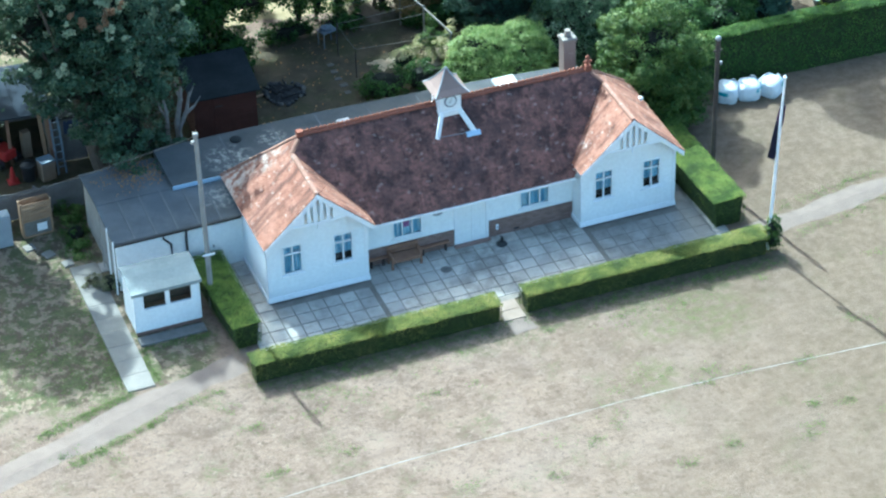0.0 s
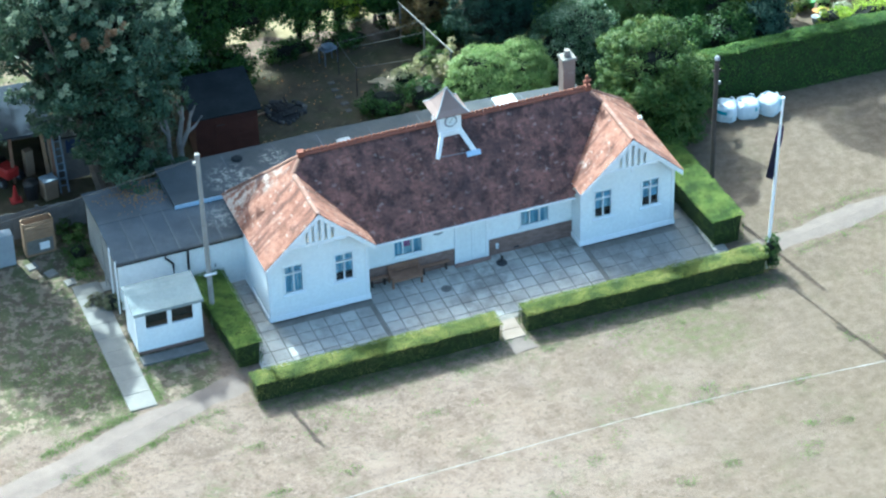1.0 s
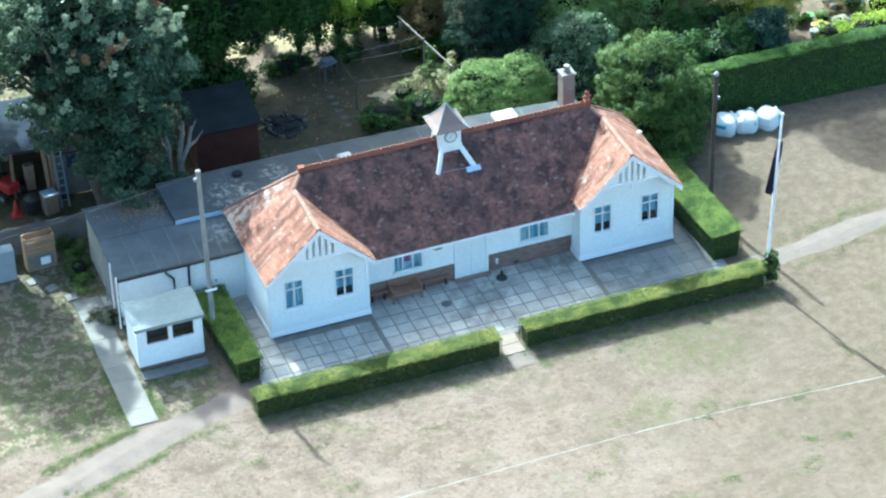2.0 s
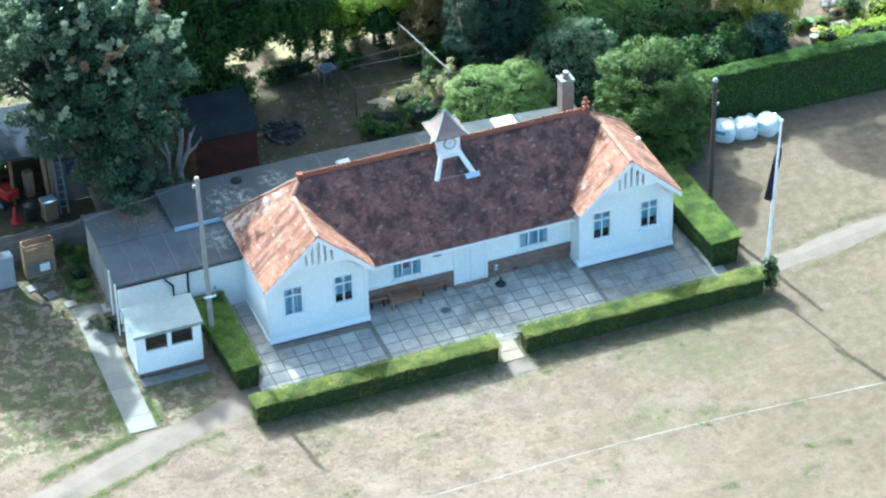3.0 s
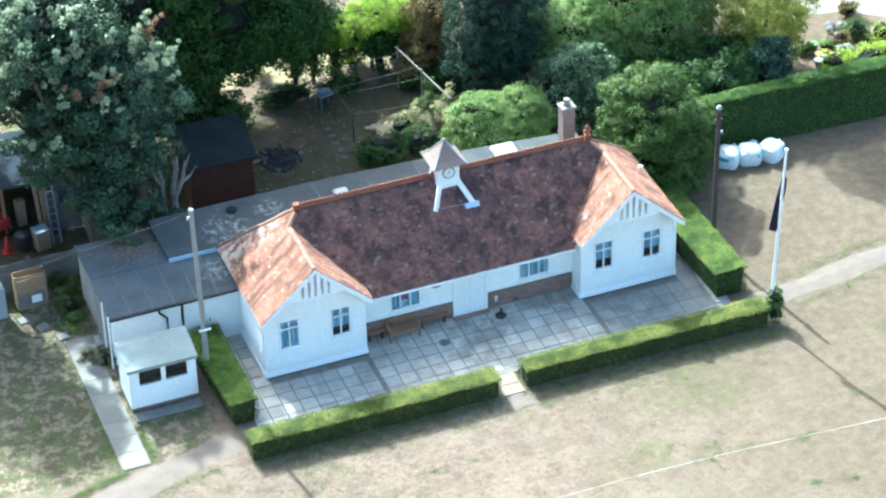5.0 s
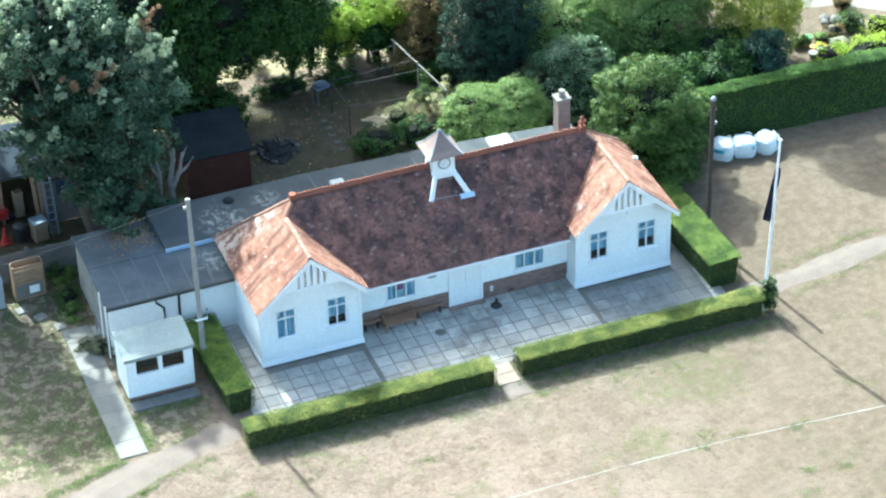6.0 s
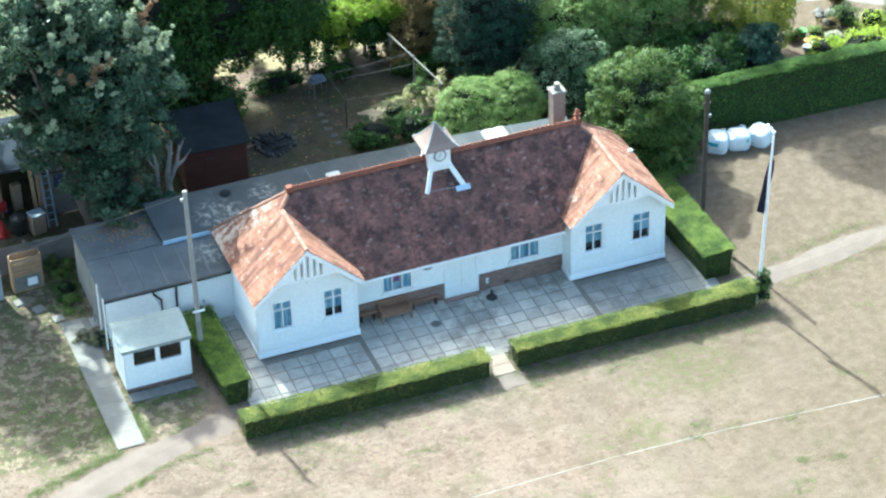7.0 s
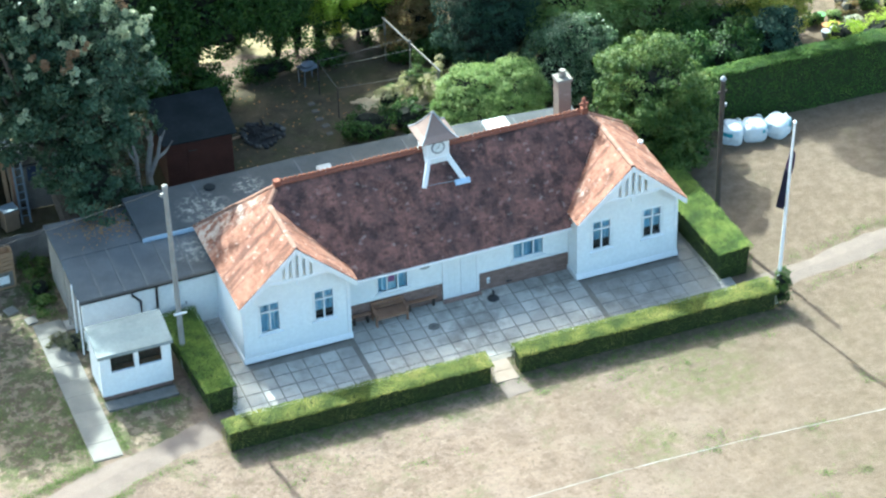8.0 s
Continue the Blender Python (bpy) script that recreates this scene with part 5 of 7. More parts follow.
# ---- terrace things ----
def garden_bench():
    b = thing("garden_bench", "weathered brown slatted timber bench against the brick dado", "bench", (5.36, 0.45, 0.0))
    w = 0.6
    for sx in (-1, 1):
        x = sx * (w - 0.04)
        part("leg", boxed(x - 0.035, x + 0.035, -0.27, -0.2, 0, 0.56), "wood", b)
        bm = bmesh.new()
        beam(bm, (x, 0.19, 0), (x, 0.25, 0.74), 0.07, 0.06, (1, 0, 0))
        part("leg", bm, "wood", b)
        part("armrest", boxed(x - 0.045, x + 0.045, -0.3, 0.24, 0.56, 0.595), "wood", b)
    for i in range(5):
        y = -0.27 + i * 0.1
        part("seat_slat", boxed(-w, w, y, y + 0.08, 0.4, 0.43), "wood", b)
    part("back_rail", boxed(-w + 0.07, w - 0.07, 0.2, 0.25, 0.66, 0.75), "wood", b)
    part("back_rail", boxed(-w + 0.07, w - 0.07, 0.18, 0.22, 0.49, 0.55), "wood", b)
    for i in range(9):
        x = -0.44 + i * 0.11
        part("back_slat", boxed(x - 0.025, x + 0.025, 0.2, 0.22, 0.55, 0.66), "wood", b)
    part("front_rail", boxed(-w + 0.07, w - 0.07, -0.27, -0.23, 0.3, 0.39), "wood", b)
    return b


garden_bench()


def wall_bench(x0, x1):
    b = thing("plank_seat", "narrow weathered plank seat on brackets along the dado", "bench", (x0, 0.55, 0), 0, "plank seats")
    part("plank", boxed(0, x1 - x0, -0.05, 0.11, 0.38, 0.42), "wood", b)
    for x in (0.12, (x1 - x0) - 0.12):
        part("bracket", boxed(x - 0.03, x + 0.03, 0.02, 0.14, 0.0, 0.378), "wood_dark", b)


wall_bench(4.0, 4.72)
wall_bench(6.02, 7.15)


def parasol_base():
    p = thing("parasol_base", "black domed parasol base with an empty tube", "parasol base", (9.07, 0.17, 0.0))
    bm = bmesh.new()
    spin(bm, [(0.21, 0.0), (0.21, 0.05), (0.15, 0.1), (0.05, 0.13), (0.04, 0.14)], 18)
    part("foot", bm, "black", p)
    bm = bmesh.new()
    spin(bm, [(0.035, 0.13), (0.035, 0.36), (0.028, 0.36)], 10)
    part("tube", bm, "black", p)
    part("knob", boxed(0.035, 0.07, -0.015, 0.015, 0.26, 0.29), "black", p)


parasol_base()
tap = thing("wall_tap", "small pale wall tap and notice on the brick dado", "tap", (9.12, 0.735, 0.3))
part("plate", boxed(-0.05, 0.05, -0.025, 0.008, 0.0, 0.22), "trim", tap)
part("spout", boxed(-0.02, 0.02, -0.12, -0.027, 0.12, 0.16), "steel", tap)


# ---- small fittings of the terrace ----
lamp = thing("wall_lamp", "unlit oval bulkhead lamp on the white wall", "lamp", (6.79, 0.72, 1.68))
bm = bmesh.new()
bmesh.ops.create_uvsphere(bm, u_segments=16, v_segments=8, radius=1.0)
for v in bm.verts:
    v.co = Vector((v.co.x * 0.2, min(0.0, v.co.y * 0.09), v.co.z * 0.1))
part("diffuser", bm, "grey_plastic", lamp, "dull grey oval diffuser")
part("backplate", boxed(-0.21, 0.21, 0.003, 0.022, -0.11, 0.11, bevel=0.008), "trim", lamp)
cover = thing("drain_cover", "round grey iron drain cover set in the terrace", "drain cover", (6.6, -0.52, 0.0))
bm = bmesh.new()
spin(bm, [(0.2, 0.0), (0.2, 0.026), (0.165, 0.03), (0.16, 0.026), (0.05, 0.026)], 20)
part("plate", bm, "stone_grey", cover)
part("lifting_bar", boxed(-0.06, 0.06, -0.012, 0.012, 0.027, 0.035), "stone_dark", cover)
vent = thing("air_brick", "small dark air brick in the brick dado", "air brick", (9.89, 0.742, 0.12))
part("grille", boxed(-0.1, 0.1, -0.012, 0.012, 0.0, 0.07), "stone_dark", vent)


# ---- hedges ----
def hedge(name, label, a, b, width_a, width_b, z_a, z_b, material, seed, density=1100, size=0.042, group="", rough=0.05, batter=0.0):
    """A clipped hedge from a to b (its top's centre line): a core with shade put into its colour, under a skin of small
    leaves; its front may lean back by the batter.
    """
    rng = np.random.default_rng(seed)
    a, b = np.array(a, float), np.array(b, float)
    ln = float(np.linalg.norm(b - a))
    d = (b - a) / ln
    s = np.array([-d[1], d[0]])
    h = thing(name, label, "hedge", (float(a[0]), float(a[1]), 0.0), 0, group)
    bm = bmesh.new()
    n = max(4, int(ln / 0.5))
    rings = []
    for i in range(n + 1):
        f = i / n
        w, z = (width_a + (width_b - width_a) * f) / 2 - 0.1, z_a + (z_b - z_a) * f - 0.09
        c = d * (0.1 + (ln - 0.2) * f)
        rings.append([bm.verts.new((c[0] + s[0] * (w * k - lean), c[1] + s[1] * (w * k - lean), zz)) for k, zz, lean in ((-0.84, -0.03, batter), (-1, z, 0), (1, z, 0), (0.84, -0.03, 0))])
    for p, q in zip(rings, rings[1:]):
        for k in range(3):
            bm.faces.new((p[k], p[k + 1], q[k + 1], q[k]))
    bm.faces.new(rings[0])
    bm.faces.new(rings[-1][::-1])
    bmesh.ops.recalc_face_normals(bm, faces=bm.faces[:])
    part("core", bm, "hedge_shade", h, "core coloured for the shade inside the hedge")
    wm, zm = (width_a + width_b) / 2, (z_a + z_b) / 2
    faces = [("top", ln * wm), ("front", ln * zm), ("rear", ln * zm), ("start", wm * zm), ("end", wm * zm)]
    pts, nor = [], []
    for kind, area in faces:
        # Sparse sides let the painted dark core show through as shade.
        m = int(area * density * (2.4 if kind == "top" else 0.45))
        f, g = rng.uniform(0, 1, m), rng.uniform(0, 1, m)
        if kind == "start":
            f = np.zeros(m)
        if kind == "end":
            f = np.ones(m)
        w = (width_a + (width_b - width_a) * f) / 2
        z = z_a + (z_b - z_a) * f
        if kind == "top":
            k, zz, nn = 2 * g - 1, z, np.tile([0, 0, 1.0], (m, 1))
        elif kind in ("front", "rear"):
            sg = -1 if kind == "front" else 1
            k, zz, nn = sg * (0.86 + 0.14 * g), z * g, np.tile([s[0] * sg, s[1] * sg, -0.35 if sg > 0 else -0.35 + batter], (m, 1))
        else:
            sg = -1 if kind == "start" else 1
            k, zz, nn = 2 * rng.uniform(0, 1, m) - 1, z * g, np.tile([d[0] * sg, d[1] * sg, -0.35], (m, 1))
        p = np.column_stack([d[0] * ln * f + s[0] * w * k, d[1] * ln * f + s[1] * w * k, zz])
        if kind == "front":
            p[:, :2] -= s * (batter * (1 - g))[:, None]
        # uneven clipping: a slow swell and small tufts
        swell = np.array([noise.noise((float(q[0] + a[0]) * 1.3, float(q[1] + a[1]) * 1.3, float(q[2]) * 1.6 + seed)) + 0.5 * noise.noise((float(q[0]) * 4.1, float(q[1]) * 4.1, float(q[2]) * 4.1 + seed)) for q in p])
        p += nn * (swell[:, None] * rough + rng.normal(0, 0.02, (m, 1)) - 0.02)
        if kind == "top":
            p[:, 2] -= 0.05 * np.abs(k) ** 6
        pts.append(p)
        nor.append(nn)
    pts, nor = np.concatenate(pts), np.concatenate(nor)
    q = leaf_quads(rng, pts, nor, size, 0.3)
    ob = new("leaves", quads_mesh("leaves", q, material))
    ob.parent = h
    tagged(ob, "clipped small leaves", "", "", "stuff")
    return h


hedge("front_hedge", "low clipped green hedge bordering the terrace, flat-topped", (-1.92, -3.80), (7.34, -3.82), 0.86, 0.88, 0.86, 0.85, "hedge", 31, group="terrace hedges")
hedge("front_hedge", "low clipped green hedge bordering the terrace, flat-topped", (8.29, -3.72), (17.86, -3.79), 0.80, 0.90, 0.85, 0.85, "hedge", 32, group="terrace hedges")
hedge("side_hedge", "clipped green hedge between terrace and hut", (-1.46, -2.10), (-1.60, 2.60), 1.06, 1.36, 0.98, 1.0, "hedge_side", 33, group="terrace hedges")
hedge("side_hedge", "clipped green hedge at the terrace end by the flagpole", (17.31, -1.98), (17.06, 4.2), 1.36, 1.50, 1.2, 1.2, "hedge_side", 34, group="terrace hedges")
hedge("tall_hedge", "tall dark clipped boundary hedge beyond the dry grass", (19.5, 7.52), (40.0, 6.98), 0.72, 0.95, 2.06, 2.12, "hedge_far", 35, 620, 0.07, rough=0.10, batter=0.52)


# ---- trees and shrubs ----
def spaced(rng, cands, gap):
    """Keeps the candidates that stand at least gap from those kept before."""
    kept = np.empty((0, 3))
    pick = []
    for i in range(len(cands)):
        if len(kept) == 0 or np.min(np.sum((kept - cands[i]) ** 2, axis=1)) > gap * gap:
            kept = np.vstack([kept, cands[i]])
            pick.append(i)
    return np.array(pick)


def crown_points(rng, lobes, clumps, per_clump, clump_r, up=0.35, gap=0.0):
    """Leaves on the outer shells of many small clumps, which fill the given lobes (x, y, z, rx, ry, rz)."""
    pts, nor, centres = [], [], []
    vol = np.array([l[3] * l[4] * l[5] for l in lobes]) ** 0.67
    share = np.maximum(2, (clumps * vol / vol.sum()).astype(int))
    for l, m in zip(lobes, share):
        c, r = np.array(l[:3]), np.array(l[3:])
        dirs = unit_dirs(rng, m)
        rad = rng.uniform(0.62, 1.0, (m, 1))
        if gap:
            # distinct pads on the outside of the lobe, well apart
            dirs = unit_dirs(rng, m * 3)
            rad = rng.uniform(0.86, 1.04, (m * 3, 1))
            dirs = dirs[spaced(rng, c + dirs * r * rad, gap)]
            m = len(dirs)
            rad = rng.uniform(0.84, 1.06, (m, 1))
        cc = c + dirs * r * rad
        centres.append(cc)
        cr = clump_r * rng.uniform(0.5, 1.5, m)
        for k in range(m):
            q = unit_dirs(rng, per_clump) + (dirs[k] * 0.5 + np.array([0, 0, 0.45]))
            q /= np.linalg.norm(q, axis=1, keepdims=True)
            s = rng.uniform(0.5, 1.0, (per_clump, 1)) ** 0.5 + rng.exponential(0.13, (per_clump, 1))
            stretch = np.array([1.0, 1.0, 0.7])
            pts.append(cc[k] + q * s * cr[k] * stretch)
            nn = q * 0.7 + dirs[k] * 0.5
            nn[:, 2] += up
            nor.append(nn)
    return np.concatenate(pts), np.concatenate(nor), np.concatenate(centres)


def boughs(seed, envelope, count, gap, r, flat=0.45, low=-0.35):
    """Flat leafy boughs spread over the outside of an envelope, for a layered crown with dark hollows."""
    rng = np.random.default_rng(seed)
    cands = []
    vol = np.array([l[3] * l[4] * l[5] for l in envelope]) ** 0.67
    for l, share in zip(envelope, vol / vol.sum()):
        d = unit_dirs(rng, int(count * 4 * share) + 4)
        d = d[d[:, 2] > low - 0.3]
        cands.append(np.array(l[:3]) + d * np.array(l[3:]) * rng.uniform(0.7, 1.02, (len(d), 1)))
    cands = np.concatenate(cands)
    rng.shuffle(cands)
    cands = cands[spaced(rng, cands * np.array([1, 1, 1.3]), gap)][:count]
    out = []
    for c in cands:
        k = rng.uniform(0.65, 1.25)
        out.append((float(c[0]), float(c[1]), float(c[2]), r * k * rng.uniform(0.8, 1.2), r * k * rng.uniform(0.8, 1.2), r * k * flat))
    return out


def tree(name, label, base, lobes, material, seed, clumps=150, per_clump=90, clump_r=0.5, leaf=0.13, trunk=0.16, limbs=12, category="tree", slim=0.6, top_frac=0.75, extra=None, gap=0.0, core=0.70, limb_lobes=None, up=0.35):
    """A tapered trunk, limbs that reach into the crown, and a crown of leaf clumps. Lobes are given relative to the base."""
    rng = np.random.default_rng(seed)
    t = thing(name, label, category, base)
    pts, nor, centres = crown_points(rng, lobes, clumps, per_clump, clump_r, up, gap)
    pts[:, 2] = np.maximum(pts[:, 2], 0.03)
    ob = new("crown", quads_mesh("crown", leaf_quads(rng, pts, nor, leaf, 0.7, slim), material))
    ob.parent = t
    tagged(ob, "", "", "", "stuff")
    # Inner blobs, painted near-black for the shade between leaf clumps.
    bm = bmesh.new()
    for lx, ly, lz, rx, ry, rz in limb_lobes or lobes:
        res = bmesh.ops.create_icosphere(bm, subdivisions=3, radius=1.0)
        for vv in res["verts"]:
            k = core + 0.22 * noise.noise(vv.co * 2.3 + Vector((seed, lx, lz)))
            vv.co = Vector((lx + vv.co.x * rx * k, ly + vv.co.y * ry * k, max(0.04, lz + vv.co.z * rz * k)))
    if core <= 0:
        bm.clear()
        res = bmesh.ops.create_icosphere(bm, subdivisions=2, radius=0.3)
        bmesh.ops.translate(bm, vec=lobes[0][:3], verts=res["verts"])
    part("inner_crown", bm, "crown_shade", t, "near-black core painted for the shade inside the crown", "stuff")
    lob = max(lobes, key=lambda l: l[3] * l[4] * l[5])
    tip = Vector((lob[0], lob[1], lob[2] + lob[5] * (top_frac - 0.5)))
    bm = bmesh.new()
    stem = [Vector((0, 0, -0.2)).lerp(tip, f) + Vector((0.06 * math.sin(5 * f + seed), 0.06 * math.cos(4 * f + seed), 0)) for f in (0, 0.15, 0.35, 0.6, 0.85, 1.0)]
    tube(bm, stem, [trunk * k for k in (1.25, 1.0, 0.85, 0.6, 0.3, 0.1)], 9)
    part("trunk", bm, "bark", t)
    pick = rng.choice(len(centres), min(limbs, len(centres)), replace=False)
    bm = bmesh.new()
    for i in pick:
        c = Vector([float(v) for v in centres[i]])
        f = min(0.85, max(0.15, (c.z / max(0.5, tip.z)) * 0.75))
        k = f * 5
        j = min(4, int(k))
        s = Vector((0, 0, -0.2)).lerp(tip, f)
        mid = s.lerp(c, 0.55) + Vector((0, 0, 0.12))
        tube(bm, [s, mid, c], [trunk * 0.38, trunk * 0.22, 0.012], 6)
    part("branchwork", bm, "bark", t, "", "stuff")
    if extra:
        mat, share, size = extra
        sel = pts[(nor[:, 2] > 0.75) & (rng.uniform(0, 1, len(pts)) < share)]
        heads = np.concatenate([sel + rng.normal(0, 0.05, sel.shape) + np.array([0, 0, 0.06]) for _ in range(5)])
        q = leaf_quads(rng, heads, np.tile([0, 0, 1.0], (len(heads), 1)), size, 0.8, 0.8)
        ob = new("bloom", quads_mesh("bloom", q, mat))
        ob.parent = t
        tagged(ob, "pale seed heads among the leaves", "", "", "stuff")
    return t


BLUE_FORM = [(0.5, -0.5, 3.2, 1.25, 1.6, 1.85), (-0.6, 0.0, 4.8, 1.6, 1.5, 1.5), (0.0, 0.2, 6.8, 3.0, 2.4, 2.2), (-1.6, 0.6, 7.2, 1.9, 1.8, 1.8), (1.4, 0.0, 6.7, 1.9, 1.9, 2.0), (-0.9, 0.6, 9.6, 2.5, 2.3, 2.2), (0.7, -1.9, 2.6, 1.1, 0.8, 0.9), (1.15, -0.6, 4.9, 1.35, 1.3, 1.4), (-3.0, 3.8, 6.0, 2.2, 1.6, 1.9)]
BLUE_BOUGHS = boughs(41, BLUE_FORM, 180, 1.05, 0.85)
blue_tree = tree("broadleaf_tree", "large blue-green tree with pale shoots, overhanging the lean-to", (-3.2, 10.2, 0), BLUE_BOUGHS, "leaf_blue", 41, 800, 190, 0.44, 0.14, 0.32, 30, gap=0.66, core=0.62, limb_lobes=BLUE_FORM, up=0.9)


def shoots(owner, runs, material, name, label, seed):
    """Young sprays: small leaf balls strung along leaning stems, with a thin stem inside."""
    rng = np.random.default_rng(seed)
    pts = []
    for a, b in runs:
        a, b = np.array(a), np.array(b)
        m = max(4, int(np.linalg.norm(b - a) / 0.12))
        for k in range(m):
            c = a + (b - a) * (k / (m - 1)) + rng.normal(0, 0.09, 3)
            r = 0.15 * (1 - 0.45 * k / m)
            pts.append(c + unit_dirs(rng, 46) * r * rng.uniform(0.5, 1.1, (46, 1)))
    pts = np.concatenate(pts)
    ob = new(name, quads_mesh(name, leaf_quads(rng, pts, np.tile([0, -0.2, 1.0], (len(pts), 1)), 0.085, 0.8, 0.7), material))
    ob.parent = owner
    tagged(ob, label, "", "", "stuff")


# A few long shoots, then pale sprays that paint sunlight onto the high boughs.
spray_rng = random.Random(4)
pale = [((2.4, -0.3, 6.8), (3.5, -0.2, 8.25)), ((2.5, -0.5, 6.6), (3.3, -0.6, 7.1)), ((1.6, -0.8, 9.0), (2.5, -0.8, 10.2)), ((2.2, -0.9, 5.6), (2.9, -0.8, 5.9))]
for x, y, z, rx, ry, rz in BLUE_BOUGHS:
    if z > 5.6 and y < 1.2:
        for k in range(3 if z > 7.5 else 1):
            u, v = spray_rng.uniform(-0.8, 0.8), spray_rng.uniform(-1.1, 0.2)
            a = (x + u * rx, y + v * ry, z + rz * 0.7)
            pale.append((a, (a[0] + spray_rng.uniform(-0.15, 0.3), a[1] - spray_rng.uniform(0.0, 0.25), a[2] + spray_rng.uniform(0.25, 0.6))))
shoots(blue_tree, pale, "shoot_pale", "sunlit_growth", "pale shoots, with sunlight on them put into the colour", 411)
shoots(blue_tree, [((-0.7, -2.3, 8.2), (-1.1, -2.3, 8.8)), ((-0.2, -2.3, 8.1), (0.7, -2.3, 8.8)), ((2.3, -0.4, 9.0), (3.1, -0.4, 9.7)), ((-2.3, -0.6, 5.4), (-2.6, -0.6, 5.8)), ((-3.9, -0.8, 8.4), (-4.4, -0.8, 8.9))], "shoot_rust", "dying_growth", "rust-brown dying shoots", 412)
tree("shade_tree", "tall leafy tree beyond the store, shading the rough lawn", (-9.9, 9.3, 0), [(0.3, 0, 5.0, 2.0, 2.0, 2.2), (0.8, -0.2, 8.2, 2.0, 2.0, 1.8), (-1.6, 0.2, 6.2, 1.9, 1.9, 1.9)], "leaf_blue", 40, 400, 90, 0.45, 0.16, 0.3, 14)
# Out of view; added to keep the sun off the store's sheet roof.
tree("shade_tree", "unseen leafy tree added behind the store to shade its roof", (-9.8, 17.6, 0), [(0, 0, 4.2, 2.3, 1.6, 2.2), (0.6, 0, 6.6, 2.1, 1.6, 1.8)], "leaf_dark", 39, 240, 90, 0.45, 0.15, 0.25, 12)
tree("shade_tree", "broad dark green tree spreading over the yard shed", (3.4, 17.6, 0), [(1.0, 0, 5.2, 4.2, 2.2, 2.6), (-2.6, -0.4, 5.2, 2.8, 2.2, 3.0), (3.1, 0, 4.6, 2.0, 1.9, 2.2), (2.6, -0.6, 3.4, 1.6, 1.0, 1.1), (0.9, -1.0, 2.9, 1.9, 0.8, 1.1), (3.2, -0.8, 3.0, 1.2, 0.7, 0.9), (0.4, 0, 8.6, 3.6, 2.4, 2.6), (0.2, 0.3, 12.0, 3.3, 2.4, 2.4)], "leaf_dark", 42, 560, 260, 0.50, 0.13, 0.36, 26, gap=0.55)
tree("low_shrub", "dark low shrub behind the yard shed", (3.5, 15.4, 0), [(0, 0, 0.9, 0.9, 0.8, 1.1), (-1.6, 0.3, 1.3, 1.2, 0.8, 1.4)], "leaf_dark", 56, 110, 100, 0.28, 0.11, 0.06, 8, "shrub")
tree("shade_tree", "dark green tree crowding the yard corner behind the shed", (-0.8, 16.4, 0), [(0, 0, 3.6, 2.8, 2.0, 3.0), (0.6, -0.6, 6.8, 2.6, 2.2, 2.6), (1.4, -0.8, 2.0, 1.6, 1.0, 1.6), (2.6, -0.2, 3.0, 1.6, 1.2, 2.0), (0.5, -0.6, 10.2, 2.4, 1.9, 1.9)], "leaf_dark", 43, 420, 150, 0.55, 0.15, 0.28, 14)
tree("blue_conifer", "dense rounded blue-green conifer rising behind the shrubs", (14.65, 14.3, 0), [(0, 0, 2.0, 2.05, 1.9, 2.0), (0.1, 0, 4.2, 2.0, 1.9, 2.4), (0.1, 0.1, 6.4, 1.4, 1.4, 1.8)], "leaf_conifer", 44, 900, 130, 0.25, 0.07, 0.2, 8, slim=0.45, gap=0.3)
tree("laurel_bush", "rounded bright green shrub behind the rear extension", (12.85, 9.6, 0), [(0, 0, 1.35, 1.95, 1.3, 1.45), (-0.7, 0.1, 1.6, 1.3, 1.2, 1.35), (0.8, 0.1, 1.6, 1.3, 1.1, 1.25)], "leaf_bright", 45, 420, 130, 0.24, 0.085, 0.08, 10, "shrub", gap=0.22, core=0.78, up=0.8)
tree("silver_shrub", "dark shrub with silvery new leaves beyond the chimney", (16.6, 11.2, 0), [(0, 0, 1.35, 1.6, 1.4, 1.6), (0.5, 0, 2.0, 1.2, 1.1, 1.2)], "leaf_silver", 46, 260, 140, 0.28, 0.09, 0.08, 10, "shrub", gap=0.34, up=1.0)
ROUND_FORM = [(0.1, 0, 1.8, 2.2, 1.8, 1.7), (0, 0.1, 3.1, 1.8, 1.5, 1.6), (0.8, 0.2, 2.3, 1.2, 1.2, 1.2)]
tree("rounded_tree", "wide rounded mid-green tree beside the pavilion end", (17.75, 5.9, 0), boughs(47, ROUND_FORM, 80, 0.74, 0.58, 0.7, -0.6), "leaf_mid", 47, 620, 150, 0.28, 0.085, 0.16, 14, gap=0.28, core=0.66, limb_lobes=ROUND_FORM, up=0.7)
tree("garden_shrub", "bright leafy shrub in the neighbouring garden", (18.0, 13.6, 0), [(0, 0, 1.7, 1.9, 1.4, 1.7), (-0.5, 0, 2.6, 1.5, 1.3, 1.2)], "leaf_bright", 48, 300, 130, 0.32, 0.10, 0.1, 10, "shrub", gap=0.34, core=0.35, up=1.1)
tree("garden_tree", "leafy green garden tree beyond the boundary", (21.6, 13.8, 0), [(0, 0, 2.0, 2.3, 1.7, 2.0), (-1.4, 0.4, 3.3, 1.9, 1.5, 1.8), (1.0, 0.4, 3.5, 2.0, 1.5, 1.7), (1.0, 0.2, 6.6, 0.7, 0.6, 2.2), (2.2, 0.0, 10.2, 1.3, 1.1, 1.0)], "leaf_bright", 49, 560, 130, 0.40, 0.12, 0.18, 18, gap=0.42, core=0.3, up=1.0)
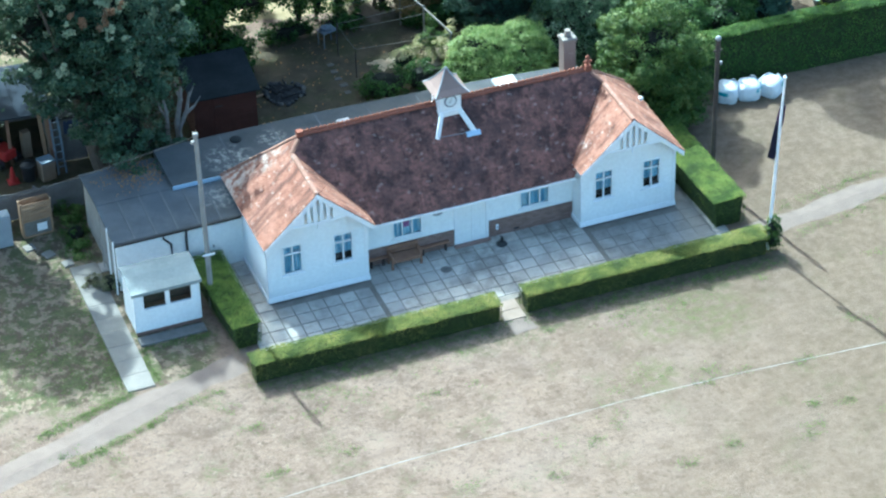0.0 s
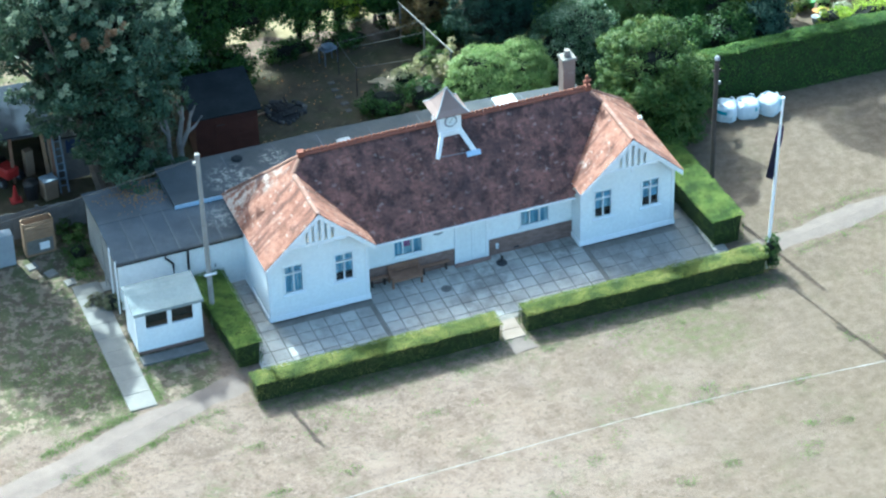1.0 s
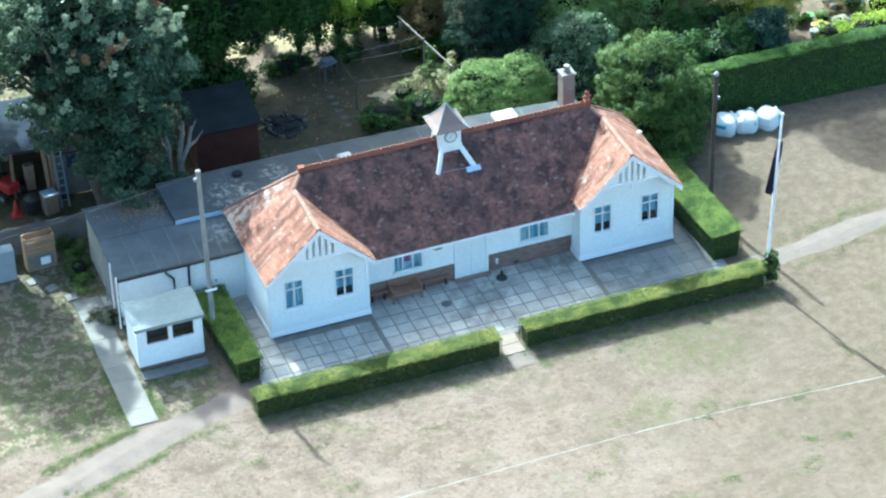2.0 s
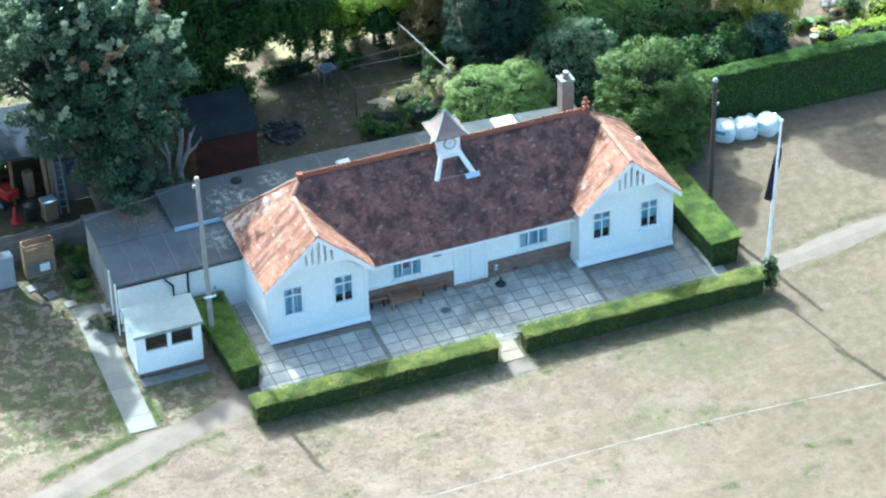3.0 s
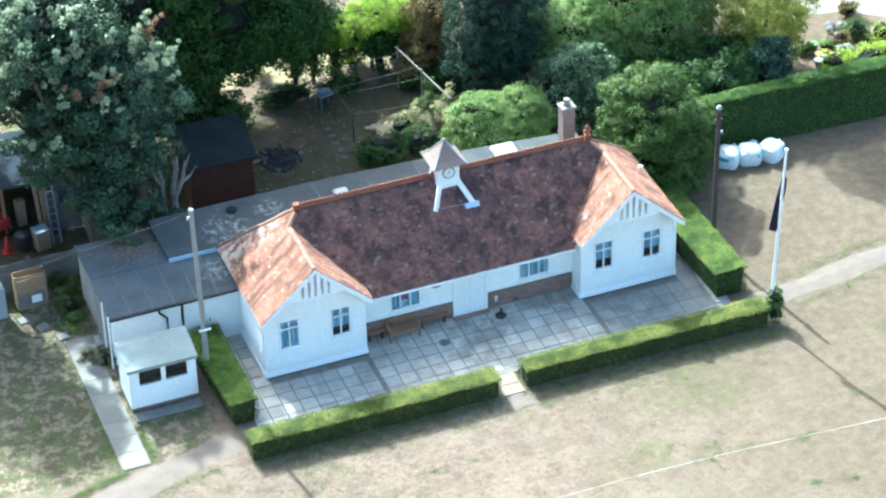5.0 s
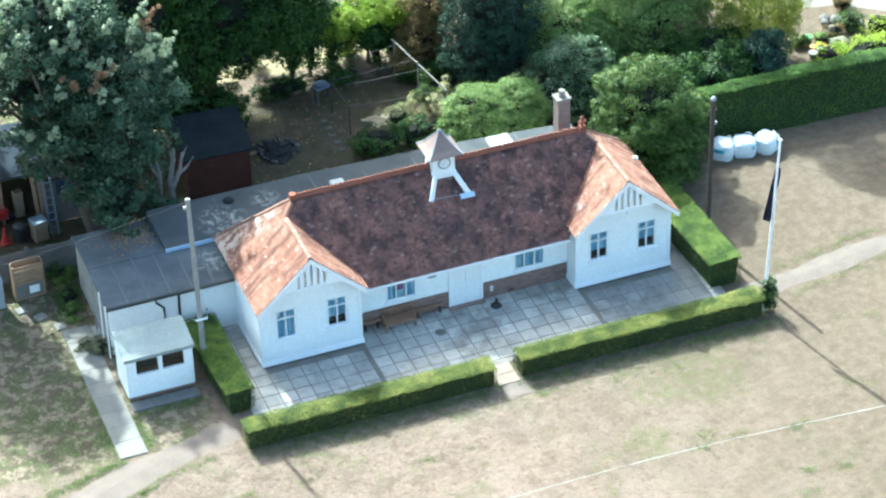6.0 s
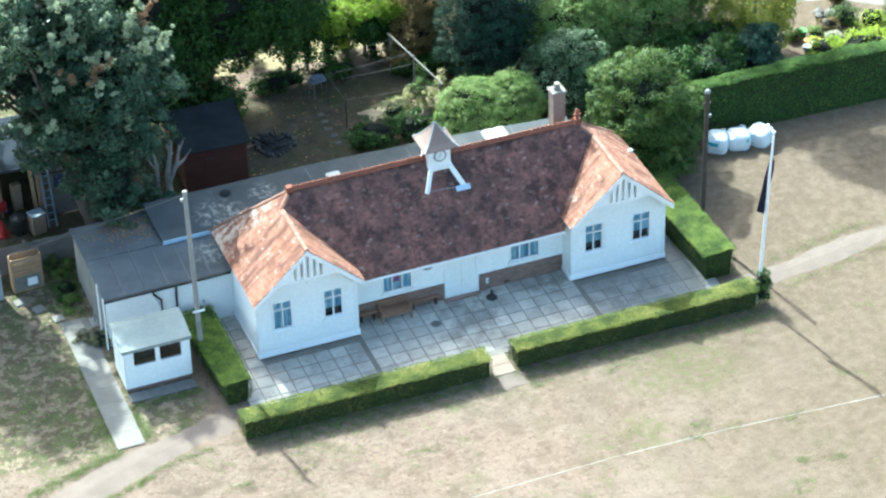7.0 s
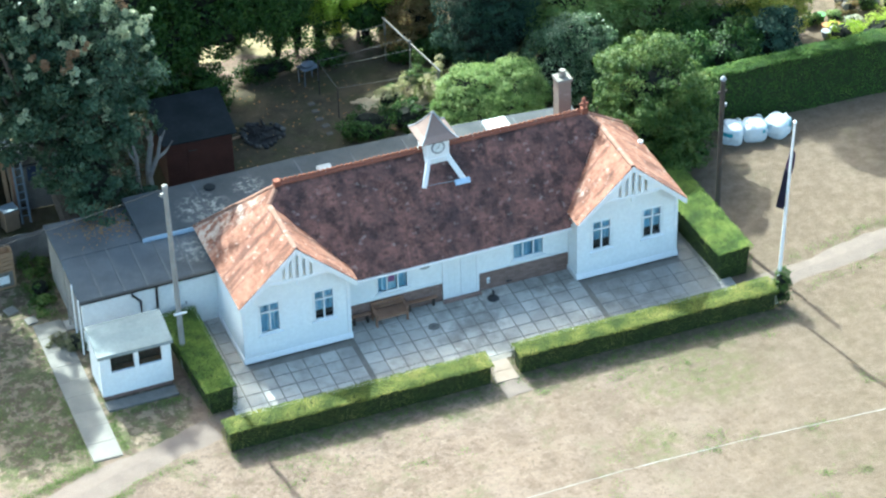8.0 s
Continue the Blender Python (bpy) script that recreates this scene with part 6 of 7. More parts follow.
tree("garden_shrub", "dusky green shrub at the foot of the garden trees", (23.4, 11.4, 0), [(0, 0, 1.0, 1.5, 1.0, 1.1), (1.1, 0.2, 0.9, 1.1, 0.9, 0.9), (-1.8, 0.2, 0.9, 1.2, 0.9, 1.0)], "leaf_dark", 50, 240, 100, 0.28, 0.10, 0.06, 8, "shrub")
tree("low_shrub", "dark low shrub under the garden trees", (19.6, 11.0, 0), [(0, 0, 0.9, 1.5, 1.0, 1.0), (-1.3, 0.4, 0.8, 1.0, 0.9, 0.9)], "leaf_dark", 55, 160, 100, 0.28, 0.10, 0.06, 8, "shrub")
tree("yellowing_tree", "thin yellow-green tree in the neighbouring garden", (25.3, 11.7, 0), [(0, 0, 1.6, 1.6, 1.3, 1.5), (0.4, 0.2, 3.3, 1.9, 1.5, 1.7), (0.2, 0.2, 6.6, 0.6, 0.5, 1.8), (-0.4, 0.0, 9.6, 1.3, 1.1, 1.2)], "leaf_yellow", 51, 380, 130, 0.36, 0.11, 0.14, 18, gap=0.42, core=0, up=0.9)
tree("back_shrub", "sunlit lime-green shrub at the end of the yard", (10.5, 18.1, 0), [(0.3, 0, 2.45, 1.5, 1.0, 0.7), (-1.3, -0.2, 2.2, 1.1, 0.8, 0.7), (1.5, -0.2, 2.2, 1.0, 0.8, 0.8), (0.3, 0.1, 1.2, 0.22, 0.2, 0.9), (-0.9, 0.0, 1.2, 0.2, 0.2, 0.8)], "leaf_lime", 52, 300, 90, 0.26, 0.11, 0.08, 10, "shrub", core=0, up=1.3)
tree("rusty_shrub", "brown-tinged shrub at the end of the yard", (12.7, 16.7, 0), [(0.0, 0, 1.3, 1.15, 0.8, 1.3), (0.3, 0.2, 2.9, 1.1, 0.8, 1.2), (-0.9, -0.3, 0.7, 0.8, 0.6, 0.7)], "leaf_rust", 53, 260, 90, 0.28, 0.11, 0.1, 12, "shrub", core=0.5)
tree("low_shrub", "dark undergrowth at the end of the yard", (13.2, 15.7, 0), [(0, 0, 0.5, 1.0, 0.6, 0.6), (-1.2, 0.3, 0.4, 0.8, 0.5, 0.4)], "leaf_dark", 57, 110, 80, 0.24, 0.10, 0.05, 8, "shrub", core=0.6)
tree("garden_tree", "green tree at the far garden edge", (17.6, 17.6, 0), [(0, 0, 2.4, 2.3, 1.6, 2.2), (2.8, 0, 2.6, 2.2, 1.6, 2.2), (5.4, -0.4, 2.4, 2.0, 1.5, 2.2)], "leaf_bright", 54, 420, 120, 0.42, 0.12, 0.14, 10, core=0.4, up=1.0)
for i, (x, y, h) in enumerate(((7.1, 17.6, 3.6), (8.0, 17.9, 3.3), (9.0, 18.2, 2.6), (9.9, 18.7, 2.2), (6.0, 19.4, 3.8), (10.8, 17.8, 1.9), (11.6, 17.9, 1.8))):
    tree("yard_sapling", "slim dark leafy sapling in the row closing the yard", (x, y, 0), [(0, 0, h * 0.72, 0.85, 0.65, h * 0.38), (0, 0, h * 0.3, 0.24, 0.22, h * 0.32)], "leaf_dark", 60 + i, 75, 100, 0.3, 0.11, 0.09, 6)
tree("yard_edge_plants", "low straggling plants along the end of the yard", (6.4, 16.9, 0), [(0, 0, 0.35, 1.3, 0.4, 0.4), (2.4, 0, 0.3, 1.2, 0.35, 0.3)], "leaf_dark", 77, 90, 60, 0.22, 0.09, 0.03, 8, "plants")
tree("climbing_shrub", "pale straggling plants over the old fruit frame", (9.9, 12.9, 0), [(0, 0, 0.45, 0.55, 0.4, 0.45), (0.9, 0.5, 0.5, 0.6, 0.4, 0.5), (1.7, -0.1, 0.6, 0.6, 0.5, 0.6), (2.4, 0.4, 0.7, 0.6, 0.5, 0.7)], "leaf_dry", 70, 95, 70, 0.16, 0.075, 0.03, 12, "shrub", core=0, up=0.3)
tree("climbing_shrub", "green straggling plants among the fruit frame wires", (10.2, 13.1, 0), [(0, 0, 0.4, 0.4, 0.3, 0.4), (1.2, 0.3, 0.7, 0.5, 0.35, 0.6), (1.5, 1.1, 1.1, 0.25, 0.2, 0.5)], "leaf_mid", 78, 60, 70, 0.16, 0.075, 0.03, 12, "shrub", core=0, up=0.3)
tree("low_shrub", "dark low shrub behind the extension roof", (8.6, 11.4, 0), [(0, 0, 0.5, 1.1, 0.7, 0.7), (1.7, 0, 0.5, 1.1, 0.6, 0.6)], "leaf_dark", 71, 80, 70, 0.24, 0.09, 0.04, 6, "shrub")
tree("bed_shrub", "dusty low green growth in the bed beside the lean-to", (-5.35, 6.8, 0), [(0, 0, 0.16, 0.5, 1.2, 0.24), (0.1, 1.4, 0.24, 0.5, 0.8, 0.3), (-0.2, -1.0, 0.12, 0.45, 0.6, 0.16)], "leaf_mid", 72, 100, 50, 0.15, 0.075, 0.03, 6, "shrub", core=0, up=0.9)
tree("bed_shrub", "small olive plants in the bed behind the hut", (-5.0, 3.3, 0), [(0, 0, 0.15, 0.6, 0.45, 0.2), (-0.5, 0.3, 0.12, 0.4, 0.35, 0.16), (0.3, -0.1, 0.25, 0.2, 0.2, 0.25)], "leaf_dusty", 73, 50, 60, 0.13, 0.07, 0.02, 4, "shrub", core=0, up=0.9)
tree("corner_shrub", "small tufted shrub at the hedge end by the flagpole", (18.1, -3.9, 0), [(0, 0, 0.95, 0.24, 0.24, 0.5), (-0.02, 0.02, 0.4, 0.22, 0.22, 0.4)], "leaf_mid", 74, 40, 60, 0.16, 0.07, 0.02, 4, "shrub")
for k, (x, y, mat, lab) in enumerate(((20.4, 9.2, "leaf_dark", "dark leafy"), (22.6, 9.3, "leaf_dark", "deep green"), (24.3, 9.6, "leaf_conifer", "spiky grey-green"))):
    tree("garden_shrub", lab + " shrub crowding the back of the tall hedge", (x, y, 0), [(0, 0, 1.1, 1.25, 0.9, 1.2), (0.6, 0.5, 1.5, 0.9, 0.7, 0.9)], mat, 110 + k, 130, 90, 0.3, 0.11, 0.06, 8, "shrub", up=0.8)
tree("flower_bed", "mixed pale and green plants in the neighbouring garden", (29.6, 9.6, 0), [(0, 0, 0.5, 1.4, 0.8, 0.6), (2.2, 0, 0.7, 1.3, 0.9, 0.8), (-1.4, 0.8, 0.35, 0.8, 0.6, 0.4)], "leaf_lime", 75, 110, 70, 0.24, 0.1, 0.04, 6, "shrub")
tree("flower_bed", "green garden plants beside the pale path", (32.4, 10.9, 0), [(0, 0, 0.7, 1.3, 0.9, 0.8)], "leaf_mid", 76, 70, 70, 0.26, 0.1, 0.04, 6, "shrub")


# ---- yard ----
def yard_shed():
    s = thing("yard_shed", "red-brown boarded shed with a dark felt roof in deep shade", "shed", (1.9, 11.0, 0), -3)
    w, d = 1.25, 2.4
    for x in (-w, w - 0.05):
        part("side_wall", boxed(x, x + 0.05, 0.03, d, 0, 1.95), "shed_red", s)
    for i in range(13):
        part("board", boxed(-w, w, -0.004 * (i % 2), 0.03, 0.02 + i * 0.15, 0.02 + i * 0.15 + 0.145), "shed_red", s)
    part("rear_wall", boxed(-w + 0.05, w - 0.05, d - 0.05, d, 0, 1.95), "shed_red", s)
    door = part("door", boxed(-0.45, 0.35, -0.03, -0.006, 0.05, 1.8), "shed_red", s)
    part("hinge", boxed(-0.42, -0.1, -0.04, -0.031, 1.45, 1.5), "black", door)
    bm = bmesh.new()
    beam(bm, (0, -0.2, 1.98), (0, d + 0.15, 2.3), 2 * w + 0.3, 0.05)
    part("roof", bm, "felt_black", s, "dark felt roof")


yard_shed()


def dead_tree():
    bm = bmesh.new()
    arms = [[(0.3, 0.1, 3.1), (0.15, 0.1, 3.5), (0.12, 0.15, 3.9)], [(0.6, 0.1, 3.2), (0.8, 0.1, 3.6)], [(-0.33, 0.1, 2.5), (-0.55, 0.1, 2.9), (-0.6, 0.15, 3.2)], [(0, 0, -0.1), (0.08, 0, 1.2), (0.05, 0.05, 2.2), (0.25, 0.1, 3.2), (0.3, 0.1, 3.7)], [(0.07, 0, 1.9), (0.45, 0, 2.7), (0.62, 0.1, 3.4)], [(0.3, 0.0, 2.5), (0.75, 0.05, 2.75), (1.05, 0.1, 3.1)], [(-0.1, 0, 0.4), (-0.35, 0.1, 1.6), (-0.32, 0.1, 2.7), (-0.45, 0.15, 3.6)]]
    for a, r in zip(arms, (0.07, 0.06, 0.06, 0.17, 0.11, 0.08, 0.12)):
        tube(bm, a, [r * (1 - 0.6 * i / (len(a) - 1)) for i in range(len(a))], 9)
    solo("dead_tree", bm, "deadwood", "bleached dead tree trunk with lopped branches", "dead tree", (-0.5, 9.4, 0))


dead_tree()


def fire_pit():
    p = thing("fire_pit", "ring of charred stones heaped with black ash and burnt wood", "fire pit", (4.85, 13.05, 0))
    rng = random.Random(5)
    bm = bmesh.new()
    spin(bm, [(0.74, -0.03), (0.66, 0.03), (0.3, 0.09), (0.05, 0.11)], 22)
    for v in bm.verts:
        v.co.z += 0.06 * noise.noise(v.co * 5)
    part("ash_bed", bm, "char", p, "black ash")
    for i in range(23):
        a = 2 * math.pi * i / 23
        bm = bmesh.new()
        bmesh.ops.create_icosphere(bm, subdivisions=1, radius=rng.uniform(0.07, 0.16))
        for v in bm.verts:
            v.co = Vector((v.co.x * rng.uniform(0.8, 1.2), v.co.y * rng.uniform(0.8, 1.2), v.co.z * rng.uniform(0.7, 1.2)))
        bmesh.ops.transform(bm, matrix=pose((0.76 + rng.uniform(-0.13, 0.13)) * math.cos(a), (0.76 + rng.uniform(-0.13, 0.13)) * math.sin(a), 0.05, 0, 0, rng.uniform(0, 360)), verts=bm.verts[:])
        part("stone", bm, "stone_dark" if i % 4 else "stone_dull", p)
    for i in range(12):
        a, r, ln = rng.uniform(0, 6.28), rng.uniform(0.0, 0.45), rng.uniform(0.25, 0.6)
        x, y, d = r * math.cos(a), r * math.sin(a), rng.uniform(0, 6.28)
        bm = bmesh.new()
        tube(bm, [(x, y, 0.1), (x + ln * math.cos(d), y + ln * math.sin(d), 0.1 + rng.uniform(0.0, 0.22))], [0.045, 0.03], 6)
        part("burnt_log", bm, "char", p, "charred log")


fire_pit()


def fruit_frame():
    f = thing("fruit_frame", "old timber and wire fruit frame over the yard", "garden frame", (0, 0, 0))
    bm = bmesh.new()
    beam(bm, (11.0, 16.3, 1.9), (11.72, 11.9, 1.8), 0.055, 0.055)
    part("top_rail", bm, "wood_dull", f)
    for x, y, h, m in ((11.35, 14.2, 1.95, "wood_dull"), (7.85, 14.9, 1.55, "wood_dark"), (8.0, 13.1, 1.35, "wood_dark"), (11.7, 12.05, 1.8, "wood_dull"), (11.05, 16.2, 1.9, "wood_dull")):
        bm = bmesh.new()
        tube(bm, [(x, y, -0.1), (x, y, h)], [0.03, 0.025] if m == "wood_dark" else [0.045, 0.04], 8)
        part("post", bm, m, f)
    for a, b in (((11.3, 14.5, 1.9), (7.85, 14.9, 1.5)), ((11.4, 13.9, 1.75), (8.3, 14.6, 1.35)), ((7.85, 14.9, 1.5), (8.0, 13.1, 1.3)), ((8.0, 13.1, 1.3), (11.7, 12.05, 1.75)), ((11.1, 15.9, 1.85), (8.4, 16.2, 1.5))):
        bm = bmesh.new()
        tube(bm, sag(a, b, 0.03, 6), [0.009] * 7, 5)
        part("rail_wire", bm, "wood_dull", f)


fruit_frame()


def yard_table():
    t = thing("covered_table", "garden table under a blue-grey cover in the yard", "table", (7.75, 15.9, 0), 15)
    part("tabletop", boxed(-0.36, 0.36, -0.28, 0.28, 0.68, 0.72, bevel=0.02), "grey_dull", t)
    for x in (-0.33, 0.29):
        for y in (-0.24, 0.20):
            part("leg", boxed(x, x + 0.04, y, y + 0.04, 0, 0.68), "grey_dull", t)
    bm = bmesh.new()
    bmesh.ops.create_icosphere(bm, subdivisions=3, radius=0.3)
    for v in bm.verts:
        v.co = Vector((v.co.x * 0.9, v.co.y * 0.7, 0.70 + max(0.02, v.co.z * 0.5 + 0.05) + 0.06 * noise.noise(v.co * 6)))
    solo("crumpled_cover", bm, "grey_dull", "crumpled grey-blue plastic cover on the table", "cover", (7.7, 15.9, 0.03))


yard_table()
wavy_strip("mulch_strip", [(8.7, 13.75), (9.6, 13.55), (10.8, 13.4), (12.6, 13.2)], [0.2, 1.0, 1.9, 2.4], 0.03, "mulch", "pale dry mulch under the fruit frame plants", seed=15, ragged=0.22, step=0.14)
# Laid over the turf to paint in the sunlit ground between the trunks.
wavy_strip("sunlit_stubble_strip", [(4.2, 20.0), (8.0, 19.5), (12.6, 19.4)], [2.6, 2.6, 2.2], 0.03, "stubble", "pale stubble strip beyond the yard saplings, with sunlight put into its colour", seed=16, ragged=0.3)


def yard_litter():
    rng = np.random.default_rng(23)
    p = np.column_stack([rng.uniform(2.8, 10.0, 190), rng.uniform(9.2, 16.6, 190), np.full(190, 0.025)])
    q = leaf_quads(rng, p, np.tile([0, 0, 1.0], (len(p), 1)), 0.11, 0.25, 0.7)
    ob = new("fallen_leaves", quads_mesh("fallen_leaves", q, "dead_leaf"))
    tagged(ob, "dry fallen leaves scattered over the yard soil", "leaves", kind="stuff")


yard_litter()
for i in range(5):
    solo("yard_stone", boxed(-0.12 - 0.05 * (i % 2), 0.13 + 0.03 * (i % 3), -0.13, 0.10 + 0.03 * (i % 2), -0.04, 0.012, bevel=0.03), "stone_dull", "dull grey stepping stone sunk in yard soil", "stepping stone", (7.3 + 0.05 * math.sin(i * 2.3), 12.2 + i * 0.55, 0), 9 * math.sin(i * 1.9), "yard stepping stones")
bm = bmesh.new()
box(bm, -0.05, 0.9, -0.05, 0.05, 0.0, 0.06)
solo("loose_plank", bm, "wood_tan", "loose pale plank lying by the shed", "plank", (3.6, 13.2, 0), 8)


# ---- west boundary and store ----
def boundary_fence():
    f = thing("board_fence", "dark weathered board fence with leaning posts", "fence", (-4.55, 8.68, 0), 180)
    n = 0
    x = 0.0
    rng = random.Random(8)
    while x < 5.6:
        part("board", boxed(x, x + 0.145, -0.012 + rng.uniform(-0.01, 0.01), 0.012, 0.02, 1.22 + rng.uniform(-0.03, 0.03)), "fence", f)
        x += 0.152
    for x in (0.0, 1.8, 3.6, 5.4):
        part("post", boxed(x - 0.05, x + 0.05, -0.12, -0.03, -0.1, 1.3), "fence", f)
    for z in (0.3, 0.95):
        part("rail", boxed(0, 5.6, -0.065, -0.025, z, z + 0.08), "fence", f)


boundary_fence()


def crate():
    c = thing("slatted_crate", "upright tan slatted timber crate with a white notice", "crate", (-6.62, 7.4, 0), 3)
    w, h, d = 0.57, 1.5, 0.3
    for x in (-w, w - 0.06):
        for y in (0.0, d):
            part("post", boxed(x, x + 0.06, y, y + 0.06, 0, h), "wood_tan", c)
    for i in range(4):
        z = 0.80 + i * 0.175
        part("slat", boxed(-w + 0.005, w - 0.005, -0.022, -0.002, z, z + 0.155), "wood_tan", c)
    for i in range(9):
        z = 0.06 + i * 0.16
        part("slat", boxed(-w - 0.022, -w - 0.002, 0.0, d + 0.05, z, z + 0.145), "wood_tan", c)
        part("slat", boxed(w + 0.002, w + 0.022, 0.0, d + 0.05, z, z + 0.145), "wood_tan", c)
    part("rail", boxed(-w + 0.005, w - 0.005, -0.022, -0.002, 0.0, 0.07), "wood_tan", c)
    part("rail", boxed(-w + 0.005, w - 0.005, -0.022, -0.002, 0.7, 0.77), "wood_tan", c)
    part("lower_panel", boxed(-w + 0.06, w - 0.06, 0.01, 0.03, 0.07, 0.7), "wood_dull", c, "dull brown lower panel")
    part("back_panel", boxed(-w, w, d + 0.062, d + 0.08, 0.0, h), "wood_tan", c)
    part("notice", boxed(-0.02, 0.36, -0.012, 0.008, 0.2, 0.52), "trim", c, "blank white notice")


crate()
solo("grey_cabinet", boxed(-0.4, 0.4, 0, 0.5, 0, 1.35, bevel=0.02), "grey_plastic", "plain grey plastic garden cabinet", "cabinet", (-8.05, 7.1, 0))
for x, y, r in ((-7.16, 6.75, 12), (-6.6, 6.08, 20), (-6.08, 5.25, 8)):
    solo("stepping_stone", boxed(-0.2, 0.2, -0.2, 0.2, -0.04, 0.03, bevel=0.01), "concrete", "square pale stepping stone set in rough lawn", "stepping stone", (x, y, 0), r, "stepping stones")


def store():
    s = thing("open_store", "open-fronted store with a pale grey sheet roof", "shed", (-7.2, 12.4, 0), -4)
    bm = bmesh.new()
    beam(bm, (0.0, -0.1, 2.15), (0.0, 3.2, 2.45), 5.0, 0.05)
    part("roof", bm, "sheet_roof", s, "grey sheet roof")
    for i in range(9):
        x = -2.3 + i * 0.58
        bm = bmesh.new()
        beam(bm, (x, -0.1, 2.185), (x, 3.2, 2.485), 0.06, 0.03)
        part("roof_rib", bm, "sheet_roof", s)
    for x in (-2.4, -0.8, 0.8, 2.35):
        part("post", boxed(x - 0.06, x + 0.06, 0.0, 0.12, 0, 2.1), "wood", s)
    part("rear_wall", boxed(-2.5, 2.5, 3.0, 3.1, 0, 2.35), "fence", s)
    part("side_wall", boxed(2.38, 2.46, 0.15, 3.0, 0, 2.1), "fence", s)


store()


def tool_shed():
    s = thing("tool_shed", "dark boarded tool shed under the tree beside the store", "shed", (-3.75, 11.75, 0), -4)
    x = -1.0
    while x < 1.05:
        if not 0.15 < x < 0.55:
            part("board", boxed(x, x + 0.145, -0.015, 0.015, 0.0, 1.95), "fence", s)
        x += 0.15
    # Black sheet paints the shade inside the open doorway.
    part("doorway_shade", boxed(0.1, 0.72, 0.55, 0.57, 0.0, 1.95), "black", s, "black panel standing in for the shade in the doorway")
    part("side_wall", boxed(-1.0, -0.95, 0.02, 1.3, 0.0, 1.95), "fence", s)
    part("side_wall", boxed(1.02, 1.07, 0.02, 1.3, 0.0, 1.95), "fence", s)
    bm = bmesh.new()
    beam(bm, (0.03, -0.12, 2.0), (0.03, 1.4, 2.15), 2.2, 0.05)
    part("roof", bm, "felt_black", s, "black felt roof")
    part("sheet", boxed(-0.62, -0.05, -0.05, -0.02, 1.25, 1.85, bevel=0.008), "blue_sheet", s, "dark blue plastic sheet hung on the boards")
    part("sheet", boxed(0.6, 1.0, -0.05, -0.02, 0.5, 1.3, bevel=0.008), "wood_grey", s, "loose grey board leaning on the shed")


tool_shed()


def mower():
    m = thing("ride_on_mower", "red ride-on mower parked in the dark store", "mower", (-6.75, 12.9, 0), 25)
    part("bonnet", boxed(-0.3, 0.3, -0.75, 0.0, 0.3, 0.75, bevel=0.06), "red", m)
    part("deck", boxed(-0.5, 0.5, 0.0, 0.6, 0.2, 0.36, bevel=0.04), "red", m)
    part("seat", boxed(-0.22, 0.22, 0.25, 0.65, 0.45, 0.62, bevel=0.05), "black", m)
    part("seat_back", boxed(-0.22, 0.22, 0.6, 0.7, 0.6, 0.95, bevel=0.04), "black", m)
    for x in (-0.42, 0.42):
        for y, r in ((-0.55, 0.2), (0.45, 0.27)):
            bm = bmesh.new()
            tube(bm, [(x - 0.09, y, r), (x + 0.09, y, r)], [r, r], 16)
            w = part("wheel", bm, "black", m)
            bm = bmesh.new()
            tube(bm, [(x - 0.1, y, r), (x + 0.1, y, r)], [r * 0.5, r * 0.5], 12)
            part("rim", bm, "grey_plastic", w)


mower()


def ladder():
    l = thing("ladder", "pale blue-white ladder leaning against a post", "ladder", (-4.75, 11.0, 0), 0)
    for x in (-0.15, 0.15):
        bm = bmesh.new()
        beam(bm, (x, 0, 0), (x, 0.6, 2.2), 0.05, 0.07, (1, 0, 0))
        part("stile", bm, "ladder_metal", l)
    for i in range(7):
        z = 0.28 + i * 0.29
        bm = bmesh.new()
        beam(bm, (-0.13, z * 0.2727, z), (0.13, z * 0.2727, z), 0.035, 0.035)
        part("rung", bm, "ladder_metal", l)


ladder()
part_post = boxed(-0.08, 0.08, -0.08, 0.08, 0, 2.3)
solo("store_post", part_post, "wood", "rough brown timber post by the ladder", "post", (-4.9, 11.75, 0))
cone = thing("traffic_cone", "red plastic traffic cone", "cone", (-6.65, 11.2, 0))
bm = bmesh.new()
spin(bm, [(0.19, 0.03), (0.15, 0.05), (0.04, 0.68), (0.03, 0.7)], 14)
part("body", bm, "red", cone)
part("foot", boxed(-0.22, 0.22, -0.22, 0.22, 0, 0.03), "red", cone)
bin_ob = thing("black_bin", "black plastic bin with a domed lid", "bin", (-6.02, 11.15, 0))
bm = bmesh.new()
spin(bm, [(0.24, 0), (0.29, 0.6), (0.31, 0.62), (0.31, 0.66)], 16)
part("body", bm, "black", bin_ob)
bm = bmesh.new()
spin(bm, [(0.32, 0.66), (0.3, 0.72), (0.1, 0.8), (0.05, 0.8)], 16)
part("lid", bm, "black", bin_ob)
box_ob = thing("storage_box", "brown board box with a pale blue lid", "box", (-5.36, 10.95, 0), 12)
part("body", boxed(-0.28, 0.28, -0.25, 0.25, 0, 0.82, bevel=0.015), "card", box_ob)
part("lid", boxed(-0.3, 0.3, -0.27, 0.27, 0.82, 0.88, bevel=0.015), "ladder_metal", box_ob)

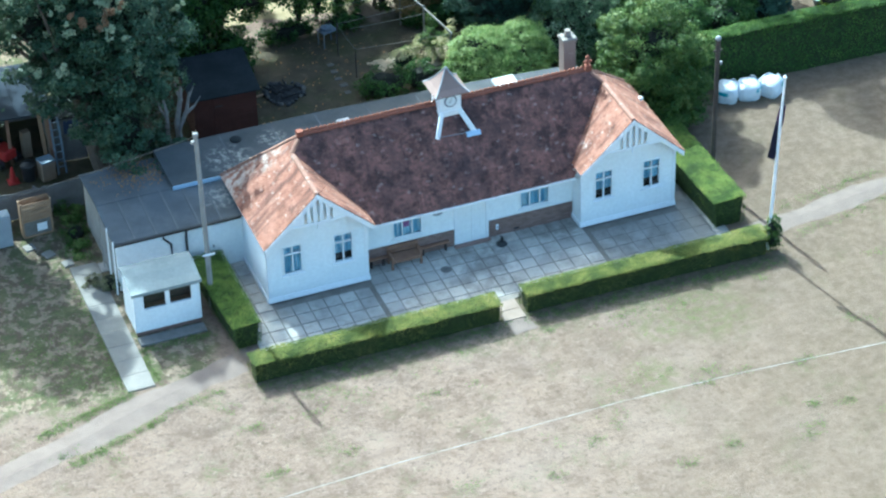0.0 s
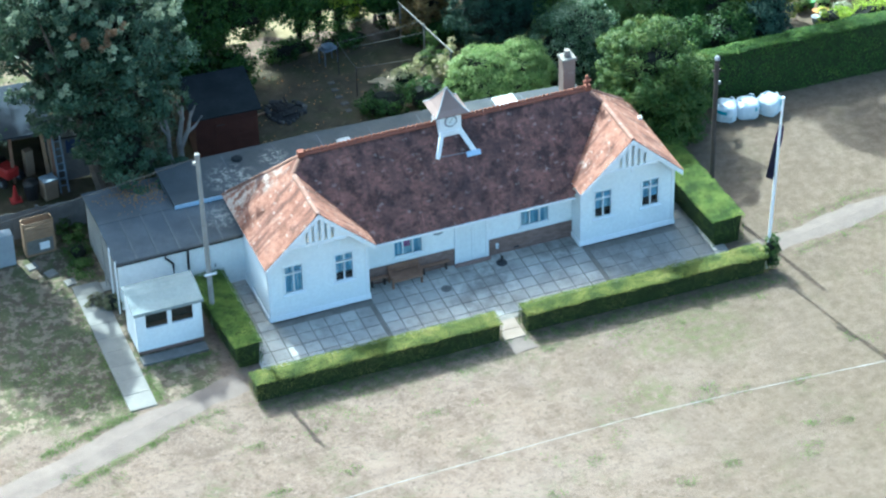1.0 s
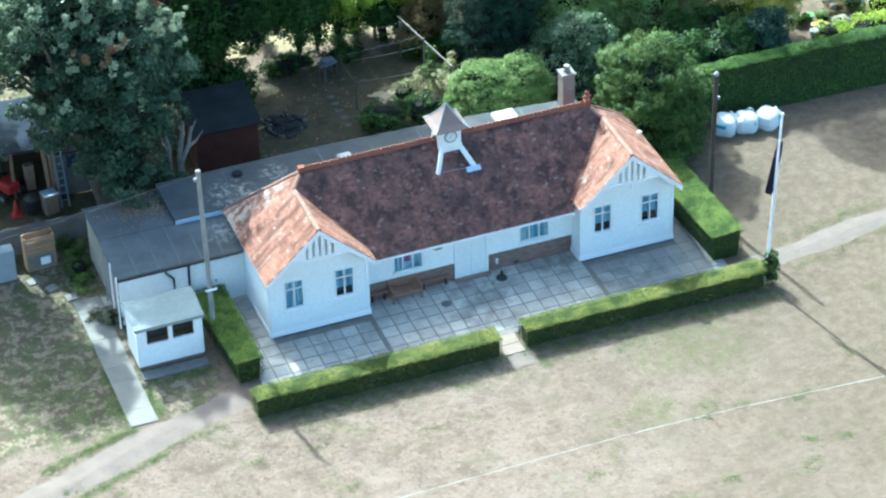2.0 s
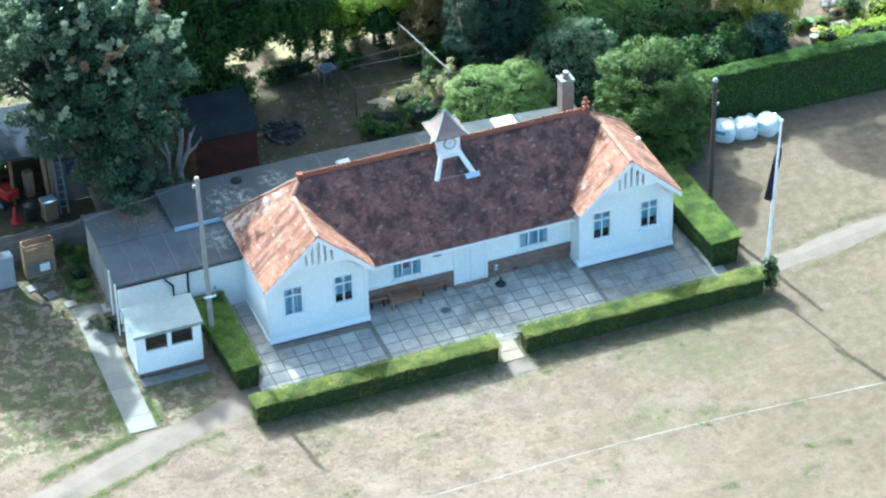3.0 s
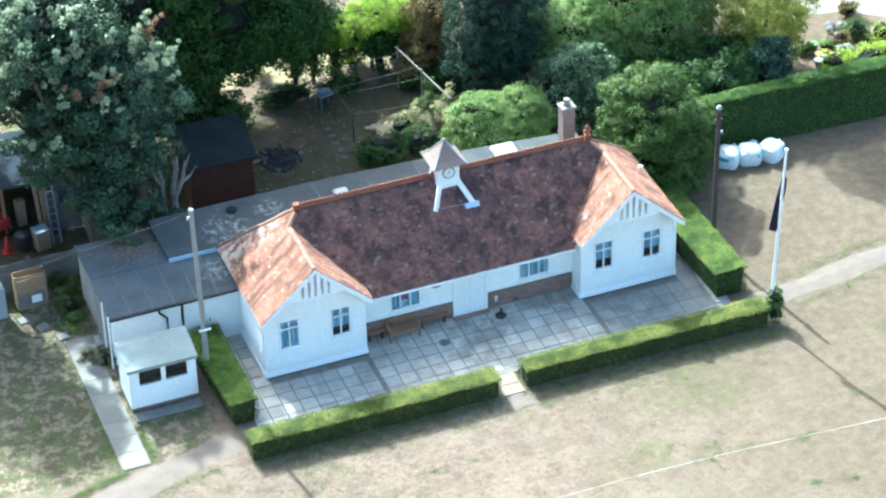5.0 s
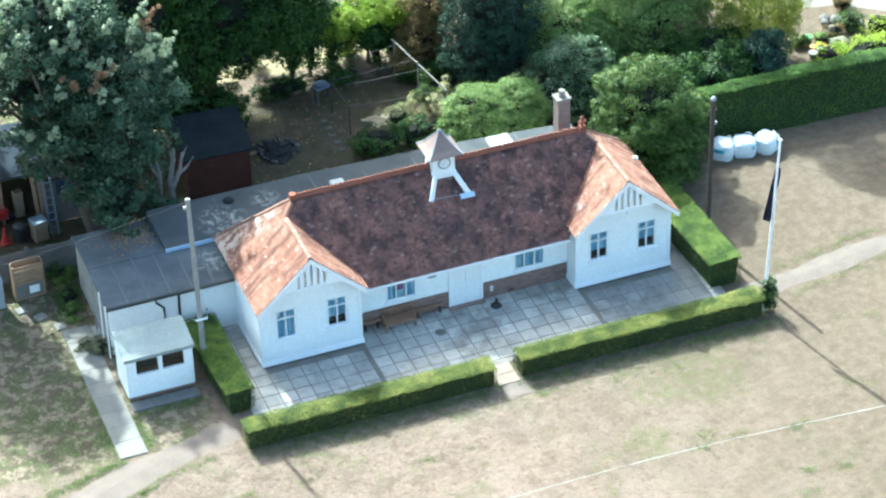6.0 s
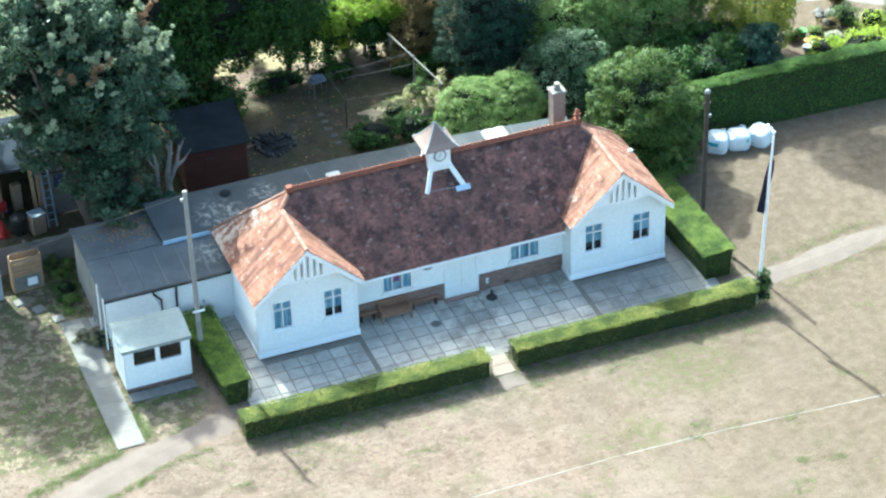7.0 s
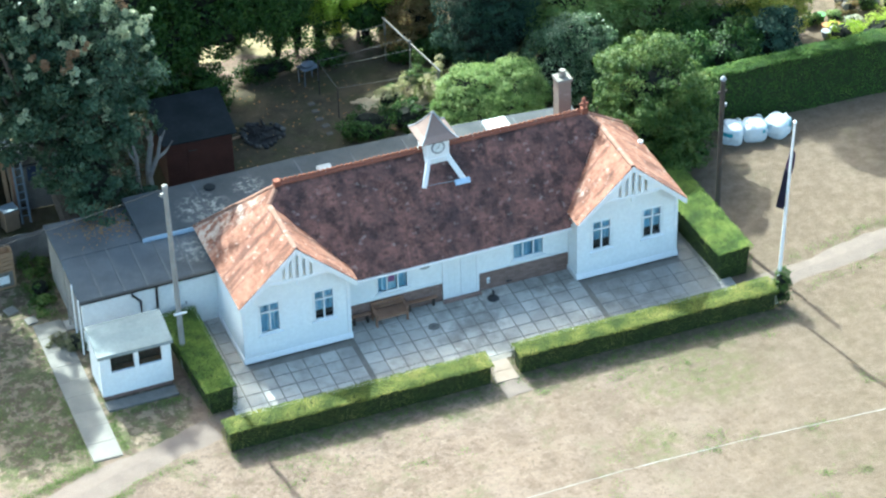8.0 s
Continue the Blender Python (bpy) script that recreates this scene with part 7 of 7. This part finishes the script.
def stored_boards():
    b = thing("leaning_boards", "tan and pinkish boards leaning at the store front", "boards", (-5.0, 12.0, 0))
    for i, (x, w, h, m) in enumerate(((-0.16, 0.15, 2.2, "wood_tan"), (0.02, 0.12, 2.45, "card"), (0.16, 0.13, 1.9, "wood_tan"))):
        bm = bmesh.new()
        beam(bm, (x, -0.35 + 0.04 * i, 0), (x + 0.05 * (i - 1), 0.05, h), w, 0.03, (0, 1, 0))
        part("board", bm, m, b)


stored_boards()
solo("tall_carton", boxed(-0.18, 0.18, -0.15, 0.15, 0, 1.15, bevel=0.02), "card", "tall brown carton standing in the store", "carton", (-5.7, 12.75, 0), 10)
bench_ob = thing("store_bench", "rough low workbench inside the open store", "workbench", (-7.9, 13.3, 0), -4)
part("worktop", boxed(-1.0, 1.0, -0.3, 0.3, 0.72, 0.78, bevel=0.01), "wood", bench_ob)
for x in (-0.95, 0.88):
    for y in (-0.27, 0.2):
        part("leg", boxed(x, x + 0.07, y, y + 0.07, 0, 0.72), "wood", bench_ob)
for x, w, h, mat, lab in ((-8.5, 0.22, 0.3, "grey_plastic", "grey plastic"), (-8.0, 0.17, 0.24, "blue_lid", "blue plastic"), (-7.4, 0.2, 0.34, "card", "brown board")):
    solo("stored_box", boxed(-w, w, -0.16, 0.16, 0, h, bevel=0.015), mat, lab + " box on the workbench", "box", (x, 13.3, 0.78), 6 * math.sin(x * 7))

# ---- neighbouring garden oddments ----
for x, y, mat, lab in ((28.05, 11.15, "trim", "white plastic tub"), (28.2, 11.25, "orange_tub", "orange plastic tub"), (27.85, 11.3, "orange_tub", "orange plastic tub"), (28.0, 12.1, "green_tub", "green plastic tub"), (27.6, 10.9, "grey_plastic", "grey plastic tub"), (28.9, 11.3, "grey_plastic", "grey plastic tub")):
    t = thing("garden_tub", lab + " standing on the pale garden soil", "tub", (x, y, 0), 0, "garden tubs")
    bm = bmesh.new()
    spin(bm, [(0.14, 0), (0.19, 0.26), (0.2, 0.28), (0.16, 0.28)], 14)
    part("pot", bm, mat, t)
    bm = bmesh.new()
    spin(bm, [(0.165, 0.22), (0.16, 0.25), (0.05, 0.27)], 12)
    part("soil", bm, "stone_dark", t)
rock_rng = random.Random(12)
for k in range(9):
    bm = bmesh.new()
    bmesh.ops.create_icosphere(bm, subdivisions=2, radius=rock_rng.uniform(0.16, 0.34))
    for v in bm.verts:
        v.co *= 1 + 0.3 * noise.noise(v.co * 4 + Vector((k * 3.1, 0, 0)))
        v.co.z = v.co.z * 0.7 + 0.12
    solo("rubble_lump", bm, "stone_grey", "grey lump of rubble in the neighbouring garden", "rubble", (29.6 + rock_rng.uniform(-0.9, 0.9), 12.9 + rock_rng.uniform(-0.7, 0.7), 0), rock_rng.uniform(0, 360), "garden rubble")
for k, (x, y, r, mat, lab) in enumerate(((28.4, 11.7, 0.35, "leaf_bright", "bright leafy"), (29.2, 12.0, 0.4, "leaf_rust", "rusty"), (30.1, 12.3, 0.55, "leaf_mid", "green"), (29.0, 11.2, 0.3, "bloom", "pale flowering"), (31.0, 11.6, 0.6, "leaf_lime", "lime-green"), (27.5, 12.0, 0.3, "leaf_mid", "small green"), (30.6, 14.0, 0.4, "leaf_rust", "rusty"))):
    tree("garden_plant", lab + " garden plant on pale soil behind the hedge", (x, y, 0), [(0, 0, r * 0.7, r, r * 0.9, r * 0.8)], mat, 80 + k, 22, 60, r * 0.4, 0.08, 0.02, 4, "plant")


# ---- loose grass ----
def tufts():
    rng = np.random.default_rng(90)
    spots = []

    def along(ax, ay, bx, by, n, spread):
        f = rng.uniform(0, 1, n)
        spots.append(np.column_stack([ax + (bx - ax) * f, ay + (by - ay) * f]) + rng.normal(0, spread, (n, 2)))

    along(-9.5, -4.1, -5.9, -2.95, 260, 0.11)
    along(-9.0, -6.0, -5.4, -4.7, 200, 0.10)
    along(-5.2, -4.5, -3.0, -3.95, 50, 0.10)
    along(19.4, -3.4, 30, -1.6, 170, 0.13)
    along(19.5, -1.7, 30, 0.1, 170, 0.13)
    along(-5.05, -2.9, -5.0, -0.8, 90, 0.10)
    along(-6.2, -2.8, -6.2, 3.5, 150, 0.12)
    along(-2.0, -4.35, 7.4, -4.4, 260, 0.14)
    along(8.3, -4.4, 18.0, -4.7, 260, 0.16)
    along(-4.9, -0.8, -2.4, -0.8, 80, 0.08)
    for cx, cy, n, sp in ((11.0, -9.0, 26, 0.6), (9.0, -10.5, 14, 0.4), (8.7, -5.3, 10, 0.1), (11.2, -5.6, 30, 0.5), (13.4, -5.7, 50, 0.8), (0.5, -5.4, 90, 1.2), (-8.0, 0.5, 120, 1.0), (-7.2, -1.6, 120, 0.8), (5.2, -5.4, 10, 0.3)):
        spots.append(np.column_stack([rng.normal(cx, sp, n), rng.normal(cy, sp * 0.7, n)]))
    # scattered clumps over the open turf
    seeds = np.column_stack([rng.uniform(-9, 24, 60), rng.uniform(-14.5, -4.6, 60)])
    for cx, cy in seeds:
        n = int(rng.integers(3, 22))
        spots.append(np.column_stack([rng.normal(cx, 0.24, n), rng.normal(cy, 0.14, n)]))
    c = np.concatenate(spots)
    k = 9
    p = np.repeat(c, k, axis=0) + rng.normal(0, 0.07, (len(c) * k, 2))
    p3 = np.column_stack([p, rng.uniform(0.0, 0.02, len(p))])
    q = leaf_quads(rng, p3, np.tile([0, 0, 1.0], (len(p3), 1)), 0.055, 0.5, 0.35)
    ob = new("grass_tufts", quads_mesh("grass_tufts", q, "grass"))
    tagged(ob, "green grass tufts along path edges and in worn turf", "grass", kind="stuff")


tufts()


# ---- paving pieces ----
def slab_mesh(w, d):
    bm = bmesh.new()
    box(bm, -w / 2, w / 2, -d / 2, d / 2, -0.03, 0.02)
    top = [e for e in bm.edges if all(v.co.z > 0 for v in e.verts)]
    bmesh.ops.bevel(bm, geom=top, offset=0.01, segments=1, affect="EDGES")
    me = bpy.data.meshes.new("paving_slab")
    bm.to_mesh(me)
    bm.free()
    return me


def pave():
    rng = random.Random(77)
    S = 0.6
    full = slab_mesh(S - 0.035, S - 0.035)
    full.materials.append(M["slab"])
    tight = slab_mesh(S - 0.014, S - 0.014)
    tight.materials.append(M["slab_soiled"])
    narrow = slab_mesh(0.3, S - 0.035)
    narrow.materials.append(M["slab"])
    cols = [0.66 + S * (i + 0.5) for i in range(-3, 5)]
    cols += [3.66 + 0.16 + S * (i + 0.5) for i in range(14)]
    cols += [12.38 + S * (i + 0.5) for i in range(8)]
    rows = [-0.4 + S * (j + 0.5) for j in range(-5, 6)]
    for x in cols:
        for y in rows:
            if x > 17.0 or y < -3.05:
                continue
            ingable = (-0.05 < x < W + 0.05 or L - W - 0.05 < x < L + 0.05) and y > -0.15
            if ingable or (0 < x < L and y > 0.72) or y > 2.95:
                continue
            if x > L and y > 2.6:
                continue
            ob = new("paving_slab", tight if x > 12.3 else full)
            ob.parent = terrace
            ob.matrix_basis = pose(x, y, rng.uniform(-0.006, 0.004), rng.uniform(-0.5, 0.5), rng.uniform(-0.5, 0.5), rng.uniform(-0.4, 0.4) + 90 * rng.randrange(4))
    worn = slab_mesh(0.80, 0.56)
    worn.materials.append(M["pale_slab"])
    for y in (-3.36, -3.93):
        ob = new("paving_slab", worn)
        ob.parent = terrace
        ob.matrix_basis = pose(7.83, y, 0, 0, 0, rng.uniform(-1.0, 1.0))
    wide = slab_mesh(0.985, 0.862)
    wide.materials.append(M["concrete"])
    for j in range(9):
        ob = new("paving_slab", wide)
        ob.parent = walkway
        ob.matrix_basis = pose(-5.62, -2.46 + j * 0.87, rng.uniform(-0.002, 0.008), 0, 0, rng.uniform(-0.8, 0.8))
    ob = new("paving_slab", narrow)
    ob.parent = walkway
    ob.matrix_basis = pose(-4.93, 4.5, 0.005)


pave()
